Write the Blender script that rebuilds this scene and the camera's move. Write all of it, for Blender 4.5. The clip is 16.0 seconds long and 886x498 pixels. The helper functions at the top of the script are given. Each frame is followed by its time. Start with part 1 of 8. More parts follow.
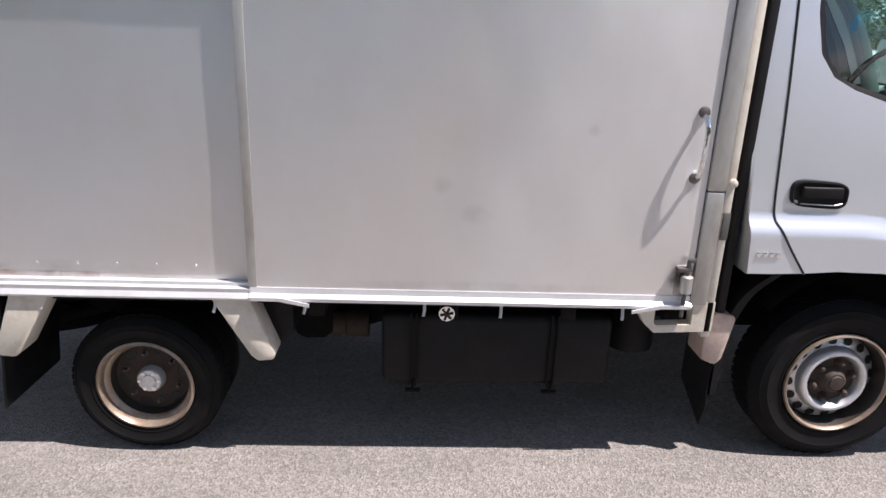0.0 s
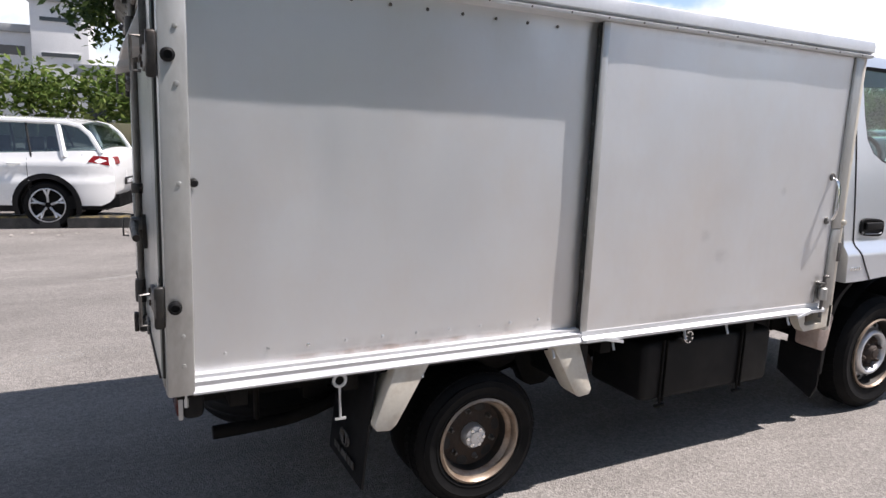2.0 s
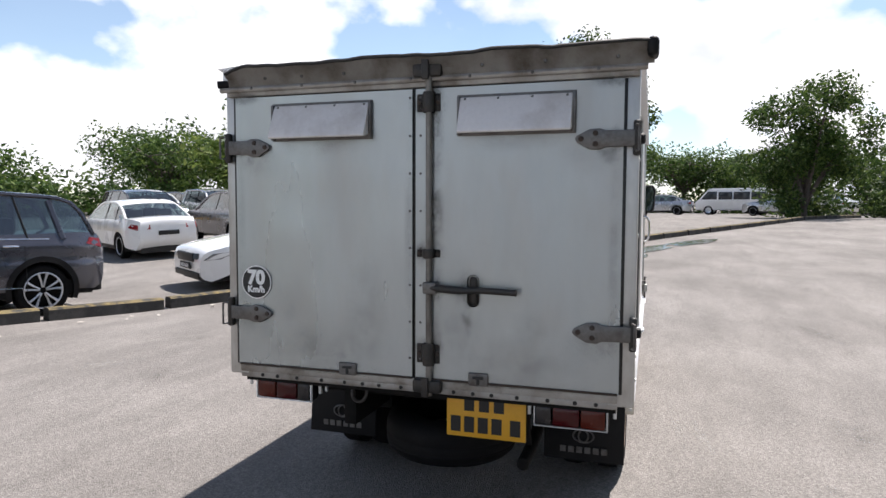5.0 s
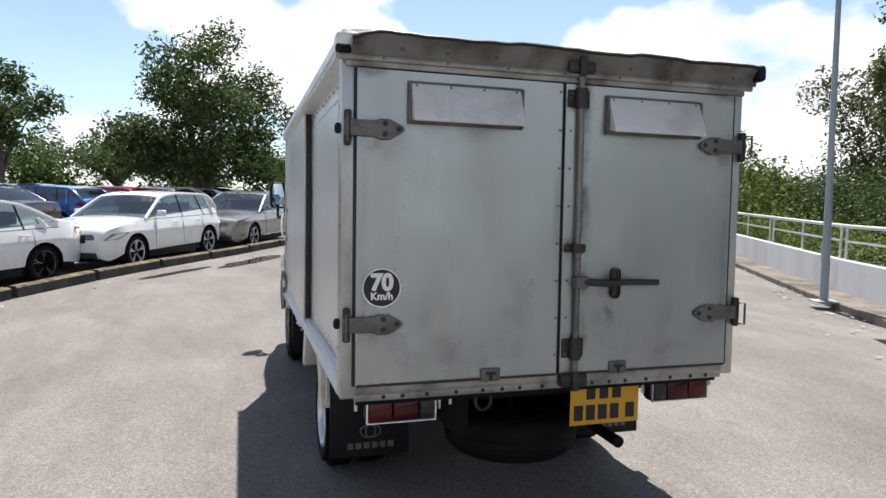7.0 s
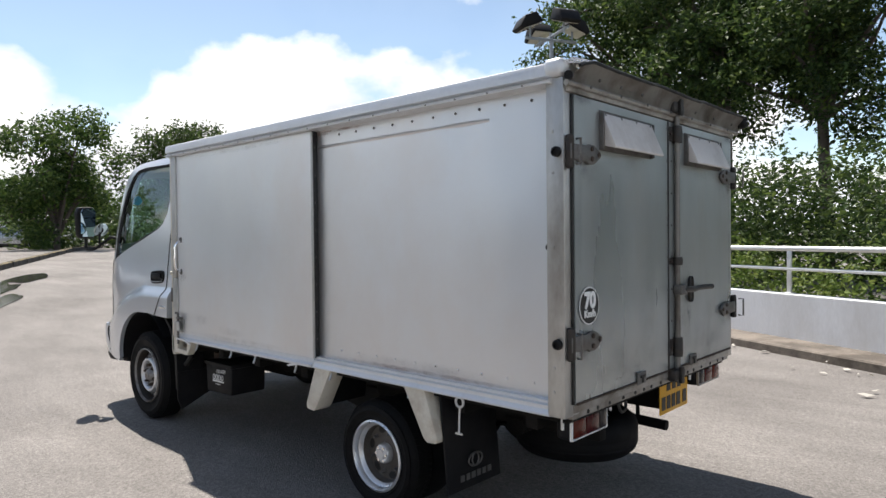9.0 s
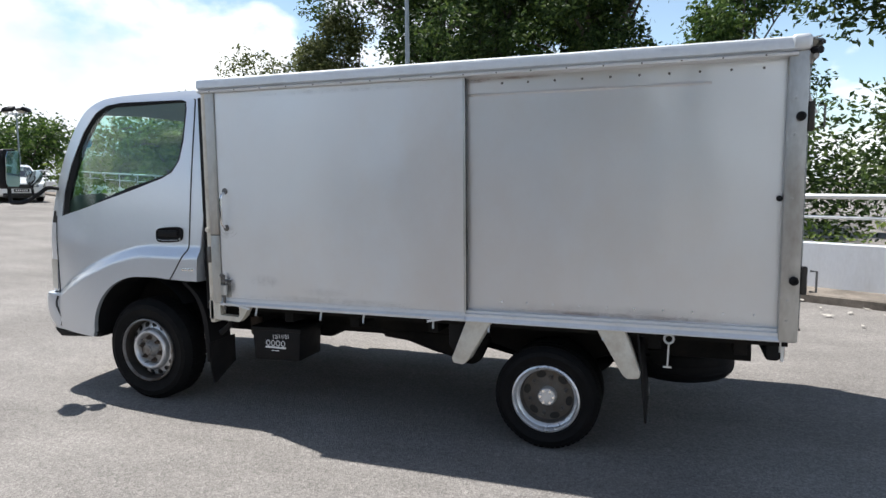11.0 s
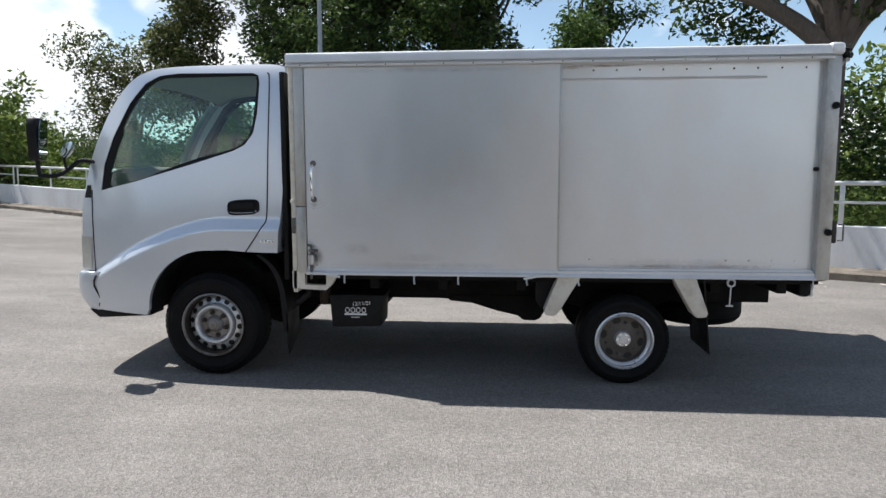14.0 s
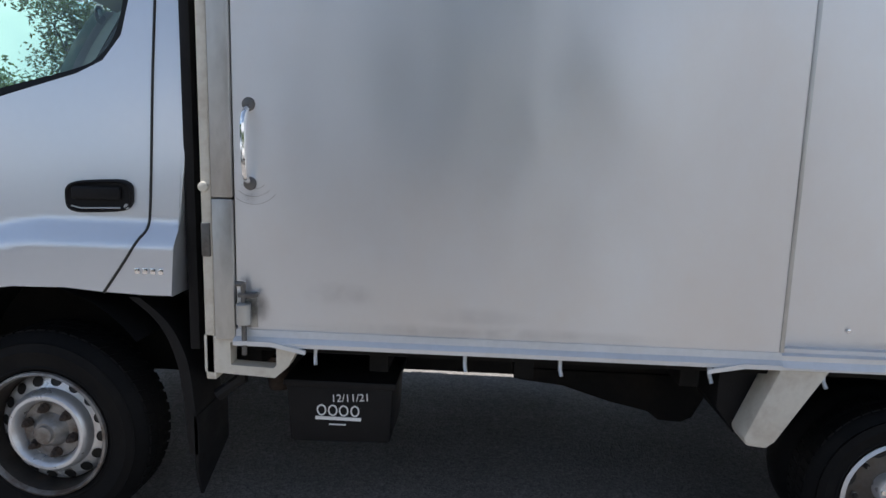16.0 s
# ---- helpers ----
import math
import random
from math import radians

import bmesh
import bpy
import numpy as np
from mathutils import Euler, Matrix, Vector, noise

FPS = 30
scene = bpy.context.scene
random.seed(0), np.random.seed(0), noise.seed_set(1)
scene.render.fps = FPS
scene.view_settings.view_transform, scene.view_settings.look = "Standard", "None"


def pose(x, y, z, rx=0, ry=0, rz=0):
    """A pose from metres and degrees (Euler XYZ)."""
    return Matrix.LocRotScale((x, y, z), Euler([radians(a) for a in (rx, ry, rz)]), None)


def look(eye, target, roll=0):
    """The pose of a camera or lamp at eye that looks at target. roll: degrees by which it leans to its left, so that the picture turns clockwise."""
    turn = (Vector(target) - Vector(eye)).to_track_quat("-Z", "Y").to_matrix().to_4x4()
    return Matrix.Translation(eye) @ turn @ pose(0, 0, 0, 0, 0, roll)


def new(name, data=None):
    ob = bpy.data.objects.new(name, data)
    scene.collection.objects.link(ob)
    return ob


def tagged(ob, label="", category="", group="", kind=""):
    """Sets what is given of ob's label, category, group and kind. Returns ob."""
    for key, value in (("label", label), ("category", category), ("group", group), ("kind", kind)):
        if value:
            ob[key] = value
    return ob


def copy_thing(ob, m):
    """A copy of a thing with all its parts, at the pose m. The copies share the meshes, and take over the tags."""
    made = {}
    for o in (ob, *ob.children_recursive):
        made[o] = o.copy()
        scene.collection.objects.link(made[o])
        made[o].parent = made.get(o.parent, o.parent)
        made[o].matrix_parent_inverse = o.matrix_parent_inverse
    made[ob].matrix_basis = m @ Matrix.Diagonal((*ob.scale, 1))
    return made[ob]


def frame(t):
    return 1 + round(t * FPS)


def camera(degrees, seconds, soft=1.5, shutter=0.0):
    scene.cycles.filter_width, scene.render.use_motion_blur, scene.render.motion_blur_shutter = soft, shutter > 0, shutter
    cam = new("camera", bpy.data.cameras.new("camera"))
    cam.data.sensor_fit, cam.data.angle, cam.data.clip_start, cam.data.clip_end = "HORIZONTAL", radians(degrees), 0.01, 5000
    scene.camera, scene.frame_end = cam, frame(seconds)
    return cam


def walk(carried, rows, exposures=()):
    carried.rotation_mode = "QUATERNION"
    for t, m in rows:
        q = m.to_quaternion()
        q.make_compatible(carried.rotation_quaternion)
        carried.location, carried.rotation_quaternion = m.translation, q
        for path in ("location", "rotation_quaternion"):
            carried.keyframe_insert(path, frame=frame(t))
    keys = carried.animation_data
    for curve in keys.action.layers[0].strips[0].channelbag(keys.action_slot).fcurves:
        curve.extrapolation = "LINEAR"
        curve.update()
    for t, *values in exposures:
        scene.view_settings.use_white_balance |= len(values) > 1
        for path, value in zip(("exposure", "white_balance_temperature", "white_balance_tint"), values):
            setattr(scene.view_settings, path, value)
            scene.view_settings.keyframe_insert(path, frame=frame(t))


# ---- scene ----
cam = camera(67.6, 16.0)
PATH = [
    (0, (1.004, -3.1, 1.584), (1.094, -1.199, 0.97), 2.2),
    (0.5, (0.434, -3.224, 1.626), (0.732, -1.326, 1.073), 3.0),
    (1, (-0.171, -3.209, 1.573), (0.477, -1.372, 1.119), 3.8),
    (1.5, (-0.731, -3.197, 1.524), (-0.045, -1.352, 1.167), 2.2),
    (2, (-1.326, -3.001, 1.504), (-0.423, -1.249, 1.164), 2.3),
    (2.5, (-1.857, -2.837, 1.511), (-0.71, -1.228, 1.206), 2.1),
    (3, (-2.38, -2.637, 1.511), (-0.99, -1.228, 1.222), 1.6),
    (3.5, (-2.821, -2.332, 1.507), (-1.288, -1.074, 1.25), 1.3),
    (3.7, (-3.009, -2.2, 1.501), (-1.424, -1.003, 1.268), 1.3),
    (5.8, (-3.92, -0.028, 1.418), (-1.926, 0.091, 1.304), 0.9),
    (6, (-3.923, 0.192, 1.418), (-1.927, 0.191, 1.304), 1.4),
    (6.5, (-3.808, 0.698, 1.395), (-1.832, 0.416, 1.264), 1.2),
    (7, (-3.672, 1.263, 1.394), (-1.763, 0.678, 1.278), 0.9),
    (7.5, (-3.51, 1.742, 1.403), (-1.714, 0.867, 1.319), 0.1),
    (8, (-3.234, 2.246, 1.384), (-1.572, 1.135, 1.323), -0.3),
    (8.5, (-2.964, 2.678, 1.391), (-1.443, 1.381, 1.326), -0.6),
    (9, (-2.547, 3.084, 1.376), (-1.197, 1.609, 1.339), -0.6),
    (9.2, (-2.381, 3.253, 1.349), (-1.086, 1.729, 1.307), -0.9),
    (11.3, (-0.4, 4.399, 1.438), (0.182, 2.499, 1.208), -0.3),
    (11.5, (-0.245, 4.5, 1.419), (0.284, 2.586, 1.182), -0.2),
    (12, (0.14, 4.775, 1.409), (0.508, 2.817, 1.239), -0.0),
    (12.5, (0.469, 4.937, 1.366), (0.719, 2.956, 1.252), 0.1),
    (13, (0.68, 5.151, 1.348), (0.852, 3.165, 1.181), 0.5),
    (13.5, (0.754, 5.19, 1.309), (0.933, 3.208, 1.108), 0.2),
    (14, (0.791, 5.006, 1.296), (0.961, 3.025, 1.075), -0.1),
    (14.5, (0.862, 4.579, 1.29), (1.09, 2.606, 1.054), 1.2),
    (15, (1.021, 3.969, 1.335), (1.212, 2.004, 1.018), 1.2),
    (15.5, (1.101, 3.376, 1.279), (1.214, 1.407, 0.949), 1.3),
    (16, (1.286, 2.764, 1.282), (1.409, 0.794, 0.961), 1.5),
]
EXPOSURES = [(0.0, 0.8, 6450, 19), (1.5, 0.8, 6400, 17), (2.0, 0.67, 6400, 16), (2.5, 0.62, 6400, 16), (3.0, 0.57, 6400, 15), (3.5, 0.57, 6400, 15), (6.0, 0.8, 6450, 12), (7.0, 0.74, 6500, 11), (9.0, 0.72, 6550, 11), (11.5, 0.76, 6200, 9), (12.5, 0.78, 6250, 9), (13.3, 0.6, 6250, 9), (14.5, 0.58, 6220, 9), (15.2, 0.55, 6150, 9), (16.0, 0.74, 6150, 11)]
walk(cam, [(t, look(eye, target, roll)) for t, eye, target, roll in PATH], EXPOSURES)

# ---- world, sun, exposure ----
SUN = Vector((1.0, -0.36, 2.03)).normalized()
sun_data = bpy.data.lights.new("sun", "SUN")
sun_data.energy, sun_data.angle, sun_data.color = 5.0, radians(0.55), (1.0, 0.95, 0.88)
sun = new("sun", sun_data)
sun.matrix_world = look(SUN * 40, (0, 0, 0))
world = bpy.data.worlds.new("world")
scene.world = world
world.use_nodes = True


def sky_nodes():
    nt = world.node_tree
    nt.nodes.clear()
    N = nt.nodes.new
    L = nt.links.new
    out, bg = N("ShaderNodeOutputWorld"), N("ShaderNodeBackground")
    sky = N("ShaderNodeTexSky")
    sky.sky_type, sky.sun_disc = "NISHITA", False
    sky.sun_elevation, sky.sun_rotation = math.asin(SUN.z), math.atan2(SUN.x, SUN.y)
    sky.air_density, sky.dust_density, sky.ozone_density = 1.0, 0.3, 1.5
    tc, mp = N("ShaderNodeTexCoord"), N("ShaderNodeMapping")
    mp.inputs["Scale"].default_value = (1.0, 1.0, 1.55)
    mp.inputs["Location"].default_value = (3.1, 0.4, 0.35)
    big, small, puff = N("ShaderNodeTexNoise"), N("ShaderNodeTexNoise"), N("ShaderNodeTexVoronoi")
    big.inputs["Scale"].default_value, big.inputs["Detail"].default_value, big.inputs["Roughness"].default_value = 2.6, 9.0, 0.52
    small.inputs["Scale"].default_value, small.inputs["Detail"].default_value = 4.2, 7.0
    puff.feature = "SMOOTH_F1"
    puff.inputs["Scale"].default_value, puff.inputs["Detail"].default_value, puff.inputs["Roughness"].default_value = 8.5, 2.5, 0.5
    L(tc.outputs["Generated"], mp.inputs["Vector"])
    for n in (big, small, puff):
        L(mp.outputs["Vector"], n.inputs["Vector"])

    def calc(op, a, b):
        k = N("ShaderNodeMath")
        k.operation = op
        for q, v in enumerate((a, b)):
            if isinstance(v, float):
                k.inputs[q].default_value = v
            else:
                L(v, k.inputs[q])
        return k.outputs[0]

    def reach(src, lo, hi, a, z):
        k = N("ShaderNodeMapRange")
        for name, v in (("From Min", lo), ("From Max", hi), ("To Min", a), ("To Max", z)):
            k.inputs[name].default_value = v
        L(src, k.inputs["Value"])
        return k.outputs["Result"]

    sep = N("ShaderNodeSeparateXYZ")
    L(tc.outputs["Generated"], sep.inputs["Vector"])
    # heaps of cloud, thicker towards the horizon
    heap = calc("ADD", big.outputs["Fac"], calc("MULTIPLY", calc("SUBTRACT", 0.5, puff.outputs["Distance"]), 0.16))
    heap = calc("ADD", heap, reach(sep.outputs["Z"], 0.05, 0.6, 0.06, -0.25))
    ramp, shade = N("ShaderNodeValToRGB"), N("ShaderNodeValToRGB")
    ramp.color_ramp.elements[0].position, ramp.color_ramp.elements[1].position = 0.405, 0.475
    ramp.color_ramp.elements[0].color = (0.1, 0.1, 0.1, 1)
    shade.color_ramp.elements[0].position, shade.color_ramp.elements[1].position = 0.34, 0.56
    shade.color_ramp.elements[0].color, shade.color_ramp.elements[1].color = (11.0, 11.5, 12.6, 1), (16.5, 16.5, 16.3, 1)
    L(heap, ramp.inputs["Fac"])
    L(small.outputs["Fac"], shade.inputs["Fac"])
    mix, gain = N("ShaderNodeMix"), N("ShaderNodeVectorMath")
    mix.data_type, gain.operation = "RGBA", "SCALE"
    # haze lightens the low sky
    L(reach(sep.outputs["Z"], 0.1, 0.75, 1.75, 1.15), gain.inputs["Scale"])
    tint = N("ShaderNodeVectorMath")
    tint.operation = "MULTIPLY"
    tint.inputs[1].default_value = (1.12, 1.16, 1.13)
    L(sky.outputs["Color"], tint.inputs[0])
    L(tint.outputs[0], gain.inputs[0])
    L(ramp.outputs["Color"], mix.inputs["Factor"])
    L(gain.outputs[0], mix.inputs["A"])
    L(shade.outputs["Color"], mix.inputs["B"])
    L(mix.outputs["Result"], bg.inputs["Color"])
    bg.inputs["Strength"].default_value = 0.051
    L(bg.outputs["Background"], out.inputs["Surface"])


sky_nodes()


# ---- materials ----
def material(name, colour, rough=0.6, metal=0.0, vary=0.12, scale=3.0, grain=60.0, bump=0.15, bump_dist=0.002, spec=0.5,
             dirt_sheen=None, dirt_sheen_amount=0.0, dirt_sheen_scale=2.0, coat=0.0, stretch=(1, 1, 1), rough_vary=0.1, random_tint=0.0, island=False, dirt_sheen_from=(0.48, 0.72), brushed=0.0, coat_rough=0.06):
    m = bpy.data.materials.new(name)
    m.use_nodes = True
    nt = m.node_tree
    N, L = nt.nodes.new, nt.links.new
    b = nt.nodes["Principled BSDF"]
    tc, mp = N("ShaderNodeTexCoord"), N("ShaderNodeMapping")
    mp.inputs["Scale"].default_value = stretch
    L(tc.outputs["Object"], mp.inputs["Vector"])
    n1, n2 = N("ShaderNodeTexNoise"), N("ShaderNodeTexNoise")
    n1.inputs["Scale"].default_value, n1.inputs["Detail"].default_value = scale, 6
    n2.inputs["Scale"].default_value, n2.inputs["Detail"].default_value = grain, 4
    L(mp.outputs["Vector"], n1.inputs["Vector"])
    L(mp.outputs["Vector"], n2.inputs["Vector"])
    add = N("ShaderNodeMath")
    add.operation = "ADD"
    L(n1.outputs["Fac"], add.inputs[0])
    L(n2.outputs["Fac"], add.inputs[1])
    mr = N("ShaderNodeMapRange")
    mr.inputs["From Min"].default_value, mr.inputs["From Max"].default_value = 0.6, 1.4
    mr.inputs["To Min"].default_value, mr.inputs["To Max"].default_value = 1 - vary, 1 + vary
    L(add.outputs[0], mr.inputs["Value"])
    value = mr.outputs["Result"]
    if random_tint:
        src = N("ShaderNodeNewGeometry").outputs["Random Per Island"] if island else N("ShaderNodeObjectInfo").outputs["Random"]
        r2 = N("ShaderNodeMapRange")
        r2.inputs["To Min"].default_value, r2.inputs["To Max"].default_value = 1 - random_tint, 1 + random_tint
        L(src, r2.inputs["Value"])
        mul = N("ShaderNodeMath")
        mul.operation = "MULTIPLY"
        L(value, mul.inputs[0])
        L(r2.outputs["Result"], mul.inputs[1])
        value = mul.outputs[0]
    sc = N("ShaderNodeVectorMath")
    sc.operation = "SCALE"
    sc.inputs[0].default_value = colour
    L(value, sc.inputs["Scale"])
    col = sc.outputs[0]
    if dirt_sheen is not None:
        n3 = N("ShaderNodeTexNoise")
        n3.inputs["Scale"].default_value, n3.inputs["Detail"].default_value, n3.inputs["Roughness"].default_value = dirt_sheen_scale, 8, 0.65
        L(mp.outputs["Vector"], n3.inputs["Vector"])
        r3 = N("ShaderNodeMapRange")
        r3.inputs["From Min"].default_value, r3.inputs["From Max"].default_value = dirt_sheen_from
        r3.inputs["To Max"].default_value = dirt_sheen_amount
        L(n3.outputs["Fac"], r3.inputs["Value"])
        mx = N("ShaderNodeMix")
        mx.data_type = "RGBA"
        L(r3.outputs["Result"], mx.inputs["Factor"])
        L(col, mx.inputs["A"])
        mx.inputs["B"].default_value = (*dirt_sheen, 1)
        col = mx.outputs["Result"]
    L(col, b.inputs["Base Color"])
    rr = N("ShaderNodeMapRange")
    rr.inputs["From Min"].default_value, rr.inputs["From Max"].default_value = 0.3, 0.7
    rr.inputs["To Min"].default_value, rr.inputs["To Max"].default_value = max(0.02, rough - rough_vary), min(1, rough + rough_vary)
    L(n1.outputs["Fac"], rr.inputs["Value"])
    L(rr.outputs["Result"], b.inputs["Roughness"])
    b.inputs["Metallic"].default_value = metal
    b.inputs["Specular IOR Level"].default_value = spec
    b.inputs["Coat Weight"].default_value = coat
    b.inputs["Coat Roughness"].default_value = coat_rough
    if brushed:
        # rolled sheet: reflections smear upwards and downwards
        up = N("ShaderNodeCombineXYZ")
        up.inputs["Z"].default_value = 1.0
        b.inputs["Anisotropic"].default_value = brushed
        L(up.outputs["Vector"], b.inputs["Tangent"])
    if bump:
        bp = N("ShaderNodeBump")
        bp.inputs["Strength"].default_value, bp.inputs["Distance"].default_value = bump, bump_dist
        L(n2.outputs["Fac"], bp.inputs["Height"])
        L(bp.outputs["Normal"], b.inputs["Normal"])
    return m


def asphalt_material():
    """Worn car-park asphalt: pale stones in a grey binder, broad stains and tyre-polished streaks."""
    m = bpy.data.materials.new("asphalt")
    m.use_nodes = True
    nt = m.node_tree
    N, L = nt.nodes.new, nt.links.new
    b = nt.nodes["Principled BSDF"]
    tc = N("ShaderNodeTexCoord")
    vor, grit, patch, stain, fine = N("ShaderNodeTexVoronoi"), N("ShaderNodeTexNoise"), N("ShaderNodeTexNoise"), N("ShaderNodeTexNoise"), N("ShaderNodeTexNoise")
    mp = N("ShaderNodeMapping")
    mp.inputs["Rotation"].default_value = (0, 0, radians(25))
    mp.inputs["Scale"].default_value = (0.35, 1.0, 1.0)
    L(tc.outputs["Object"], mp.inputs["Vector"])
    vor.inputs["Scale"].default_value = 130
    for n, sc, de in ((grit, 42, 5), (patch, 0.45, 7), (stain, 1.5, 8), (fine, 260, 2)):
        n.inputs["Scale"].default_value, n.inputs["Detail"].default_value = sc, de
    for n in (vor, grit, patch, fine):
        L(tc.outputs["Object"], n.inputs["Vector"])
    L(mp.outputs["Vector"], stain.inputs["Vector"])
    stain.inputs["Roughness"].default_value = 0.7

    def ramp(src, lo, hi, a, z):
        r = N("ShaderNodeMapRange")
        r.inputs["From Min"].default_value, r.inputs["From Max"].default_value = lo, hi
        r.inputs["To Min"].default_value, r.inputs["To Max"].default_value = a, z
        L(src, r.inputs["Value"])
        return r.outputs["Result"]

    def times(x, y):
        k = N("ShaderNodeMath")
        k.operation = "MULTIPLY"
        L(x, k.inputs[0])
        L(y, k.inputs[1])
        return k.outputs[0]

    sepc = N("ShaderNodeSeparateColor")
    L(vor.outputs["Color"], sepc.inputs["Color"])
    v = times(ramp(sepc.outputs["Red"], 0, 1, 0.76, 1.26), ramp(grit.outputs["Fac"], 0.3, 0.7, 0.84, 1.16))
    v = times(v, ramp(patch.outputs["Fac"], 0.3, 0.7, 0.86, 1.14))
    v = times(v, ramp(stain.outputs["Fac"], 0.38, 0.66, 0.84, 1.12))
    v = times(v, ramp(fine.outputs["Fac"], 0.3, 0.7, 0.8, 1.2))
    sc = N("ShaderNodeVectorMath")
    sc.operation = "SCALE"
    sc.inputs[0].default_value = (0.213, 0.198, 0.185)
    L(v, sc.inputs["Scale"])
    L(sc.outputs[0], b.inputs["Base Color"])
    L(ramp(patch.outputs["Fac"], 0.3, 0.7, 0.92, 0.78), b.inputs["Roughness"])
    b.inputs["Specular IOR Level"].default_value = 0.22
    bp = N("ShaderNodeBump")
    bp.inputs["Strength"].default_value, bp.inputs["Distance"].default_value = 0.8, 0.006
    mixh = N("ShaderNodeMath")
    mixh.operation = "ADD"
    L(vor.outputs["Distance"], mixh.inputs[0])
    L(grit.outputs["Fac"], mixh.inputs[1])
    L(mixh.outputs[0], bp.inputs["Height"])
    L(bp.outputs["Normal"], b.inputs["Normal"])
    return m


def glass_material(name, colour, rough=0.02, see=0.7, base=0.055):
    m = bpy.data.materials.new(name)
    m.use_nodes = True
    nt = m.node_tree
    N, L = nt.nodes.new, nt.links.new
    nt.nodes.clear()
    out, tr, gl, mix, fr = N("ShaderNodeOutputMaterial"), N("ShaderNodeBsdfTransparent"), N("ShaderNodeBsdfGlossy"), N("ShaderNodeMixShader"), N("ShaderNodeLayerWeight")
    tr.inputs["Color"].default_value = (*[c * see for c in colour], 1)
    gl.inputs["Roughness"].default_value = rough
    power, gain = N("ShaderNodeMath"), N("ShaderNodeMath")
    power.operation, gain.operation = "POWER", "MULTIPLY_ADD"
    power.inputs[1].default_value, gain.inputs[1].default_value, gain.inputs[2].default_value = 4.5, 0.85, base
    fr.inputs["Blend"].default_value = 0.5
    L(fr.outputs["Facing"], power.inputs[0])
    L(power.outputs[0], gain.inputs[0])
    L(gain.outputs[0], mix.inputs["Fac"])
    L(tr.outputs["BSDF"], mix.inputs[1])
    L(gl.outputs["BSDF"], mix.inputs[2])
    L(mix.outputs["Shader"], out.inputs["Surface"])
    return m


def leaf_material(name, colour, warm):
    m = bpy.data.materials.new(name)
    m.use_nodes = True
    nt = m.node_tree
    N, L = nt.nodes.new, nt.links.new
    nt.nodes.clear()
    out, mixs, tr, b = N("ShaderNodeOutputMaterial"), N("ShaderNodeMixShader"), N("ShaderNodeBsdfTranslucent"), N("ShaderNodeBsdfPrincipled")
    geo, ramp = N("ShaderNodeNewGeometry"), N("ShaderNodeValToRGB")
    e = ramp.color_ramp.elements
    e[0].color, e[1].color = (*[c * 0.55 for c in colour], 1), (*warm, 1)
    mid = e.new(0.55)
    mid.color = (*colour, 1)
    L(geo.outputs["Random Per Island"], ramp.inputs["Fac"])
    L(ramp.outputs["Color"], b.inputs["Base Color"])
    b.inputs["Roughness"].default_value = 0.55
    b.inputs["Specular IOR Level"].default_value = 0.25
    L(ramp.outputs["Color"], tr.inputs["Color"])
    mixs.inputs["Fac"].default_value = 0.35
    L(b.outputs["BSDF"], mixs.inputs[1])
    L(tr.outputs["BSDF"], mixs.inputs[2])
    L(mixs.outputs["Shader"], out.inputs["Surface"])
    return m


M = {}
M["asphalt"] = asphalt_material()
# the warm patches paint soft reflections of cloud into the sheet's colour
M["alu"] = material("aluminium_sheet", (0.74, 0.755, 0.775), 0.405, metal=0.86, brushed=0.5, vary=0.04, scale=0.8, grain=2.2, bump=0.5, bump_dist=0.012, dirt_sheen=(0.66, 0.575, 0.5), dirt_sheen_amount=0.42, dirt_sheen_scale=0.7, stretch=(1.15, 1, 0.8), rough_vary=0.07, dirt_sheen_from=(0.42, 0.66))
M["alu_bright"] = material("extruded_aluminium", (0.8, 0.81, 0.83), 0.27, metal=1.0, vary=0.06, scale=5, grain=60, bump=0.06, dirt_sheen=(0.42, 0.38, 0.33), dirt_sheen_amount=0.2, dirt_sheen_scale=6)
M["alu_dirty"] = material("weathered_aluminium", (0.5, 0.5, 0.485), 0.45, metal=0.7, vary=0.12, scale=3, grain=40, bump=0.12, dirt_sheen=(0.22, 0.19, 0.16), dirt_sheen_amount=0.7, dirt_sheen_scale=4, stretch=(1, 1, 0.4))
M["satin"] = material("satin_aluminium", (0.68, 0.69, 0.705), 0.42, metal=0.4, vary=0.05, scale=5, grain=60, bump=0.04, dirt_sheen=(0.4, 0.37, 0.33), dirt_sheen_amount=0.18, dirt_sheen_scale=7)
M["hood_alu"] = material("vent_sheet", (0.68, 0.66, 0.65), 0.5, metal=0.25, vary=0.06, scale=5, grain=60, bump=0.05, dirt_sheen=(0.35, 0.3, 0.26), dirt_sheen_amount=0.4, dirt_sheen_scale=6)
M["alu_grimy"] = material("grimy_aluminium", (0.36, 0.345, 0.32), 0.5, metal=0.5, vary=0.15, scale=4, grain=40, bump=0.15, dirt_sheen=(0.09, 0.065, 0.045), dirt_sheen_amount=0.8, dirt_sheen_scale=5, dirt_sheen_from=(0.45, 0.65))
M["wheel_annulus"] = material("wheel_annulus", (0.26, 0.25, 0.24), 0.42, metal=0.5, vary=0.15, scale=12, grain=90, bump=0.1, dirt_sheen=(0.09, 0.055, 0.035), dirt_sheen_amount=0.8, dirt_sheen_scale=13, dirt_sheen_from=(0.45, 0.62))
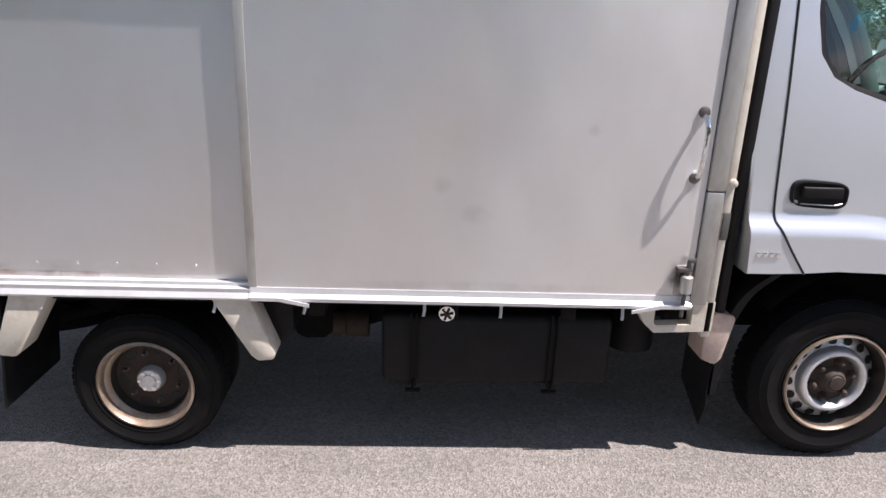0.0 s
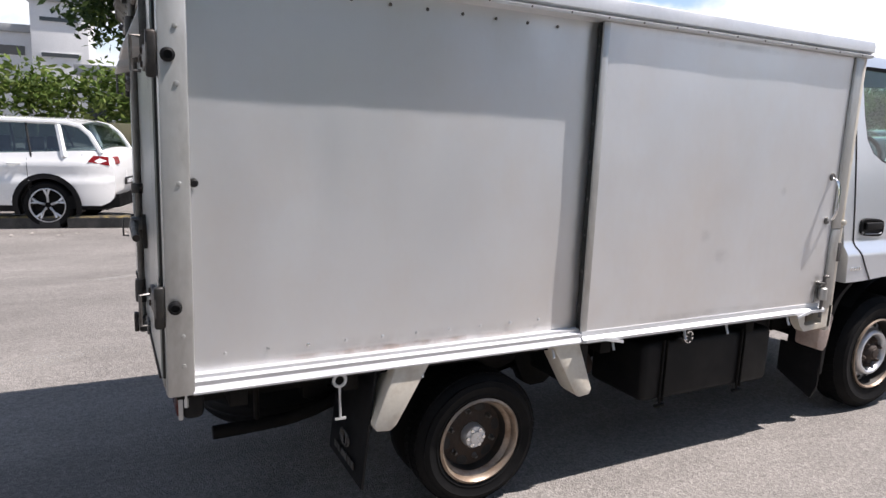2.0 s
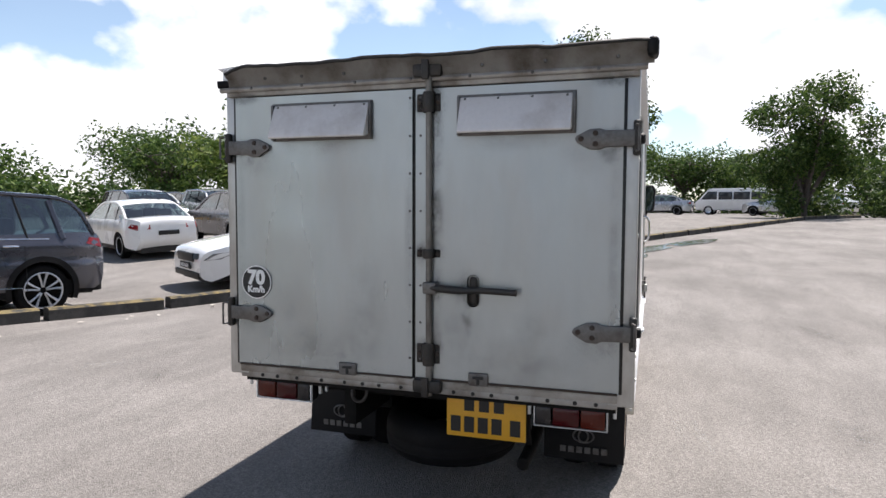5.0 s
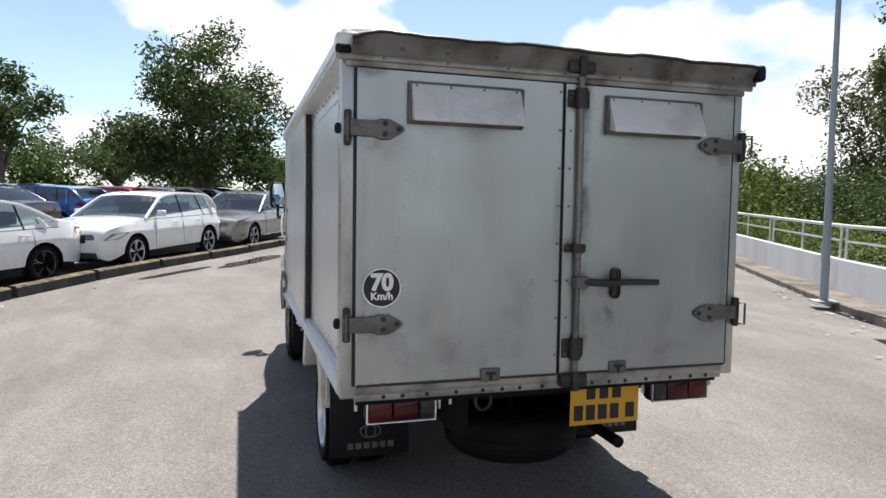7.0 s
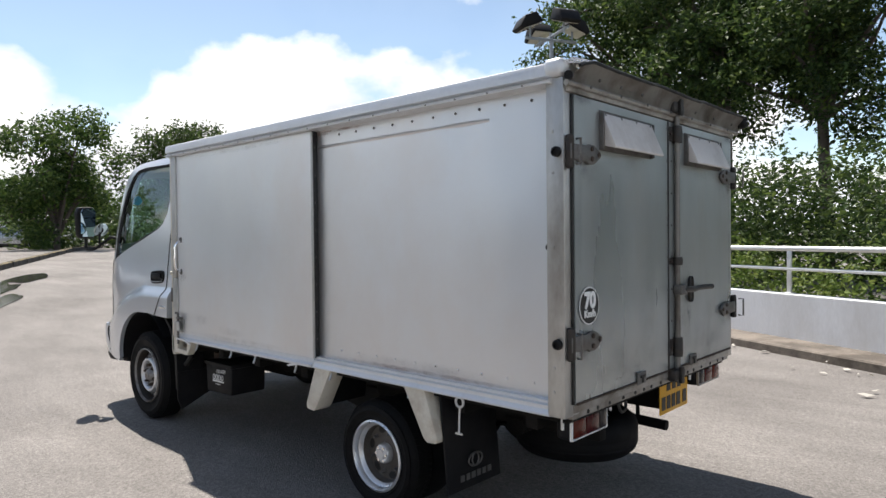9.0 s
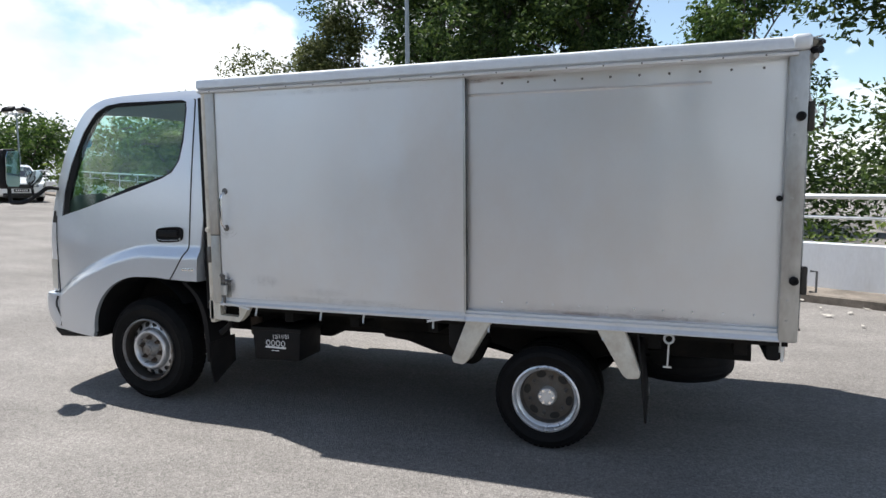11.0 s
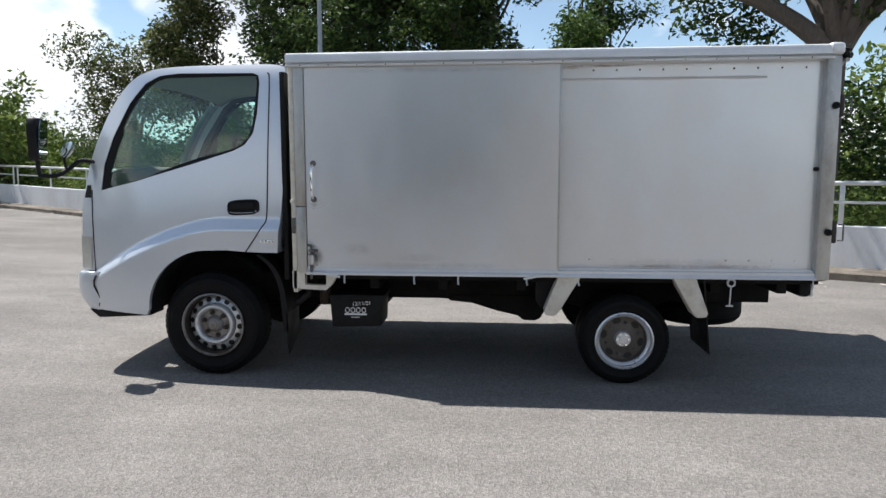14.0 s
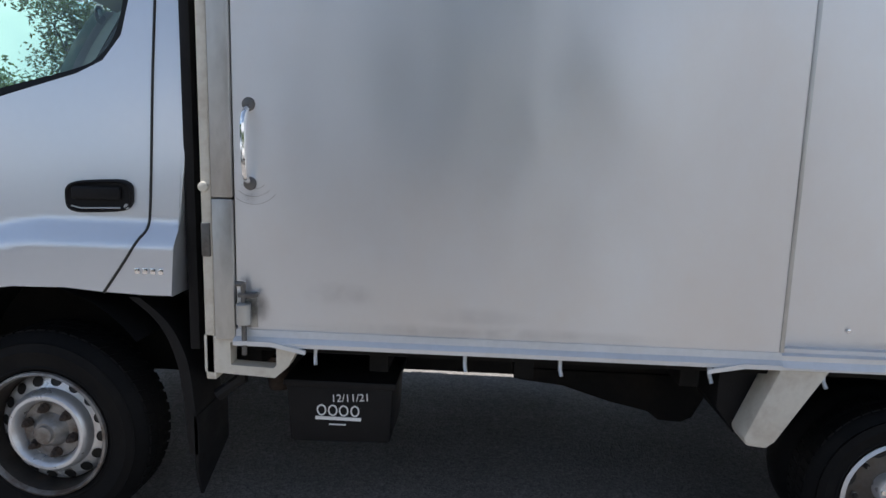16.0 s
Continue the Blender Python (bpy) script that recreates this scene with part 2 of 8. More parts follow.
M["black_iron"] = material("black_iron", (0.035, 0.033, 0.031), 0.5, metal=0.4, vary=0.3, scale=14, grain=90, bump=0.2, dirt_sheen=(0.07, 0.045, 0.03), dirt_sheen_amount=0.5, dirt_sheen_scale=14)
M["door_alu"] = material("door_sheet", (0.385, 0.412, 0.415), 0.32, metal=0.66, brushed=0.5, vary=0.07, scale=1.6, grain=9, bump=0, dirt_sheen=(0.36, 0.33, 0.29), dirt_sheen_amount=0.4, dirt_sheen_scale=1.7, stretch=(1, 1.5, 0.5))
M["cab_paint"] = material("silver_paint", (0.64, 0.67, 0.715), 0.3, metal=0.55, vary=0.015, scale=1.3, grain=37, bump=0.0, coat=0.8, coat_rough=0.12, rough_vary=0.015)
M["beige_paint"] = material("cream_painted_steel", (0.62, 0.58, 0.5), 0.5, vary=0.07, scale=6, grain=80, bump=0.08, dirt_sheen=(0.3, 0.2, 0.12), dirt_sheen_amount=0.45, dirt_sheen_scale=9)
M["rubber"] = material("tyre_rubber", (0.0055, 0.0055, 0.006), 0.7, vary=0.3, scale=9, grain=120, bump=0.2, dirt_sheen=(0.02, 0.018, 0.017), dirt_sheen_amount=0.3, dirt_sheen_scale=7, spec=0.15)
M["black_plastic"] = material("black_plastic", (0.009, 0.009, 0.01), 0.55, vary=0.25, scale=8, grain=200, bump=0.1, dirt_sheen=(0.035, 0.032, 0.03), dirt_sheen_amount=0.25, dirt_sheen_scale=6, spec=0.18)
M["chassis"] = material("chassis_black", (0.006, 0.0058, 0.0055), 0.75, vary=0.3, scale=6, grain=60, bump=0.2, dirt_sheen=(0.028, 0.02, 0.015), dirt_sheen_amount=0.4, dirt_sheen_scale=5, spec=0.18)
M["rust"] = material("rusty_metal", (0.045, 0.03, 0.022), 0.8, vary=0.4, scale=12, grain=90, bump=0.3, dirt_sheen=(0.05, 0.04, 0.035), dirt_sheen_amount=0.6, dirt_sheen_scale=14)
M["wheel_silver"] = material("wheel_silver", (0.68, 0.69, 0.71), 0.34, metal=0.6, vary=0.06, scale=9, grain=90, bump=0.08, dirt_sheen=(0.3, 0.22, 0.16), dirt_sheen_amount=0.35, dirt_sheen_scale=14)
M["wheel_worn"] = material("wheel_worn", (0.11, 0.1, 0.09), 0.5, metal=0.4, vary=0.2, scale=12, grain=90, bump=0.15, dirt_sheen=(0.1, 0.07, 0.05), dirt_sheen_amount=0.8, dirt_sheen_scale=16)
M["wheel_dark"] = material("wheel_dark", (0.03, 0.027, 0.024), 0.5, metal=0.3, vary=0.3, scale=12, grain=90, bump=0.15, dirt_sheen=(0.07, 0.04, 0.025), dirt_sheen_amount=0.6, dirt_sheen_scale=16)
M["wheel_rusty"] = material("wheel_rusty", (0.34, 0.27, 0.21), 0.42, metal=0.5, vary=0.2, scale=9, grain=90, bump=0.15, dirt_sheen=(0.14, 0.075, 0.04), dirt_sheen_amount=0.8, dirt_sheen_scale=12)
M["steel_dark"] = material("dark_hinge_steel", (0.15, 0.145, 0.14), 0.5, metal=0.7, vary=0.2, scale=14, grain=90, bump=0.15, dirt_sheen=(0.07, 0.055, 0.045), dirt_sheen_amount=0.8, dirt_sheen_scale=18)
M["worn_rod"] = material("worn_rod", (0.2, 0.19, 0.175), 0.5, metal=0.6, vary=0.25, scale=10, grain=60, bump=0.2, dirt_sheen=(0.05, 0.035, 0.025), dirt_sheen_amount=0.9, dirt_sheen_scale=7, stretch=(1, 1, 0.5))
M["chrome"] = material("chrome", (0.85, 0.85, 0.85), 0.12, metal=1.0, vary=0.03, bump=0, dirt_sheen=(0.3, 0.25, 0.2), dirt_sheen_amount=0.3, dirt_sheen_scale=30)
M["grey_frame"] = material("grey_metal", (0.42, 0.43, 0.44), 0.42, metal=0.7, vary=0.08)
M["red_lens"] = material("red_lens", (0.05, 0.004, 0.005), 0.15, vary=0.15, scale=20, coat=0.15, spec=0.2)
M["amber_lens"] = material("amber_lens", (0.08, 0.012, 0.006), 0.2, vary=0.15, scale=20, coat=0.15, spec=0.2)
M["smoke_lens"] = material("smoke_lens", (0.03, 0.027, 0.027), 0.2, vary=0.15, scale=20, coat=0.15, spec=0.2)
M["clear_lens"] = material("clear_lens", (0.5, 0.48, 0.42), 0.12, vary=0.1, scale=20, coat=0.7)
M["plate_yellow"] = material("plate_yellow", (0.66, 0.34, 0.02), 0.5, vary=0.06, scale=9)
M["ink"] = material("black_ink", (0.008, 0.008, 0.008), 0.5, vary=0.1)
M["white_ink"] = material("white_ink", (0.8, 0.8, 0.79), 0.5, vary=0.03)
M["white_paint"] = material("parapet_paint", (0.7, 0.71, 0.73), 0.8, vary=0.07, scale=1.2, grain=40, bump=0.2, dirt_sheen=(0.42, 0.4, 0.37), dirt_sheen_amount=0.5, dirt_sheen_scale=1.5, stretch=(1, 1, 0.35))
M["concrete"] = material("ledge_concrete", (0.2, 0.17, 0.14), 0.9, vary=0.25, scale=2, grain=50, bump=0.5, bump_dist=0.005, dirt_sheen_from=(0.42, 0.62), dirt_sheen=(0.06, 0.05, 0.04), dirt_sheen_amount=0.8, dirt_sheen_scale=2.2)
M["kerb_yellow"] = material("faded_yellow_paint", (0.2, 0.15, 0.06), 0.85, dirt_sheen_from=(0.4, 0.56), vary=0.3, scale=4, grain=50, bump=0.4, bump_dist=0.004, dirt_sheen=(0.03, 0.028, 0.024), dirt_sheen_amount=1.0, dirt_sheen_scale=4.5)
M["kerb_black"] = material("worn_black_paint", (0.035, 0.034, 0.032), 0.85, vary=0.3, scale=4, grain=50, bump=0.4, bump_dist=0.004, dirt_sheen=(0.12, 0.11, 0.1), dirt_sheen_amount=0.6, dirt_sheen_scale=3.5)
M["galv"] = material("galvanised_steel", (0.62, 0.63, 0.63), 0.42, metal=0.6, vary=0.08, scale=6, grain=60)
M["bark"] = material("bark", (0.1, 0.082, 0.07), 0.9, vary=0.35, scale=3, grain=24, bump=0.8, bump_dist=0.02, stretch=(1, 1, 0.25))
M["leaf"] = leaf_material("leaf", (0.055, 0.105, 0.025), (0.15, 0.21, 0.05))
M["leaf_dark"] = leaf_material("leaf_dark", (0.042, 0.078, 0.022), (0.13, 0.18, 0.045))
M["leaf_olive"] = leaf_material("leaf_olive", (0.085, 0.105, 0.035), (0.2, 0.21, 0.085))
M["leaf_light"] = leaf_material("leaf_light", (0.1, 0.16, 0.03), (0.24, 0.29, 0.08))
M["glass"] = glass_material("tinted_glass", (0.72, 0.93, 0.87), see=0.98, base=0.08)
M["car_glass"] = glass_material("car_glass", (0.5, 0.66, 0.68), see=0.6, base=0.16)
M["headliner"] = material("headliner_cloth", (0.36, 0.35, 0.32), 0.9, vary=0.08, grain=300)
M["interior"] = material("interior_grey", (0.09, 0.09, 0.085), 0.8, vary=0.15)
M["mirror"] = material("mirror_glass", (0.42, 0.5, 0.52), 0.03, metal=1.0, vary=0.0, bump=0, rough_vary=0.0)


def stain_material(name, colour, amount, scale):
    """A blot with ragged edges that fades out from the middle of its own unit patch."""
    m = bpy.data.materials.new(name)
    m.use_nodes = True
    nt = m.node_tree
    N, L = nt.nodes.new, nt.links.new
    nt.nodes.clear()
    out, mix, tr, b = N("ShaderNodeOutputMaterial"), N("ShaderNodeMixShader"), N("ShaderNodeBsdfTransparent"), N("ShaderNodeBsdfPrincipled")
    b.inputs["Base Color"].default_value, b.inputs["Roughness"].default_value = (*colour, 1), 0.7
    tc, ln, fall, n, nr, mul = N("ShaderNodeTexCoord"), N("ShaderNodeVectorMath"), N("ShaderNodeMapRange"), N("ShaderNodeTexNoise"), N("ShaderNodeMapRange"), N("ShaderNodeMath")
    ln.operation, mul.operation = "LENGTH", "MULTIPLY"
    fall.interpolation_type = "SMOOTHSTEP"
    fall.inputs["From Min"].default_value, fall.inputs["From Max"].default_value = 0.15, 0.98
    fall.inputs["To Min"].default_value, fall.inputs["To Max"].default_value = 1.0, 0.0
    geo = N("ShaderNodeNewGeometry")
    n.inputs["Scale"].default_value, n.inputs["Detail"].default_value, n.inputs["Roughness"].default_value = scale, 7, 0.65
    nr.inputs["From Min"].default_value, nr.inputs["From Max"].default_value = 0.4, 0.68
    nr.inputs["To Min"].default_value, nr.inputs["To Max"].default_value = 0.15 * amount, amount
    L(tc.outputs["Object"], ln.inputs[0])
    L(ln.outputs["Value"], fall.inputs["Value"])
    L(geo.outputs["Position"], n.inputs["Vector"])
    L(n.outputs["Fac"], nr.inputs["Value"])
    L(fall.outputs["Result"], mul.inputs[0])
    L(nr.outputs["Result"], mul.inputs[1])
    L(mul.outputs[0], mix.inputs["Fac"])
    L(tr.outputs["BSDF"], mix.inputs[1])
    L(b.outputs["BSDF"], mix.inputs[2])
    L(mix.outputs["Shader"], out.inputs["Surface"])
    return m


M["grime"] = stain_material("grime", (0.045, 0.036, 0.028), 0.8, 14)
M["soft_grime"] = stain_material("soft_grime", (0.14, 0.12, 0.1), 0.2, 9)
M["rust_stain"] = stain_material("rust_stain", (0.25, 0.09, 0.03), 0.7, 16)
M["puddle"] = material("wet_asphalt", (0.05, 0.05, 0.048), 0.06, vary=0.3, scale=2, bump=0.03, coat=0.5)
M["litter"] = material("litter", (0.45, 0.42, 0.37), 0.8, vary=0.2)


# ---- mesh helpers ----
def part(name, bm, mat, parent=None, label="", smooth=35):
    me = bpy.data.meshes.new(name)
    bmesh.ops.recalc_face_normals(bm, faces=bm.faces)
    bm.to_mesh(me)
    bm.free()
    for m in mat if isinstance(mat, (list, tuple)) else [mat]:
        me.materials.append(m)
    if smooth:
        me.polygons.foreach_set("use_smooth", [True] * len(me.polygons))
        me.set_sharp_from_angle(angle=radians(smooth))
    ob = new(name, me)
    if parent:
        ob.parent = parent
    if label:
        tagged(ob, label)
    return ob


def thing(name, label, category, at=None, group="", kind=""):
    e = new(name)
    e.empty_display_size = 0.1
    if at is not None:
        e.matrix_basis = at
    return tagged(e, label, category, group, kind)


def box(bm, x0, x1, y0, y1, z0, z1, bevel=0.0, seg=2):
    vs = [bm.verts.new((x, y, z)) for x in (x0, x1) for y in (y0, y1) for z in (z0, z1)]
    fs = [bm.faces.new([vs[i] for i in q]) for q in ((0, 1, 3, 2), (4, 6, 7, 5), (0, 4, 5, 1), (2, 3, 7, 6), (0, 2, 6, 4), (1, 5, 7, 3))]
    bmesh.ops.recalc_face_normals(bm, faces=fs)
    if bevel:
        bmesh.ops.bevel(bm, geom=list({e for f in fs for e in f.edges}), offset=bevel, segments=seg, affect="EDGES", profile=0.5)
    return bm


def prism(bm, pts, axis, a0, a1, bevel=0.0):
    """A polygon drawn in the two other axes, drawn out along one axis."""
    def place(p, a):
        return {"x": (a, p[0], p[1]), "y": (p[0], a, p[1]), "z": (p[0], p[1], a)}[axis]
    lo, hi = [bm.verts.new(place(p, a0)) for p in pts], [bm.verts.new(place(p, a1)) for p in pts]
    fs = [bm.faces.new(lo), bm.faces.new(hi[::-1])]
    n = len(pts)
    fs += [bm.faces.new((lo[i], hi[i], hi[(i + 1) % n], lo[(i + 1) % n])) for i in range(n)]
    bmesh.ops.recalc_face_normals(bm, faces=fs)
    if bevel:
        bmesh.ops.bevel(bm, geom=list({e for f in fs for e in f.edges}), offset=bevel, segments=2, affect="EDGES", profile=0.5)
    return bm


def lathe(bm, prof, centre, axis="y", seg=40, sign=1.0):
    """prof: (radius, offset along the axis) from first to last."""
    rings = []
    for r, o in prof:
        ring = []
        for k in range(seg):
            a = 2 * math.pi * k / seg
            u, v = r * math.cos(a), r * math.sin(a)
            p = {"y": (u, sign * o, v), "z": (u, v, sign * o), "x": (sign * o, u, v)}[axis]
            ring.append(bm.verts.new(Vector(centre) + Vector(p)))
        rings.append(ring)
    for a, b in zip(rings, rings[1:]):
        for k in range(seg):
            bm.faces.new((a[k], a[(k + 1) % seg], b[(k + 1) % seg], b[k]))
    for ring, (r, o) in ((rings[0], prof[0]), (rings[-1], prof[-1])):
        if r < 0.06:
            bm.faces.new(ring)
    return bm


def tube(bm, pts, r, seg=10, cap=True):
    """A round bar along a line of points; r may be one radius or one for each point."""
    pts = [Vector(p) for p in pts]
    rad = r if isinstance(r, (list, tuple)) else [r] * len(pts)
    rings, ref = [], None
    for i, p in enumerate(pts):
        d = (pts[min(i + 1, len(pts) - 1)] - pts[max(i - 1, 0)]).normalized()
        if ref is None:
            ref = d.orthogonal().normalized()
        ref = (ref - d * ref.dot(d)).normalized()
        s = d.cross(ref)
        rings.append([bm.verts.new(p + rad[i] * (ref * math.cos(2 * math.pi * k / seg) + s * math.sin(2 * math.pi * k / seg))) for k in range(seg)])
    for a, b in zip(rings, rings[1:]):
        for k in range(seg):
            bm.faces.new((a[k], a[(k + 1) % seg], b[(k + 1) % seg], b[k]))
    if cap:
        bm.faces.new(rings[0])
        bm.faces.new(rings[-1][::-1])
    return bm


def smooth_line(pts, n=6, closed=False):
    """Catmull-Rom through 2D or 3D points."""
    P = [Vector(p) for p in pts]
    out, m = [], len(P)
    for i in range(m if closed else m - 1):
        g = (lambda k: P[k % m]) if closed else (lambda k: P[min(max(k, 0), m - 1)])
        a, b, c, d = g(i - 1), g(i), g(i + 1), g(i + 2)
        for k in range(n):
            t = k / n
            out.append(0.5 * (2 * b + (c - a) * t + (2 * a - 5 * b + 4 * c - d) * t * t + (3 * b - a - 3 * c + d) * t ** 3))
    if not closed:
        out.append(P[-1])
    return out


def shell_side(outline, holes, half, step=0.06, flange=0.025, signs=(1, -1), xs=None):
    """Skin of a vehicle's flanks: an outline with holes in x and z, laid on the surface y = half(x, z), with turned-in edges."""
    bm = bmesh.new()
    loops = [outline] + list(holes)
    edges = []
    for lp in loops:
        vs = [bm.verts.new((p[0], 0, p[1])) for p in lp]
        edges += [bm.edges.new((vs[i], vs[(i + 1) % len(vs)])) for i in range(len(vs))]
    bmesh.ops.triangle_fill(bm, use_beauty=True, use_dissolve=False, edges=edges)
    zs, xx = [p[1] for p in outline], [p[0] for p in outline]
    for axis, lo, hi in ((2, min(zs), max(zs)), (0, min(xx), max(xx))):
        k = lo + step
        while k < hi - 0.01:
            co, no = [0, 0, 0], [0, 0, 0]
            co[axis], no[axis] = k, 1
            bmesh.ops.bisect_plane(bm, geom=bm.verts[:] + bm.edges[:] + bm.faces[:], plane_co=co, plane_no=no, dist=1e-5)
            k += step
    # keep one even cell between the cuts: drop the fill's slanting edges and the points that they leave
    def on_cut(e):
        a, b = e.verts[0].co, e.verts[1].co
        return any(abs(a[k] - b[k]) < 1e-5 and abs((a[k] - lo) / step - round((a[k] - lo) / step)) < 1e-3 for k, lo in ((2, min(zs)), (0, min(xx))))
    bmesh.ops.dissolve_edges(bm, edges=[e for e in bm.edges if not e.is_boundary and not on_cut(e)], use_verts=False, use_face_split=False)
    bmesh.ops.dissolve_verts(bm, verts=[v for v in bm.verts if len(v.link_edges) == 2 and not v.is_boundary])
    bmesh.ops.dissolve_degenerate(bm, dist=0.0008, edges=bm.edges[:])
    rim = [e for e in bm.edges if e.is_boundary]
    for v in bm.verts:
        v.co.y = half(v.co.x, v.co.z)
    if flange:
        ex = bmesh.ops.extrude_edge_only(bm, edges=rim)
        for v in [g for g in ex["geom"] if isinstance(g, bmesh.types.BMVert)]:
            v.co.y -= flange
    if -1 in signs:
        if 1 in signs:
            d = bmesh.ops.duplicate(bm, geom=bm.verts[:] + bm.edges[:] + bm.faces[:])
            for v in [g for g in d["geom"] if isinstance(g, bmesh.types.BMVert)]:
                v.co.y *= -1
        else:
            for v in bm.verts:
                v.co.y *= -1
    return bm


def flank_normals(ob, half):
    """Shade a flank by the surface it was laid on, so that its thin triangles do not show."""
    me = ob.data
    out = [Vector(c.vector) for c in me.corner_normals]
    e = 0.004
    # which way the skin's faces were wound
    wound = {s: 1 if sum(p.normal.y * p.area * s for p in me.polygons if p.center.y * s > 0.3) > 0 else -1 for s in (1, -1)}
    for p in me.polygons:
        vs = [me.vertices[i].co for i in p.vertices]
        if any(abs(abs(v.y) - half(v.x, v.z)) > 0.002 for v in vs):
            continue
        for li, v in zip(p.loop_indices, vs):
            side = 1 if v.y > 0 else -1
            n = Vector(((half(v.x - e, v.z) - half(v.x + e, v.z)) / (2 * e), side, (half(v.x, v.z - e) - half(v.x, v.z + e)) / (2 * e))).normalized()
            out[li] = n * ((1 if p.normal.y * side > 0 else -1) if abs(p.normal.y) > 0.3 else wound[side])
    me.normals_split_custom_set(out)


def shell_top(bm, line, half, bow=lambda s: (0, 0), ny=12):
    """Skin between both flanks along a line in x and z; bow(s) shifts x and z across the width, s from -1 to 1."""
    rows = []
    for x, z in line:
        row = []
        for k in range(ny + 1):
            s = -1 + 2 * k / ny
            dx, dz = bow(s)
            row.append(bm.verts.new((x + dx, s * half(x, z), z + dz)))
        rows.append(row)
    for a, b in zip(rows, rows[1:]):
        for k in range(ny):
            bm.faces.new((a[k], a[k + 1], b[k + 1], b[k]))
    return bm


def text_mesh(name, words, size, mat, parent, m, bold=0.0):
    cu = bpy.data.curves.new(name, "FONT")
    cu.body, cu.size, cu.align_x, cu.align_y, cu.extrude, cu.offset = words, size, "CENTER", "CENTER", 0.0008, bold
    tmp = new("text_source", cu)
    me = bpy.data.meshes.new_from_object(tmp.evaluated_get(bpy.context.evaluated_depsgraph_get()))
    bpy.data.objects.remove(tmp)
    bpy.data.curves.remove(cu)
    me.materials.clear()
    me.materials.append(mat)
    ob = new(name, me)
    ob.parent = parent
    ob.matrix_basis = m
    return ob


# ---- ground, kerb, parapet ----
def step(a, b, x):
    t = min(1.0, max(0.0, (x - a) / (b - a)))
    return t * t * (3 - 2 * t)


def ground_z(x, y):
    """The car park is level round the truck, rises gently ahead of it and dips towards the kerb beside it."""
    return -0.019 - 0.0145 * max(-1.5, min(1.5, y)) + 0.034 * min(26.5, max(0.0, x - 3.5)) - step(2.0, 6.2, y) * (0.25 * step(1.0, 7.5, x) * (1 - step(-1.0, 18.0, x)) + 0.1 * (1 - step(-4.0, 0.5, x)))


def ground_sheet():
    bm = bmesh.new()
    xs = [-600, -120, -50, -25] + [-16 + i for i in range(64)] + [60, 90, 200, 600]
    ys = [-600, -150, -70, -45] + [-36 + i for i in range(34)] + [-2, -1.5, -0.75, 0, 0.75, 1.5] + [2 + i for i in range(46)] + [60, 100, 200, 600]
    g = [[bm.verts.new((x, y, ground_z(x, y))) for y in ys] for x in xs]
    for i in range(len(xs) - 1):
        for j in range(len(ys) - 1):
            bm.faces.new((g[i][j], g[i + 1][j], g[i + 1][j + 1], g[i][j + 1]))
    return tagged(part("ground", bm, M["asphalt"]), "worn pale grey asphalt of a car park", "ground", kind="structure")


ground_sheet()
KERB_LINE = smooth_line([(-13, 11.7), (-6, 9.6), (0, 7.6), (4, 6.15), (8, 4.1), (13, 1.15), (20, -2.6), (30, -7.8), (44, -15)], 14)
KERB_S = [0.0]
for _a, _b in zip(KERB_LINE, KERB_LINE[1:]):
    KERB_S.append(KERB_S[-1] + (_b - _a).length)
KERB_0 = KERB_S[28]


def on_row(s, off):
    """A place s metres along the kerb from beside the truck's tail, off metres beyond it; and the kerb's angle there."""
    s += KERB_0
    i = next((k for k in range(len(KERB_S) - 1) if KERB_S[k + 1] >= s), len(KERB_S) - 2)
    d = (KERB_LINE[i + 1] - KERB_LINE[i]).normalized()
    p = KERB_LINE[i] + d * (s - KERB_S[i]) + Vector((-d.y, d.x)) * off
    return p.x, p.y, math.degrees(math.atan2(d.y, d.x))


def kerb():
    root = thing("kerb", "low black kerb stones with worn yellow painted tops", "kerb", kind="structure")
    me = bpy.data.meshes.new("kerb_stone")
    bm = bmesh.new()
    prism(bm, [(-0.11, -0.06), (0.11, -0.06), (0.1, 0.15), (0.07, 0.175), (-0.07, 0.175), (-0.1, 0.15)], "x", 0.05, 1.62)
    bmesh.ops.recalc_face_normals(bm, faces=bm.faces)
    for f in bm.faces:
        f.material_index = 1 if f.normal.z > 0.4 else 0
    bm.to_mesh(me)
    bm.free()
    me.materials.append(M["kerb_black"])
    me.materials.append(M["kerb_yellow"])
    rnd = random.Random(5)
    for i in range(32):
        ob = new("kerb_stone", me)
        ob.parent = root
        x, y, ang = on_row(-10.4 + 1.68 * i, 0.11)
        x1, y1, _ = on_row(-8.72 + 1.68 * i, 0.11)
        tilt = math.degrees(math.atan2(ground_z(x1, y1) - ground_z(x, y), 1.68))
        ang = math.degrees(math.atan2(y1 - y, x1 - x))
        ob.matrix_basis = pose(x, y, ground_z(x, y) + rnd.uniform(-0.008, 0.004), 0, -tilt, ang + rnd.uniform(-0.4, 0.4))


kerb()
WALL_A, WALL_B = Vector((-16, 3.0, 0)), Vector((66, -38.8, 0))
WALL_D = (WALL_B - WALL_A).normalized()
WALL_N = Vector((WALL_D.y, -WALL_D.x, 0))
WALL_ANG = math.degrees(math.atan2(WALL_D.y, WALL_D.x))


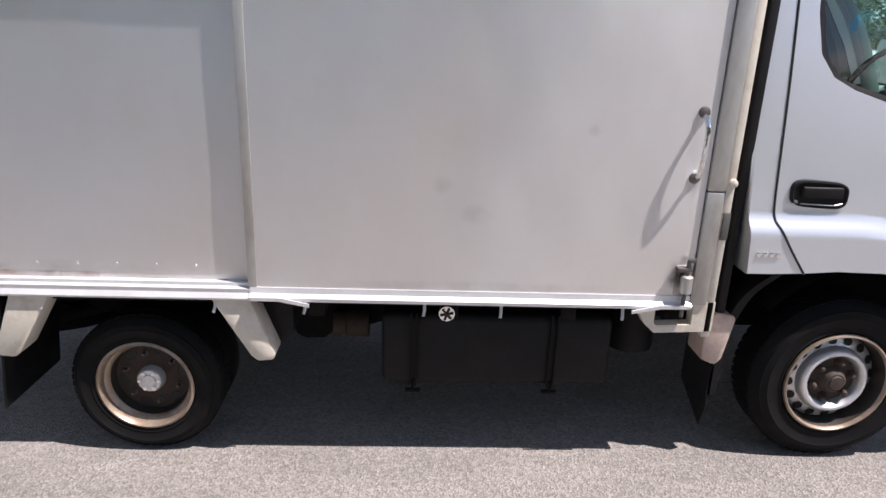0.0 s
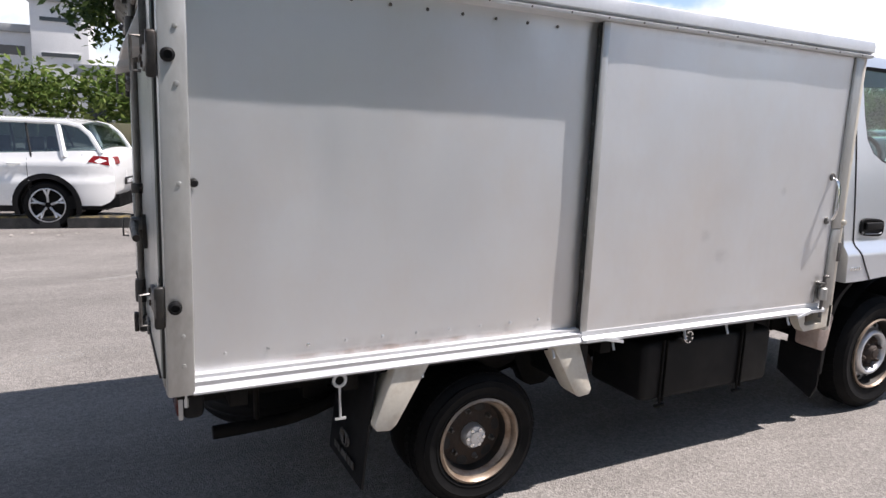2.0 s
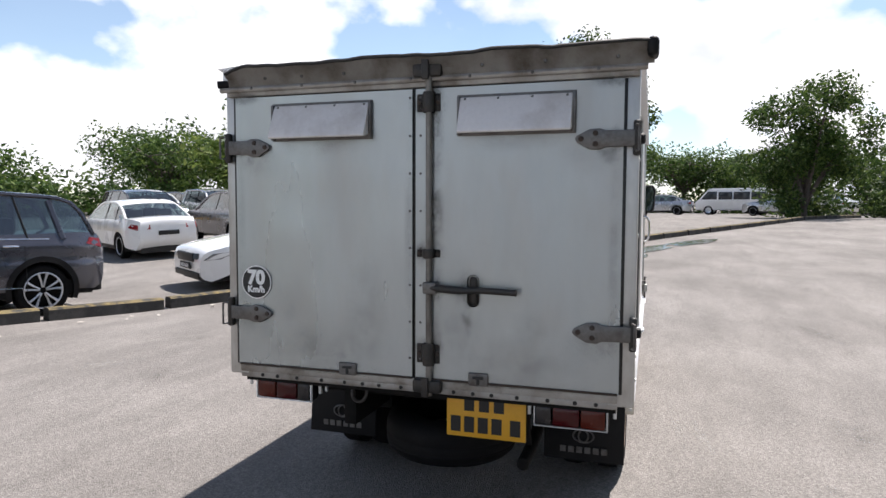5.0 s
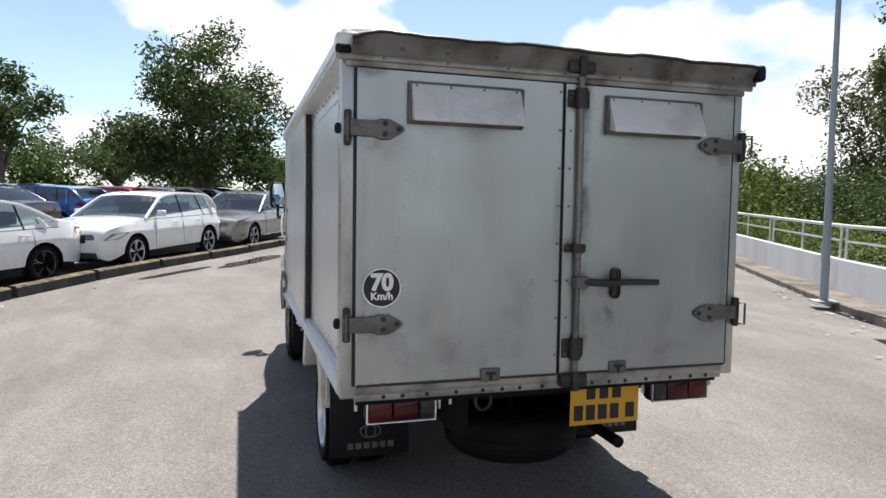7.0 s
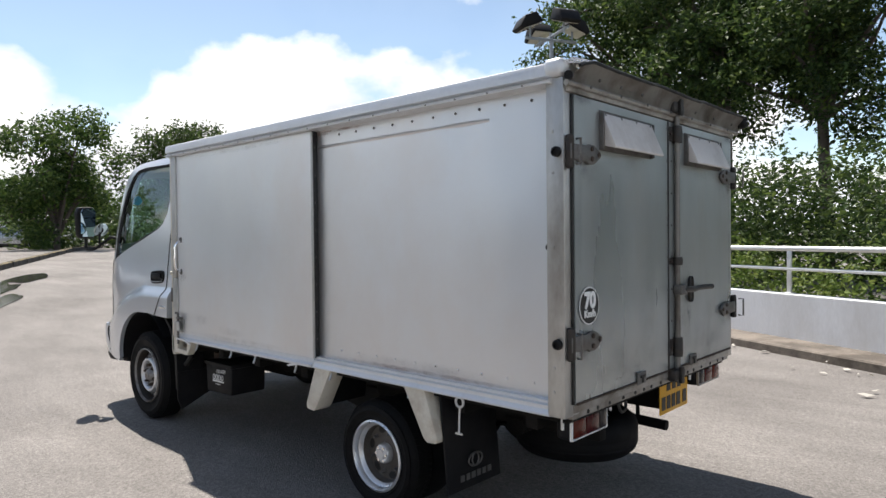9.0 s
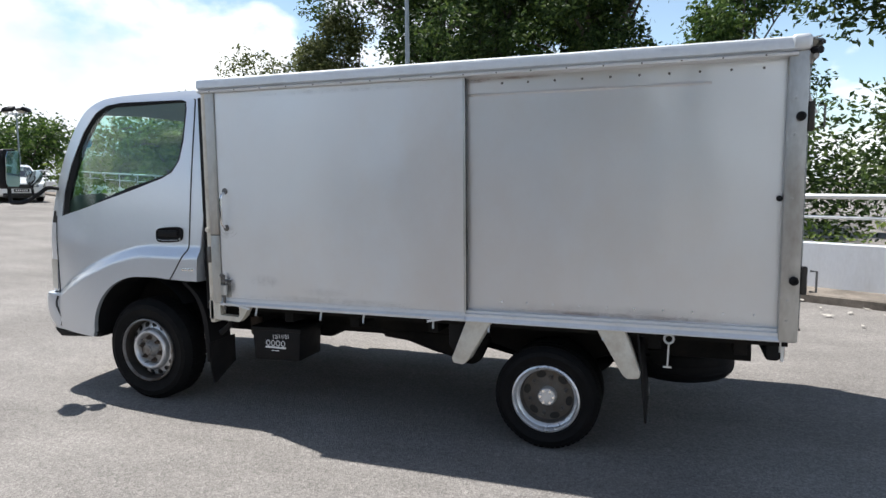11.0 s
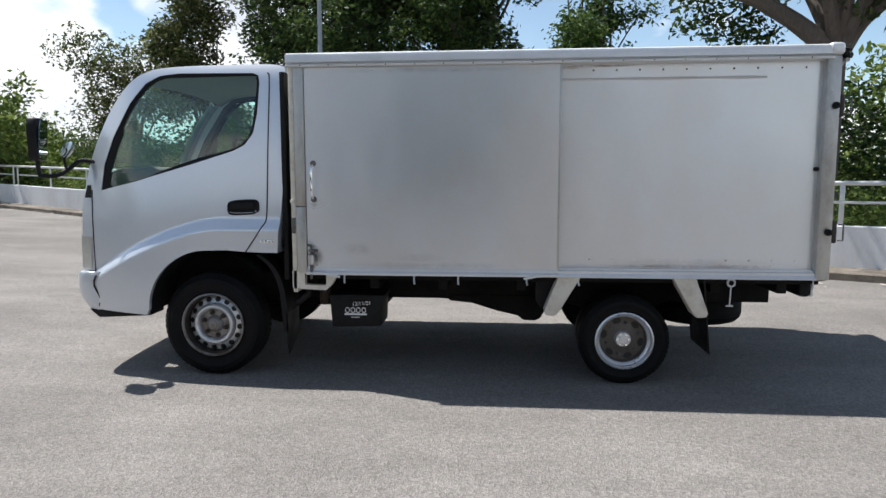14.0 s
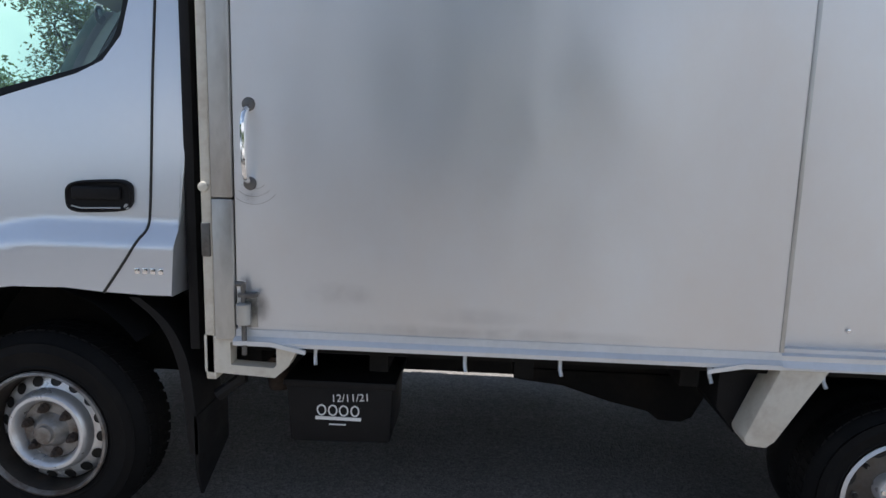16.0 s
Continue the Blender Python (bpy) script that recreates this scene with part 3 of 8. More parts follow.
def parapet():
    """Ledge, wall panels and railing, a bay of each at a time along the edge of the car park."""
    ledge = thing("ledge", "narrow stained concrete ledge with a low kerb edge", "ledge", kind="structure")
    wall = thing("wall_1", "low white-painted concrete parapet wall with joints", "wall", kind="structure")
    bm = bmesh.new()
    prism(bm, [(0.0, -0.1), (0.0, 0.085), (-0.02, 0.1), (-0.62, 0.11), (-0.62, -0.1)], "x", 0.003, 3.8)
    me_l = bpy.data.meshes.new("slab")
    bm.to_mesh(me_l)
    bm.free()
    me_l.materials.append(M["concrete"])
    bm = bmesh.new()
    prism(bm, [(-0.5, -0.1), (-0.5, 0.63), (-0.51, 0.64), (-0.64, 0.64), (-0.65, 0.63), (-0.65, -0.1)], "x", 0.006, 3.79)
    me_w = bpy.data.meshes.new("panel")
    bm.to_mesh(me_w)
    bm.free()
    me_w.materials.append(M["white_paint"])
    first = None
    for k in range(24):
        p = WALL_A + WALL_D * (3.8 * k + 0.9)
        q = p + WALL_D * 3.8
        za, zb = ground_z(p.x, p.y), ground_z(q.x, q.y)
        m = pose(p.x, p.y, za, 0, -math.degrees(math.atan2(zb - za, 3.8)), WALL_ANG)
        for name, me, parent in (("slab", me_l, ledge), ("panel", me_w, wall)):
            ob = new(name, me)
            ob.parent = parent
            ob.matrix_basis = m
        m = m @ pose(0, -0.575, 0.64)
        if first is None:
            first = thing("railing", "galvanised steel pipe railing on the parapet wall", "railing", m, group="railings on the parapet")
            bm = bmesh.new()
            tube(bm, [(0.02, 0, 0.545), (3.78, 0, 0.545)], 0.032, 12)
            part("top_rail", bm, M["galv"], first)
            bm = bmesh.new()
            tube(bm, [(0.12, 0, 0.3), (3.68, 0, 0.3)], 0.02, 10)
            part("middle_rail", bm, M["galv"], first)
            for px in (0.12, 1.9, 3.68):
                bm = bmesh.new()
                box(bm, px - 0.03, px + 0.03, -0.012, 0.012, 0, 0.53, 0.004)
                box(bm, px - 0.06, px + 0.06, -0.05, 0.05, 0, 0.012, 0.003)
                part("post", bm, M["galv"], first)
        else:
            copy_thing(first, m)


parapet()


# ---- the truck ----
truck = thing("box_truck", "small silver box truck with plain aluminium sliding-door cargo body", "truck")
W = 0.89          # half width of the cargo body at its sliding doors
Z0, Z1 = 0.70, 1.96
XR, XF = -1.16, 2.11


def half_cab(x, z):
    y = 0.868
    # the flank leans in softly above the door handle
    d = max(0.0, z - 1.0)
    y -= 0.105 * d * d / (d + 0.12) + 0.04 * max(0.0, z - 1.12) ** 2
    if z > 1.9:
        y -= 1.6 * (z - 1.9) ** 2
    if x > 3.0:
        y -= 0.33 * (x - 3.0) ** 2
    zc = 0.985 - 0.42 * max(0.0, x - 2.62) ** 1.55
    t = min(1.0, max(0.0, (zc - z + 0.045) / 0.09))
    y += 0.04 * t * t * (3 - 2 * t) - 0.022
    if z < 0.55:
        y -= 0.15 * (0.55 - z) ** 1.5
    return y


CAB_FRONT = [(2.185, 1.985), (2.235, 2.012), (2.4, 2.02), (2.76, 2.016), (2.98, 2.006), (3.12, 1.98), (3.25, 1.9), (3.385, 1.73), (3.5, 1.51), (3.565, 1.34), (3.602, 1.2), (3.625, 1.1), (3.64, 0.9), (3.645, 0.66)]


def cab():
    line = [(p.x, p.y) for p in smooth_line([(a, b) for a, b in CAB_FRONT], 4)]
    arch = [(2.685 + 0.415 * math.cos(a), 0.4 + 0.415 * math.sin(a)) for a in [radians(k) for k in range(2, 96, 7)]] + [(2.55, 0.817), (2.43, 0.808)]
    outline = line + [(3.57, 0.64), (3.565, 0.48), (3.53, 0.4), (3.12, 0.38)] + arch + [(2.3, 0.803), (2.215, 0.803), (2.2, 1.0), (2.185, 1.2)]
    win = [(2.35, 1.9), (2.36, 1.945), (2.4, 1.96), (2.9, 1.965), (3.03, 1.95), (3.125, 1.9), (3.235, 1.775), (3.36, 1.55), (3.43, 1.37), (3.455, 1.2), (3.2, 1.255), (2.78, 1.375), (2.52, 1.455), (2.44, 1.495), (2.385, 1.57), (2.36, 1.7)]
    bm = shell_side(outline, [win], half_cab, 0.015, 0.03)
    bow = lambda s: (0, 0.035 * (1 - s * s))
    roof = [p for p in line if p[1] > 1.9]
    shell_top(bm, roof, half_cab, bow)
    nose = [p for p in line if p[1] < 1.2]
    shell_top(bm, nose, half_cab, lambda s: (0.12 * (1 - s ** 4), 0))
    # back wall
    shell_top(bm, [(2.185, 2.0), (2.19, 1.9)], half_cab)
    shell_top(bm, [(2.19, 1.35), (2.2, 1.0), (2.215, 0.8)], half_cab)
    for sgn in (1, -1):
        vs = [bm.verts.new((2.19, sgn * y, z)) for y, z in ((0.76, 1.9), (0.55, 1.9), (0.55, 1.35), (0.82, 1.35))]
        bm.faces.new(vs)
    flank_normals(part("cab_body", bm, M["cab_paint"], truck, "silver-painted cab shell", 40), half_cab)
    # windscreen and its posts
    scr = [p for p in line if 1.2 <= p[1] <= 1.91]
    bm = bmesh.new()
    shell_top(bm, scr, lambda x, z: half_cab(x, z) - 0.07, lambda s: (0.11 * (1 - s ** 4), 0.03 * (1 - s * s)))
    ws = part("windscreen", bm, M["glass"], truck, "tinted windscreen")
    ws.visible_shadow = False
    for sgn in (1, -1):
        bm = bmesh.new()
        rows = [[bm.verts.new((x + dx, sgn * (half_cab(x, z) - k), z)) for k, dx in ((0.0, 0), (0.035, 0.01), (0.09, 0.045))] for x, z in scr]
        for a, b in zip(rows, rows[1:]):
            for k in range(2):
                bm.faces.new((a[k], a[k + 1], b[k + 1], b[k]))
        part("windscreen_pillar", bm, M["cab_paint"], truck)
    bm = bmesh.new()
    vs = [bm.verts.new((2.188, y, z)) for y, z in ((-0.55, 1.36), (0.55, 1.36), (0.55, 1.89), (-0.55, 1.89))]
    bm.faces.new(vs)
    part("rear_window", bm, M["glass"], truck).visible_shadow = False
    for sgn in (1, -1):
        bm = shell_side(win, [], lambda x, z: half_cab(x, z) - 0.018, 0.1, 0, (sgn,))
        pane = part("side_window", bm, M["glass"], truck, "green-tinted side window")
        pane.visible_shadow = False
        # black rubber surround
        bm = bmesh.new()
        wl = [Vector((p.x, p.y)) for p in smooth_line(win, 3, True)]
        c = Vector((2.85, 1.6))
        rows = []
        for p in wl:
            q = p + (c - p).normalized() * 0.028
            if p.x > 3.2 and p.y < 1.6:
                q = p + Vector((-0.075, 0.02))
            rows.append([bm.verts.new((p.x, sgn * (half_cab(p.x, p.y) - 0.006), p.y)), bm.verts.new((q.x, sgn * (half_cab(q.x, q.y) - 0.014), q.y))])
        for k in range(len(rows)):
            a, b = rows[k], rows[(k + 1) % len(rows)]
            bm.faces.new((a[0], b[0], b[1], a[1]))
        part("window_seal", bm, M["black_plastic"], truck, "black rubber window seal")
        bm = bmesh.new()
        rows = []
        for p in wl:
            q = p + (c - p).normalized() * 0.006
            rows.append([bm.verts.new((q.x, sgn * (half_cab(q.x, q.y) - d), q.y)) for d in (0.004, 0.075)])
        for k in range(len(rows)):
            a, b = rows[k], rows[(k + 1) % len(rows)]
            bm.faces.new((a[0], b[0], b[1], a[1]))
        part("window_channel", bm, M["black_plastic"], truck, "black window channel")
        # shut line of the door
        seam = [(2.3, 1.96), (2.285, 1.9), (2.285, 1.5), (2.29, 1.06), (2.32, 0.96), (2.425, 0.805)]
        bm = bmesh.new()
        tube(bm, [(x, sgn * (half_cab(x, z) + 0.0005), z) for x, z in [(p.x, p.y) for p in smooth_line(seam, 8)]], 0.0045, 6)
        part("door_gap", bm, M["ink"], truck, "dark shut line of the door")
        bm = bmesh.new()
        tube(bm, [(x, sgn * (half_cab(x, z) + 0.0005), z) for x, z in [(3.535, 1.2 - 0.04 * i) for i in range(15)]], 0.004, 6)
        part("door_gap", bm, M["ink"], truck, "dark shut line of the door")
        bm = bmesh.new()
        tube(bm, [(3.5 + 0.02 * math.sin(q), sgn * (half_cab(3.5, 0.6 - 0.035 * q) + 0.001), 0.63 - 0.035 * q) for q in range(7)], 0.007, 6)
        part("bumper_gap", bm, M["ink"], truck, "dark gap beside the bumper")
        # handle: a rounded bezel, a scooped bowl and a pull bar with a pale lip
        y = half_cab(2.44, 1.09)
        ring = []
        for k in range(28):
            a = 2 * math.pi * k / 28
            c, w = math.cos(a), math.sin(a)
            ring.append((2.445 + 0.107 * math.copysign(abs(c) ** 0.45, c), 1.093 + 0.05 * math.copysign(abs(w) ** 0.6, w) - 0.006 * math.copysign(abs(c) ** 0.45, c)))
        bm = bmesh.new()
        rows = [[bm.verts.new((2.445 + (a - 2.445) * k, sgn * (y + d), 1.093 + (b - 1.093) * q)) for a, b in ring] for k, q, d in ((1.0, 1.0, -0.006), (0.985, 0.97, 0.01), (0.93, 0.86, 0.012), (0.88, 0.76, 0.006), (0.7, 0.55, 0.004))]
        for a, b in zip(rows, rows[1:]):
            for k in range(28):
                bm.faces.new((a[k], a[(k + 1) % 28], b[(k + 1) % 28], b[k]))
        bm.faces.new(rows[-1])
        hd = part("door_handle", bm, M["black_plastic"], truck, "black recessed door handle")
        bm = bmesh.new()
        box(bm, 2.375, 2.525, min(sgn * (y + 0.002), sgn * (y + 0.02)), max(sgn * (y + 0.002), sgn * (y + 0.02)), 1.083, 1.122, 0.007, 3)
        part("grip", bm, M["black_plastic"], hd)
        bm = bmesh.new()
        tube(bm, [(2.378, sgn * (y + 0.012), 1.06), (2.5, sgn * (y + 0.012), 1.056), (2.53, sgn * (y + 0.012), 1.063)], 0.0025, 6)
        part("worn_lip", bm, M["grey_frame"], hd)
        bm = bmesh.new()
        lathe(bm, [(0.009, 0), (0.008, 0.003), (0.0, 0.003)], (2.36, sgn * (y + 0.008), 1.064), "y", 14, sgn)
        part("key_barrel", bm, M["grey_frame"], hd)
        # black box added to darken the gap behind the cab
        bm = bmesh.new()
        box(bm, 2.157, 2.19, min(sgn * 0.7, sgn * 0.83), max(sgn * 0.7, sgn * 0.83), 0.62, 1.95, 0.006)
        part("gap_duct", bm, M["black_plastic"], truck, "black box added to darken the gap behind the cab")
        # badge, drawn as small bars
        bm = bmesh.new()
        yb = half_cab(2.3, 0.86)
        for k in range(4):
            box(bm, 2.235 + 0.024 * k, 2.252 + 0.024 * k, sgn * (yb - 0.002), sgn * (yb + 0.005), 0.868, 0.886, 0.002)
        part("badge", bm, M["chrome"], truck, "small chrome badge")
    # wheel-arch liners
    for sgn in (1, -1):
        bm = bmesh.new()
        rows = []
        for k in range(0, 178, 8):
            a = radians(k)
            if k > 150:
                continue
            rows.append([bm.verts.new((2.685 + 0.418 * math.cos(a), sgn * y, 0.4 + 0.418 * math.sin(a))) for y in (0.858, 0.84, 0.5)])
        for a, b in zip(rows, rows[1:]):
            for k in range(2):
                bm.faces.new((a[k], a[k + 1], b[k + 1], b[k]))
        part("wheel_arch_liner", bm, M["black_plastic"], truck)
    # inner lining: door cards, pillar trim, headliner
    for sgn in (1, -1):
        bm = shell_side([(2.24, 1.9), (2.3, 1.985), (2.9, 1.985), (3.09, 1.965), (3.19, 1.89), (3.38, 1.61), (3.51, 1.34), (3.53, 1.15), (3.45, 0.88), (2.24, 0.88)], [win], lambda x, z: half_cab(x, z) - 0.045, 0.03, 0.012, (sgn,))
        part("door_card", bm, M["interior"], truck, "dark grey door lining", 40)
    bm = bmesh.new()
    shell_top(bm, [(a, b - 0.035) for a, b in roof], lambda x, z: half_cab(x, z) - 0.04, bow)
    part("headliner", bm, M["headliner"], truck, "pale grey cloth headliner")
    # underside, floor of the cab, seats, dashboard, wheel
    bm = bmesh.new()
    box(bm, 2.2, 3.45, -0.5, 0.5, 0.42, 0.82, 0.02)
    box(bm, 2.2, 3.45, -0.78, 0.78, 0.82, 0.9, 0.01)
    part("cab_floor", bm, M["chassis"], truck)
    bm = bmesh.new()
    prism(bm, [(2.95, 0.9), (3.5, 0.9), (3.5, 1.25), (3.36, 1.345), (3.12, 1.36), (3.0, 1.32), (2.95, 1.2)], "y", -0.74, 0.74, 0.02)
    part("dashboard", bm, M["interior"], truck, "grey moulded dashboard")
    bm = bmesh.new()
    tube(bm, [(2.88 + 0.075 * math.sin(a), -0.38 + 0.2 * math.cos(a), 1.42 + 0.185 * math.sin(a)) for a in [2 * math.pi * k / 28 for k in range(29)]], 0.013, 8, False)
    tube(bm, [(2.88, -0.56, 1.42), (2.9, -0.38, 1.41), (2.88, -0.2, 1.42)], 0.016, 8)
    tube(bm, [(2.9, -0.38, 1.41), (3.1, -0.38, 1.27)], 0.03, 8)
    part("steering_wheel", bm, M["black_plastic"], truck)
    for y in (-0.4, 0.12, 0.48):
        bm = bmesh.new()
        w = 0.22 if y != 0.12 else 0.16
        box(bm, 2.35, 2.85, y - w, y + w, 0.92, 1.06, 0.04, 3)
        prism(bm, [(2.24, 1.0), (2.36, 1.0), (2.28, 1.58), (2.2, 1.58)], "y", y - w, y + w, 0.03)
        if y != 0.12:
            prism(bm, [(2.2, 1.6), (2.28, 1.6), (2.27, 1.78), (2.21, 1.78)], "y", y - 0.12, y + 0.12, 0.03)
        part("seat", bm, M["interior"], truck, "grey cloth cab seat")
    # bumper, headlamps
    bm = bmesh.new()
    plan = [(3.48, 0.8), (3.56, 0.805), (3.63, 0.785), (3.67, 0.735), (3.7, 0.62), (3.72, 0.45), (3.735, 0.2), (3.74, 0.0)]
    plan = [(q.x, q.y) for q in smooth_line(plan, 3)]
    plan += [(a, -b) for a, b in plan[-2::-1]]
    rows = [[bm.verts.new((a - d * (a - 3.3) / 0.3, b * (1 - 0.12 * d), z)) for a, b in plan] for d, z in ((0.06, 0.655), (0.015, 0.65), (0.0, 0.625), (0.0, 0.54), (0.02, 0.46), (0.06, 0.4), (0.12, 0.355), (0.2, 0.35))]
    for a, b in zip(rows, rows[1:]):
        for k in range(len(plan) - 1):
            bm.faces.new((a[k], a[k + 1], b[k + 1], b[k]))
    bmesh.ops.recalc_face_normals(bm, faces=bm.faces)
    part("front_bumper", bm, M["cab_paint"], truck, "silver front bumper")
    for sgn in (1, -1):
        bm = bmesh.new()
        rows = []
        for z, fx in ((0.67, 3.645), (0.72, 3.644), (0.78, 3.643), (0.84, 3.642), (0.885, 3.641)):
            side = [(fx - d - 0.15 * max(0, z - 0.8) * (d > 0.05), half_cab(fx - d, z) + 0.005) for d in (0.085, 0.05, 0.02)]
            front = [(fx + 0.12 * (1 - q ** 4) + 0.006, q * half_cab(fx, z) + 0.004) for q in (1.0, 0.96, 0.88, 0.78, 0.66)]
            rows.append([bm.verts.new((a, sgn * b, z)) for a, b in side + front])
        for a, b in zip(rows, rows[1:]):
            for k in range(len(a) - 1):
                bm.faces.new((a[k], a[k + 1], b[k + 1], b[k]))
        part("headlamp", bm, M["clear_lens"], truck, "yellowed clear headlamp")
        bm = bmesh.new()
        rows = [[bm.verts.new((a, sgn * (half_cab(a, z) + 0.004), z)) for a in (3.54, 3.565, 3.602 - 0.3 * (z - 1.15))] for z in (1.15, 1.18, 1.21, 1.235)]
        for a, b in zip(rows, rows[1:]):
            for k in range(2):
                bm.faces.new((a[k], a[k + 1], b[k + 1], b[k]))
        part("cowl_end", bm, M["black_plastic"], truck, "black cowl end cap")
        bm = bmesh.new()
        prism(bm, [(3.13, 0.36), (3.5, 0.34), (3.57, 0.4), (3.13, 0.41)], "y", sgn * 0.62, sgn * 0.8, 0.01)
        part("step_trim", bm, M["black_plastic"], truck)
        # mirror: on a long bent arm at the left, close to the pillar at the right
        dx, dy = (0.08, -0.13) if sgn > 0 else (-0.2, -0.1)
        bm = bmesh.new()
        arm = [(3.5, 0.71, 1.385), (3.6, 0.735, 1.4), (3.645, 0.78, 1.355), (3.69, 0.84, 1.305), (3.77, 0.87, 1.297), (3.812, 0.87, 1.33), (3.81, 0.87, 1.6)]
        if sgn < 0:
            arm = [(3.38, -0.78, 1.3), (3.45, -0.82, 1.3), (3.5, -0.88, 1.32), (3.52, -0.9, 1.4), (3.52, -0.9, 1.55)]
        tube(bm, smooth_line(arm, 5), 0.014, 8)
        mir = part("wing_mirror", bm, M["black_plastic"], truck, "black wing mirror on a bent arm")
        bm = bmesh.new()
        pts = [(sgn * (0.92 + dy), 1.42), (sgn * (0.935 + dy), 1.395), (sgn * (1.06 + dy), 1.395), (sgn * (1.08 + dy), 1.42), (sgn * (1.09 + dy), 1.62), (sgn * (1.07 + dy), 1.67), (sgn * (0.95 + dy), 1.675), (sgn * (0.925 + dy), 1.65)]
        prism(bm, pts, "x", 3.7 + dx, 3.76 + dx, 0.012)
        aim = Matrix.Translation((3.72 + dx, sgn * (1.0 + dy), 1.535)) @ Matrix.Rotation(radians(17 if sgn > 0 else -8), 4, "Z") @ Matrix.Translation((-3.72 - dx, -sgn * (1.0 + dy), -1.535))
        part("housing", bm, M["black_plastic"], mir).matrix_basis = aim
        bm = bmesh.new()
        prism(bm, [(1.0 * sgn + sgn * dy + (q[0] - sgn * (1.0 + dy)) * 0.86, 1.535 + (q[1] - 1.535) * 0.9) for q in pts], "x", 3.694 + dx, 3.699 + dx)
        glass = part("mirror_glass", bm, M["mirror"], mir, "", 0)
        glass.matrix_basis = aim @ Matrix.Translation((3.69 + dx, 0, 1.535)) @ Matrix.Rotation(radians(-5), 4, "Y") @ Matrix.Translation((-3.697 - dx, 0, -1.535))
        if sgn > 0:
            bm = bmesh.new()
            lathe(bm, [(0.0, -0.003), (0.058, -0.001), (0.064, 0.003), (0.058, 0.012), (0.03, 0.018), (0.0, 0.02)], (0, 0, 0), "x", 24, 1)
            rm = part("round_mirror", bm, M["mirror"], mir, "round convex mirror below the wing mirror")
            rm.matrix_basis = Matrix.Translation((3.645, 0.8, 1.465)) @ Matrix.Rotation(radians(-27), 4, "Y") @ Matrix.Rotation(radians(3), 4, "Z")
            bm = bmesh.new()
            tube(bm, [(3.66, 0.81, 1.345), (3.675, 0.805, 1.4), (3.66, 0.8, 1.465)], 0.009, 8)
            part("stalk", bm, M["black_plastic"], mir)


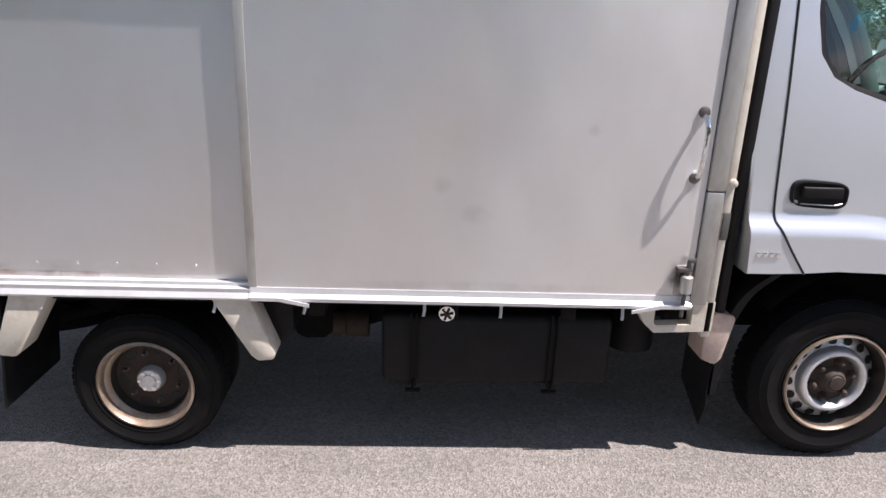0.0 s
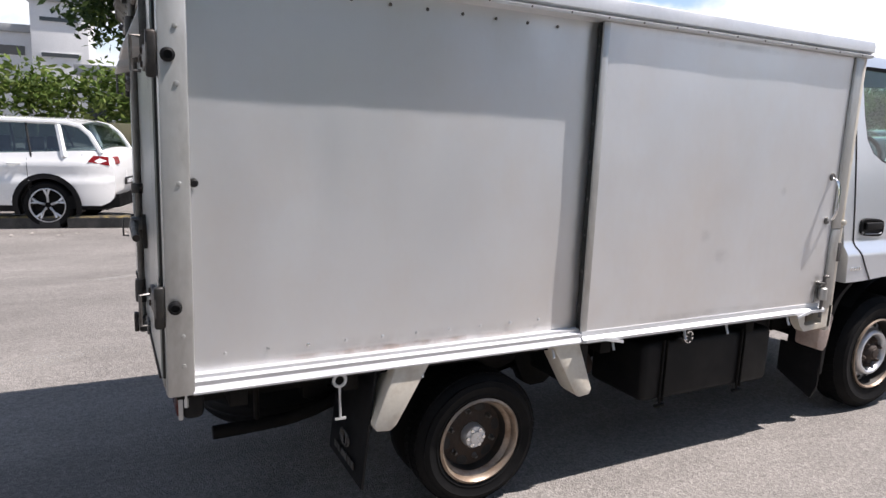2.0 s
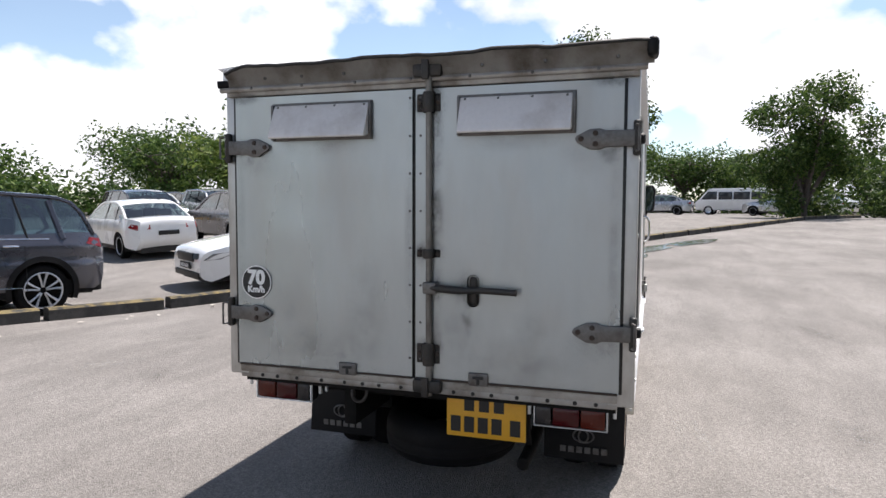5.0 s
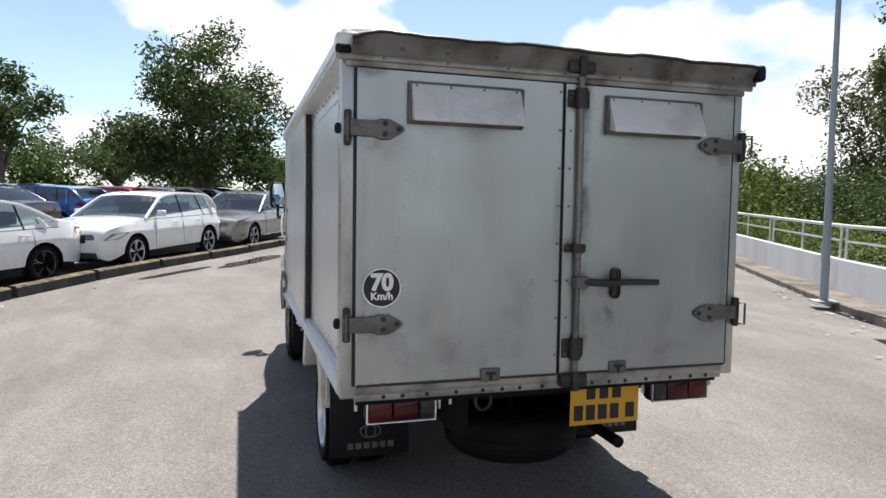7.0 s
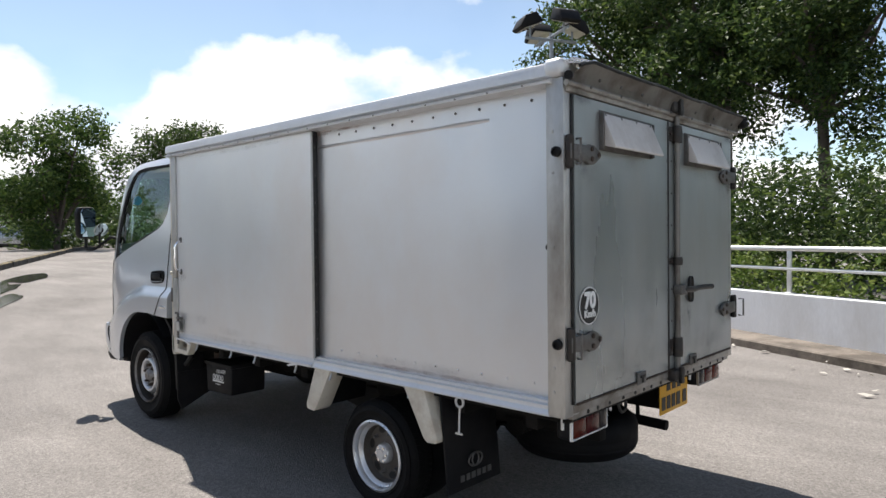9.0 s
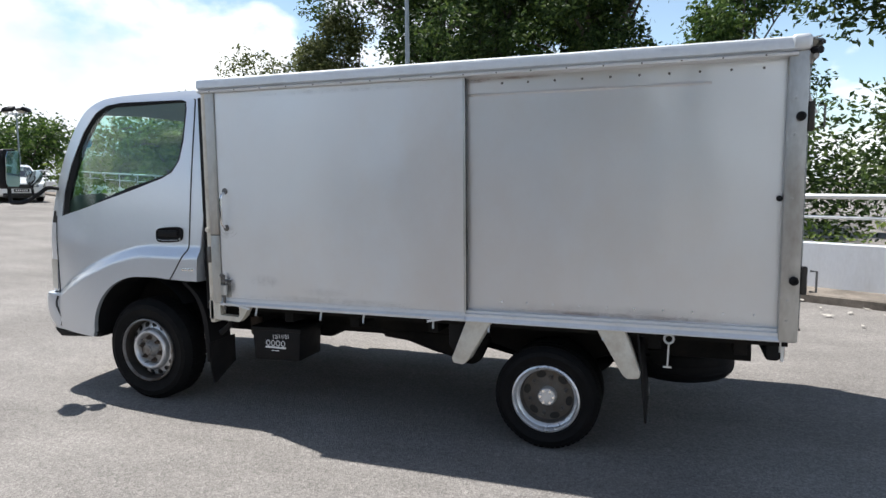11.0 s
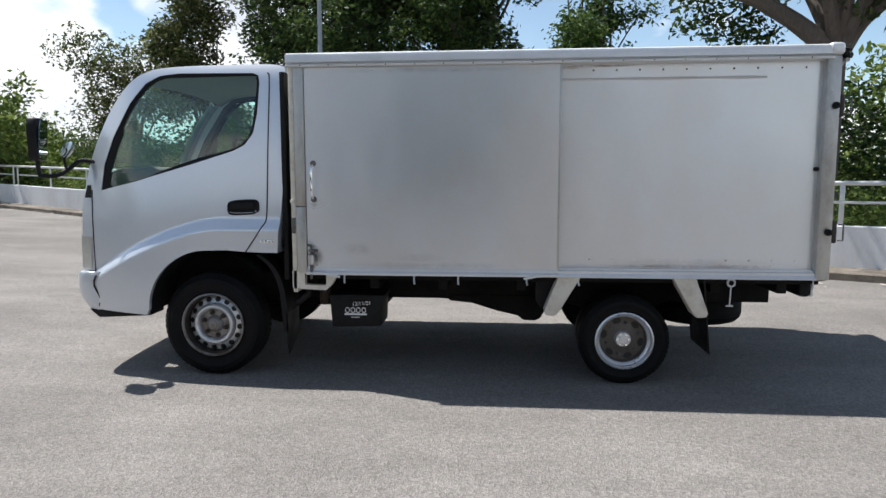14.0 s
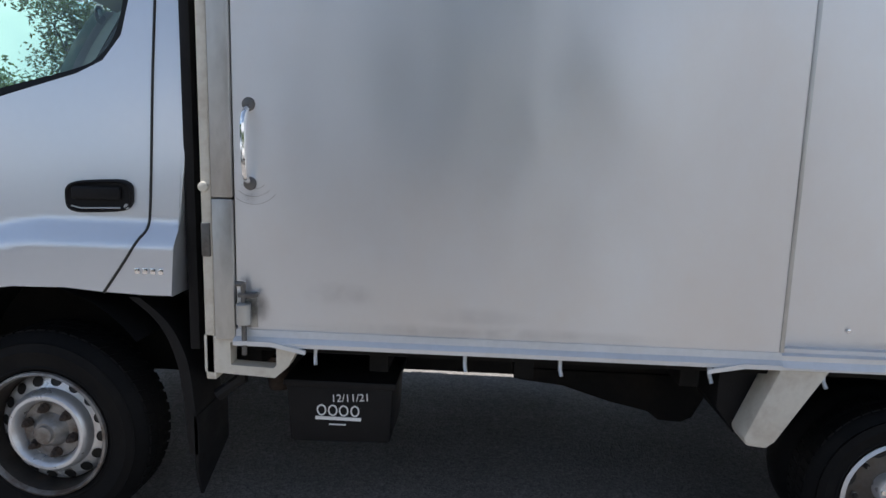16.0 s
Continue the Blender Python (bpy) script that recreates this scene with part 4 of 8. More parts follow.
def wheel(name, x, y_out, r, rim_r, width, sgn, kind, up):
    """A road wheel with its outer face at y_out on the side sgn."""
    t = part(name, lathe(bmesh.new(), [(rim_r, 0.012), (rim_r + 0.012, 0.0), (rim_r + 0.02, -0.004), (rim_r + 0.024, -0.0015), (rim_r + 0.5 * (r - rim_r), -0.007), (rim_r + 0.53 * (r - rim_r), -0.0095), (rim_r + 0.57 * (r - rim_r), -0.0075), (rim_r + 0.72 * (r - rim_r), -0.002), (rim_r + 0.74 * (r - rim_r), -0.0045), (r - 0.03, 0.006), (r - 0.008, 0.022), (r, 0.045),
                                      (r, width - 0.045), (r - 0.01, width - 0.02), (r * 0.85, width), (rim_r, width - 0.01)], (x, sgn * y_out, up), "y", 56, -sgn), M["rubber"], truck, "black road tyre")
    # tread blocks
    bm = bmesh.new()
    n = 58
    for k in range(n):
        a0, a1 = 2 * math.pi * k / n, 2 * math.pi * (k + 0.72) / n
        for b0, b1 in ((0.03, 0.07), (0.08, width - 0.08), (width - 0.07, width - 0.03)):
            sh = 0.3 * 2 * math.pi / n
            vs = []
            for rr in (r - 0.004, r + 0.0015):
                for a, b in ((a0, b0), (a1, b0), (a1 + sh, b1), (a0 + sh, b1)):
                    vs.append(bm.verts.new((x + rr * math.cos(a), sgn * (y_out - b), up + rr * math.sin(a))))
            bm.faces.new(vs[4:])
            for i in range(4):
                bm.faces.new((vs[i], vs[(i + 1) % 4], vs[4 + (i + 1) % 4], vs[4 + i]))
    part("tread", bm, M["rubber"], t, "", 0)
    bm = bmesh.new()
    c = (x, sgn * y_out, up)
    if kind == "front":
        lathe(bm, [(rim_r + 0.004, 0.002), (rim_r - 0.006, -0.006), (rim_r - 0.012, 0.008), (rim_r - 0.016, 0.04), (rim_r - 0.022, 0.08)], c, "y", 56, -sgn)
        rim = part("rim", bm, M["wheel_dark"], t, "dark steel rim with rusty edge")
        bm = bmesh.new()
        lathe(bm, [(rim_r + 0.005, 0.002), (rim_r + 0.003, -0.008), (rim_r - 0.004, -0.011), (rim_r - 0.01, -0.002), (rim_r - 0.011, 0.012)], c, "y", 56, -sgn)
        part("rim_lip", bm, M["wheel_rusty"] if sgn < 0 else M["wheel_annulus"], rim, "rust-worn bare rim lip")
        bm = bmesh.new()
        lathe(bm, [(0.142, 0.046), (0.139, 0.03), (0.134, 0.016), (0.126, 0.008), (0.116, 0.007), (0.108, 0.014), (0.102, 0.03), (0.099, 0.052), (0.0, 0.054)], c, "y", 56, -sgn)
        part("disc", bm, M["wheel_silver"], rim, "silver pressed-steel disc with rust stains")
        bm = bmesh.new()
        lathe(bm, [(rim_r - 0.02, 0.082), (rim_r - 0.022, 0.07), (0.18, 0.062), (0.165, 0.054), (0.148, 0.05), (0.141, 0.046)], c, "y", 64, -sgn)
        part("vent_ring", bm, M["wheel_silver"], rim, "silver ring with round vent holes")
        for k in range(16):
            a = 2 * math.pi * (k + 0.3) / 16
            bm = bmesh.new()
            ring = [[bm.verts.new((x + (0.1655 + q * math.cos(w)) * math.cos(a) - 1.12 * q * math.sin(w) * math.sin(a), sgn * (y_out - 0.0545 - 0.45 * q * math.cos(w) + d), up + (0.1655 + q * math.cos(w)) * math.sin(a) + 1.12 * q * math.sin(w) * math.cos(a))) for w in [2 * math.pi * p / 14 for p in range(14)]] for q, d in ((0.0172, 0.0015), (0.0155, 0.003), (0.0145, 0.001))]
            for p, o in zip(ring, ring[1:]):
                for w in range(14):
                    bm.faces.new((p[w], p[(w + 1) % 14], o[(w + 1) % 14], o[w]))
            bm.faces.new(ring[-1])
            part("vent_hole", bm, M["ink"], rim)
        bm = bmesh.new()
        lathe(bm, [(0.099, -0.034), (0.097, -0.028), (0.06, -0.024), (0.05, -0.012), (0.044, 0.004), (0.036, 0.012), (0.03, 0.012), (0.027, 0.02), (0.0, 0.022)], (x, sgn * (y_out - 0.015), up), "y", 28, sgn)
        part("hub", bm, M["rust"] if sgn < 0 else M["wheel_annulus"], rim, "rusty wheel hub")
        for k in range(6):
            a = 2 * math.pi * k / 6 + 0.3
            bm = bmesh.new()
            lathe(bm, [(0.017, -0.012), (0.0165, -0.002), (0.0125, 0.0), (0.0125, 0.012), (0.009, 0.016), (0.006, 0.024), (0.0, 0.024)], (x + 0.077 * math.cos(a), sgn * (y_out - 0.03), up + 0.077 * math.sin(a)), "y", 8, sgn)
            part("wheel_nut", bm, M["rust"], rim)
    else:
        lathe(bm, [(rim_r + 0.006, 0.0), (rim_r - 0.004, -0.006), (rim_r - 0.012, 0.004), (rim_r - 0.014, 0.025), (rim_r - 0.024, 0.032), (rim_r - 0.03, 0.045)], c, "y", 56, -sgn)
        rim = part("rim", bm, M["wheel_rusty"] if sgn < 0 else M["wheel_silver"], t, "deep dished steel rim")
        bm = bmesh.new()
        lathe(bm, [(rim_r - 0.029, 0.043), (rim_r - 0.036, 0.075), (rim_r - 0.045, 0.1), (rim_r - 0.055, 0.125)], c, "y", 48, -sgn)
        part("barrel", bm, M["wheel_dark"] if sgn < 0 else M["wheel_worn"], rim, "dark inner dish of the rim")
        bm = bmesh.new()
        lathe(bm, [(rim_r - 0.03, 0.112), (rim_r - 0.036, 0.092), (0.142, 0.081), (0.094, 0.081), (0.088, 0.079), (0.07, 0.08), (0.06, 0.075), (0.0, 0.075)], c, "y", 48, -sgn)
        part("disc", bm, M["rust"] if sgn < 0 else M["wheel_worn"], rim, "rusty dished disc")
        for k in range(6):
            a = 2 * math.pi * k / 6 + 0.2
            bm = bmesh.new()
            loops = [[bm.verts.new((x + (0.118 + p * math.cos(w)) * math.cos(a) - q * math.sin(w) * math.sin(a), sgn * (y_out - d), up + (0.118 + p * math.cos(w)) * math.sin(a) + q * math.sin(w) * math.cos(a))) for w in [2 * math.pi * j / 16 for j in range(16)]] for p, q, d in ((0.019, 0.028, 0.0805), (0.0165, 0.0255, 0.079), (0.015, 0.024, 0.0802))]
            for f, g in zip(loops, loops[1:]):
                for w in range(16):
                    bm.faces.new((f[w], f[(w + 1) % 16], g[(w + 1) % 16], g[w]))
            bm.faces.new(loops[-1])
            part("vent_hole", bm, M["ink"], rim)
            bm = bmesh.new()
            b2 = a + math.pi / 6
            lathe(bm, [(0.013, 0.0), (0.0125, 0.006), (0.009, 0.008), (0.009, 0.02), (0.005, 0.026), (0.0, 0.026)], (x + 0.104 * math.cos(b2), sgn * (y_out - 0.082), up + 0.104 * math.sin(b2)), "y", 6, sgn)
            part("stud", bm, M["steel_dark"], rim)
        bm = bmesh.new()
        lathe(bm, [(0.052, -0.05), (0.05, -0.012), (0.044, -0.004), (0.028, -0.003), (0.026, 0.004), (0.0, 0.004)], (x, sgn * (y_out - 0.035), up), "y", 28, sgn)
        part("hub", bm, M["wheel_silver"], rim, "silver axle hub")
        for k in range(6):
            a = 2 * math.pi * k / 6
            bm = bmesh.new()
            lathe(bm, [(0.008, 0.0), (0.008, 0.008), (0.0, 0.008)], (x + 0.036 * math.cos(a), sgn * (y_out - 0.041), up + 0.036 * math.sin(a)), "y", 6, sgn)
            part("wheel_nut", bm, M["chrome"], rim)


def cargo_body():
    # main side skins: rear fixed panel (set in), sliding panel (proud)
    for sgn, side in ((-1, "right"), (1, "left")):
        bm = bmesh.new()
        y = sgn * (W - 0.04)
        rnd = random.Random(3 + sgn)
        nx, nz = 26, 20
        g = [[bm.verts.new((XR + 0.05 + (0.47 - XR - 0.05) * i / nx, y + sgn * 0.0035 * noise.noise(Vector((i * 0.32, j * 0.22, 7.0 * sgn))), 0.715 + (1.965 - 0.715) * j / nz)) for j in range(nz + 1)] for i in range(nx + 1)]
        for i in range(nx):
            for j in range(nz):
                bm.faces.new((g[i][j], g[i + 1][j], g[i + 1][j + 1], g[i][j + 1]))
        fixed = part("side_panel", bm, M["alu"], truck, "dull aluminium fixed side panel")
        bm = bmesh.new()
        y = sgn * W
        nx = 30
        g = [[bm.verts.new((0.43 + (2.012 - 0.43) * i / nx, y + sgn * (0.004 * noise.noise(Vector((i * 0.3, j * 0.2, 3.0 + 9.0 * sgn))) * min(1, i / 3, j / 3, (nx - i) / 3, (nz - j) / 3)), 0.712 + (1.962 - 0.712) * j / nz)) for j in range(nz + 1)] for i in range(nx + 1)]
        for i in range(nx):
            for j in range(nz):
                bm.faces.new((g[i][j], g[i + 1][j], g[i + 1][j + 1], g[i][j + 1]))
        door = part("sliding_door", bm, M["alu"], truck, "dull aluminium sliding side door")
        # thin black strip stands for the shadow gap behind the door's edge
        bm = bmesh.new()
        box(bm, 0.427, 0.43, min(sgn * (W - 0.036), sgn * (W - 0.006)), max(sgn * (W - 0.036), sgn * (W - 0.006)), 0.714, 1.96, 0.0005)
        part("door_edge", bm, M["ink"], door, "black strip standing for shade at the door's edge")
        bm = bmesh.new()
        box(bm, 0.424, 0.436 if sgn > 0 else 0.456, min(sgn * (W - 0.006), sgn * (W + 0.004)), max(sgn * (W - 0.006), sgn * (W + 0.004)), 0.714, 1.96, 0.002)
        part("edge_strip", bm, M["alu_dirty"], door, "riveted aluminium edge strip")
        for k in range(8):
            bm = bmesh.new()
            lathe(bm, [(0.005, 0), (0.004, 0.0025), (0.0, 0.003)], (0.424, sgn * (W - 0.018), 0.82 + 0.15 * k), "x", 8, -1)
            part("rivet", bm, M["steel_dark"], door)
        # rivets of the fixed panel
        for z in (0.775, 1.925):
            for k in range(10):
                bm = bmesh.new()
                lathe(bm, [(0.0065, 0), (0.0055, 0.003), (0.0, 0.0045)], (-1.0 + k * 0.137, sgn * (W - 0.037), z), "y", 10, sgn)
                part("rivet", bm, M["alu_bright"] if z < 1 else M["steel_dark"], fixed)
        if sgn > 0:
            bm = bmesh.new()
            prism(bm, [(sgn * (W - 0.042), 1.862), (sgn * (W - 0.033), 1.872), (sgn * (W - 0.042), 1.884)], "x", -0.78, 0.42)
            part("crease", bm, M["alu"], fixed, "shallow bent crease near the top")
        # grab handle
        bm = bmesh.new()
        hx = 1.965
        tube(bm, smooth_line([(hx, sgn * W, 1.365), (hx, sgn * (W + 0.03), 1.35), (hx + 0.002, sgn * (W + 0.045), 1.31), (hx, sgn * (W + 0.045), 1.2), (hx, sgn * (W + 0.032), 1.165), (hx, sgn * W, 1.15)], 5), 0.0085, 8)
        hnd = part("grab_handle", bm, M["chrome"], door, "worn chrome grab handle")
        for z in (1.372, 1.148):
            bm = bmesh.new()
            lathe(bm, [(0.02, 0), (0.018, 0.006), (0.008, 0.01), (0.0, 0.01)], (hx, sgn * W, z), "y", 16, sgn)
            part("handle_foot", bm, M["steel_dark"], hnd)
        # bolt latch at the foot of the door
        bm = bmesh.new()
        tube(bm, [(1.985, sgn * (W + 0.022), 0.64), (1.985, sgn * (W + 0.022), 0.86)], 0.008, 8)
        tube(bm, [(1.985, sgn * (W + 0.022), 0.855), (2.005, sgn * (W + 0.03), 0.858)], 0.008, 8)
        lat = part("bolt_latch", bm, M["steel_dark"], door, "steel drop-bolt latch")
        bm = bmesh.new()
        lathe(bm, [(0.022, 0), (0.022, 0.06), (0.014, 0.065)], (1.985, sgn * (W + 0.022), 0.735), "z", 14, 1)
        box(bm, 1.95, 2.01, sgn * W - 0.004, sgn * W + 0.004, 0.72, 0.83, 0.001)
        part("barrel", bm, M["alu_dirty"], lat)
        bm = bmesh.new()
        box(bm, 1.945, 2.0, sgn * (W + 0.002), sgn * (W + 0.03), 0.815, 0.829, 0.003)
        part("latch_plate", bm, M["steel_dark"], lat)
        # front post of the body, two leaves, and cream post behind
        bm = bmesh.new()
        box(bm, 2.016, 2.079, min(sgn * 0.8, sgn * (W + 0.012)), max(sgn * 0.8, sgn * (W + 0.012)), 1.105, 1.975, 0.006)
        box(bm, 2.016, 2.079, min(sgn * 0.8, sgn * (W + 0.012)), max(sgn * 0.8, sgn * (W + 0.012)), 0.68, 1.102, 0.006)
        post = part("front_post", bm, M["alu_dirty"], truck, "folded aluminium front corner post")
        bm = bmesh.new()
        box(bm, 2.0805, 2.113, min(sgn * 0.78, sgn * (W + 0.004)), max(sgn * 0.78, sgn * (W + 0.004)), 0.55, 1.98, 0.006)
        part("corner_post", bm, M["beige_paint"], post, "cream painted corner post")
        bm = bmesh.new()
        box(bm, 2.086, 2.112, sgn * (W + 0.005) - 0.006, sgn * (W + 0.005) + 0.006, 0.93, 1.03, 0.003)
        part("small_hinge", bm, M["steel_dark"], post)
        bm = bmesh.new()
        lathe(bm, [(0.016, 0), (0.014, 0.012), (0.006, 0.016), (0.0, 0.016)], (2.101, sgn * (W + 0.004), 1.135), "y", 12, sgn)
        part("stud", bm, M["beige_paint"], post)
        # foot bracket with a window in it
        bm = bmesh.new()
        out = [(2.115, 0.69), (2.115, 0.575), (1.9, 0.565), (1.86, 0.6), (1.815, 0.685)]
        hole = [(2.035, 0.67), (2.035, 0.6), (1.905, 0.595), (1.895, 0.605), (1.895, 0.665)]
        edges = []
        for lp in (out, hole):
            vs = [bm.verts.new((a, sgn * (W + 0.004), b)) for a, b in lp]
            edges += [bm.edges.new((vs[i], vs[(i + 1) % len(vs)])) for i in range(len(vs))]
        bmesh.ops.triangle_fill(bm, use_beauty=True, edges=edges)
        ex = bmesh.ops.extrude_face_region(bm, geom=bm.faces[:])
        for v in [q for q in ex["geom"] if isinstance(q, bmesh.types.BMVert)]:
            v.co.y -= sgn * 0.05
        part("foot_bracket", bm, M["beige_paint"], post, "cream steel bracket with an opening")
        # bottom rails: channel under the fixed panel, lip under the sliding door
        bm = bmesh.new()
        prof = [(W - 0.05, 0.665), (W + 0.012, 0.665), (W + 0.014, 0.672), (W + 0.002, 0.69), (W + 0.004, 0.705), (W - 0.012, 0.71), (W - 0.012, 0.722), (W - 0.05, 0.722)]
        prism(bm, [(sgn * a, b) for a, b in prof], "x", XR + 0.055, 0.43)
        prism(bm, [(sgn * a, b) for a, b in [(W - 0.05, 0.667), (W + 0.022, 0.667), (W + 0.024, 0.68), (W + 0.006, 0.692), (W + 0.004, 0.713), (W - 0.05, 0.713)]], "x", 0.43, 2.02)
        rail = part("bottom_rail", bm, M["satin"], truck, "bright extruded aluminium bottom rail")
        for x0 in (0.43, 1.78):
            bm = bmesh.new()
            d = -1 if x0 > 1 else 1
            xa = 0.44 if x0 < 1 else 2.0
            prism(bm, [(xa, 0.684), (xa + d * 0.1, 0.684), (xa + d * 0.2, 0.662), (xa + d * 0.2, 0.65), (xa + d * 0.09, 0.672), (xa, 0.672)], "y", sgn * (W + 0.024), sgn * (W + 0.032))
            part("rail_clip", bm, M["satin"], rail)
        # hooks under the rail
        for hx2 in (-0.3, 0.3, 0.62, 1.05, 1.33, 1.78):
            bm = bmesh.new()
            tube(bm, [(hx2, sgn * (W - 0.02), 0.67), (hx2, sgn * (W - 0.01), 0.63), (hx2 - 0.004, sgn * (W + 0.002), 0.612)], 0.006, 6)
            part("rope_hook", bm, M["galv"], rail)
        # gutter along the roof
        bm = bmesh.new()
        prof = [(0.72, 2.05), (W - 0.01, 2.052), (W + 0.024, 2.04), (W + 0.03, 2.02), (W + 0.03, 1.992), (W + 0.012, 1.985), (W + 0.03, 1.975), (W + 0.028, 1.965), (W - 0.05, 1.96), (0.72, 1.96)]
        prism(bm, [(sgn * a, b) for a, b in prof], "x", XR + 0.03, XF + 0.01)
        gut = part("roof_rail", bm, M["satin"], truck, "aluminium roof edge rail")
        for k in range(18):
            bm = bmesh.new()
            lathe(bm, [(0.0045, 0), (0.004, 0.002), (0.0, 0.003)], (-1.0 + 0.178 * k, sgn * (W + 0.0285), 1.971), "y", 8, sgn)
            part("rivet", bm, M["steel_dark"], gut)
        # rear corner post
        bm = bmesh.new()
        box(bm, XR - 0.02, XR + 0.062, min(sgn * 0.8, sgn * (W + 0.013)), max(sgn * 0.8, sgn * (W + 0.013)), 0.665, 1.985, 0.008)
        post = part("rear_post", bm, M["alu_dirty"], truck, "scuffed aluminium rear corner post")
        for z in (0.765, 0.86, 1.33, 1.62, 1.78):
            bm = bmesh.new()
            lathe(bm, [(0.008, 0), (0.007, 0.004), (0.0, 0.005)], (XR + 0.03, sgn * (W + 0.012), z), "y", 8, sgn)
            part("rivet", bm, M["alu_dirty"], post)
        bm = bmesh.new()
        lathe(bm, [(0.014, 0), (0.013, 0.016), (0.008, 0.02), (0.0, 0.02)], (XR + 0.075, sgn * (W - 0.036), 1.33), "y", 14, sgn)
        part("rubber_stop", bm, M["black_plastic"], post, "black rubber buffer")
        # corner cap
        bm = bmesh.new()
        box(bm, XR - 0.025, XR + 0.06, min(sgn * 0.8, sgn * (W + 0.034)), max(sgn * 0.8, sgn * (W + 0.034)), 1.985, 2.056, 0.02, 3)
        part("corner_cap", bm, M["satin"], post, "dented aluminium corner cap")
    # roof, front wall, floor
    bm = bmesh.new()
    box(bm, XR + 0.03, XF, -0.85, 0.85, 2.035, 2.058, 0.004)
    part("roof", bm, M["alu_dirty"], truck, "flat aluminium roof")
    bm = bmesh.new()
    box(bm, XF - 0.02, XF, -0.84, 0.84, 0.69, 2.035)
    part("front_wall", bm, M["alu_dirty"], truck)
    bm = bmesh.new()
    box(bm, XR + 0.01, XF, -0.835, 0.835, 0.63, 0.70)
    part("floor_frame", bm, M["chassis"], truck)


cab()
for sgn in (1, -1):
    wheel("front_wheel", 2.685, 0.835, 0.342, 0.208, 0.195, sgn, "front", 0.342 + ground_z(0, sgn * 0.75))
    wheel("rear_wheel", 0.0, 0.83, 0.283, 0.178, 0.155, sgn, "rear", 0.283 + ground_z(0, sgn * 0.75))
    t = part("inner_rear_wheel", lathe(bmesh.new(), [(0.15, 0.0), (0.24, -0.006), (0.271, 0.022), (0.279, 0.045), (0.279, 0.11), (0.27, 0.135), (0.15, 0.155)], (0, sgn * 0.645, 0.279 + ground_z(0, sgn * 0.6)), "y", 48, -sgn), M["rubber"], truck)
cargo_body()


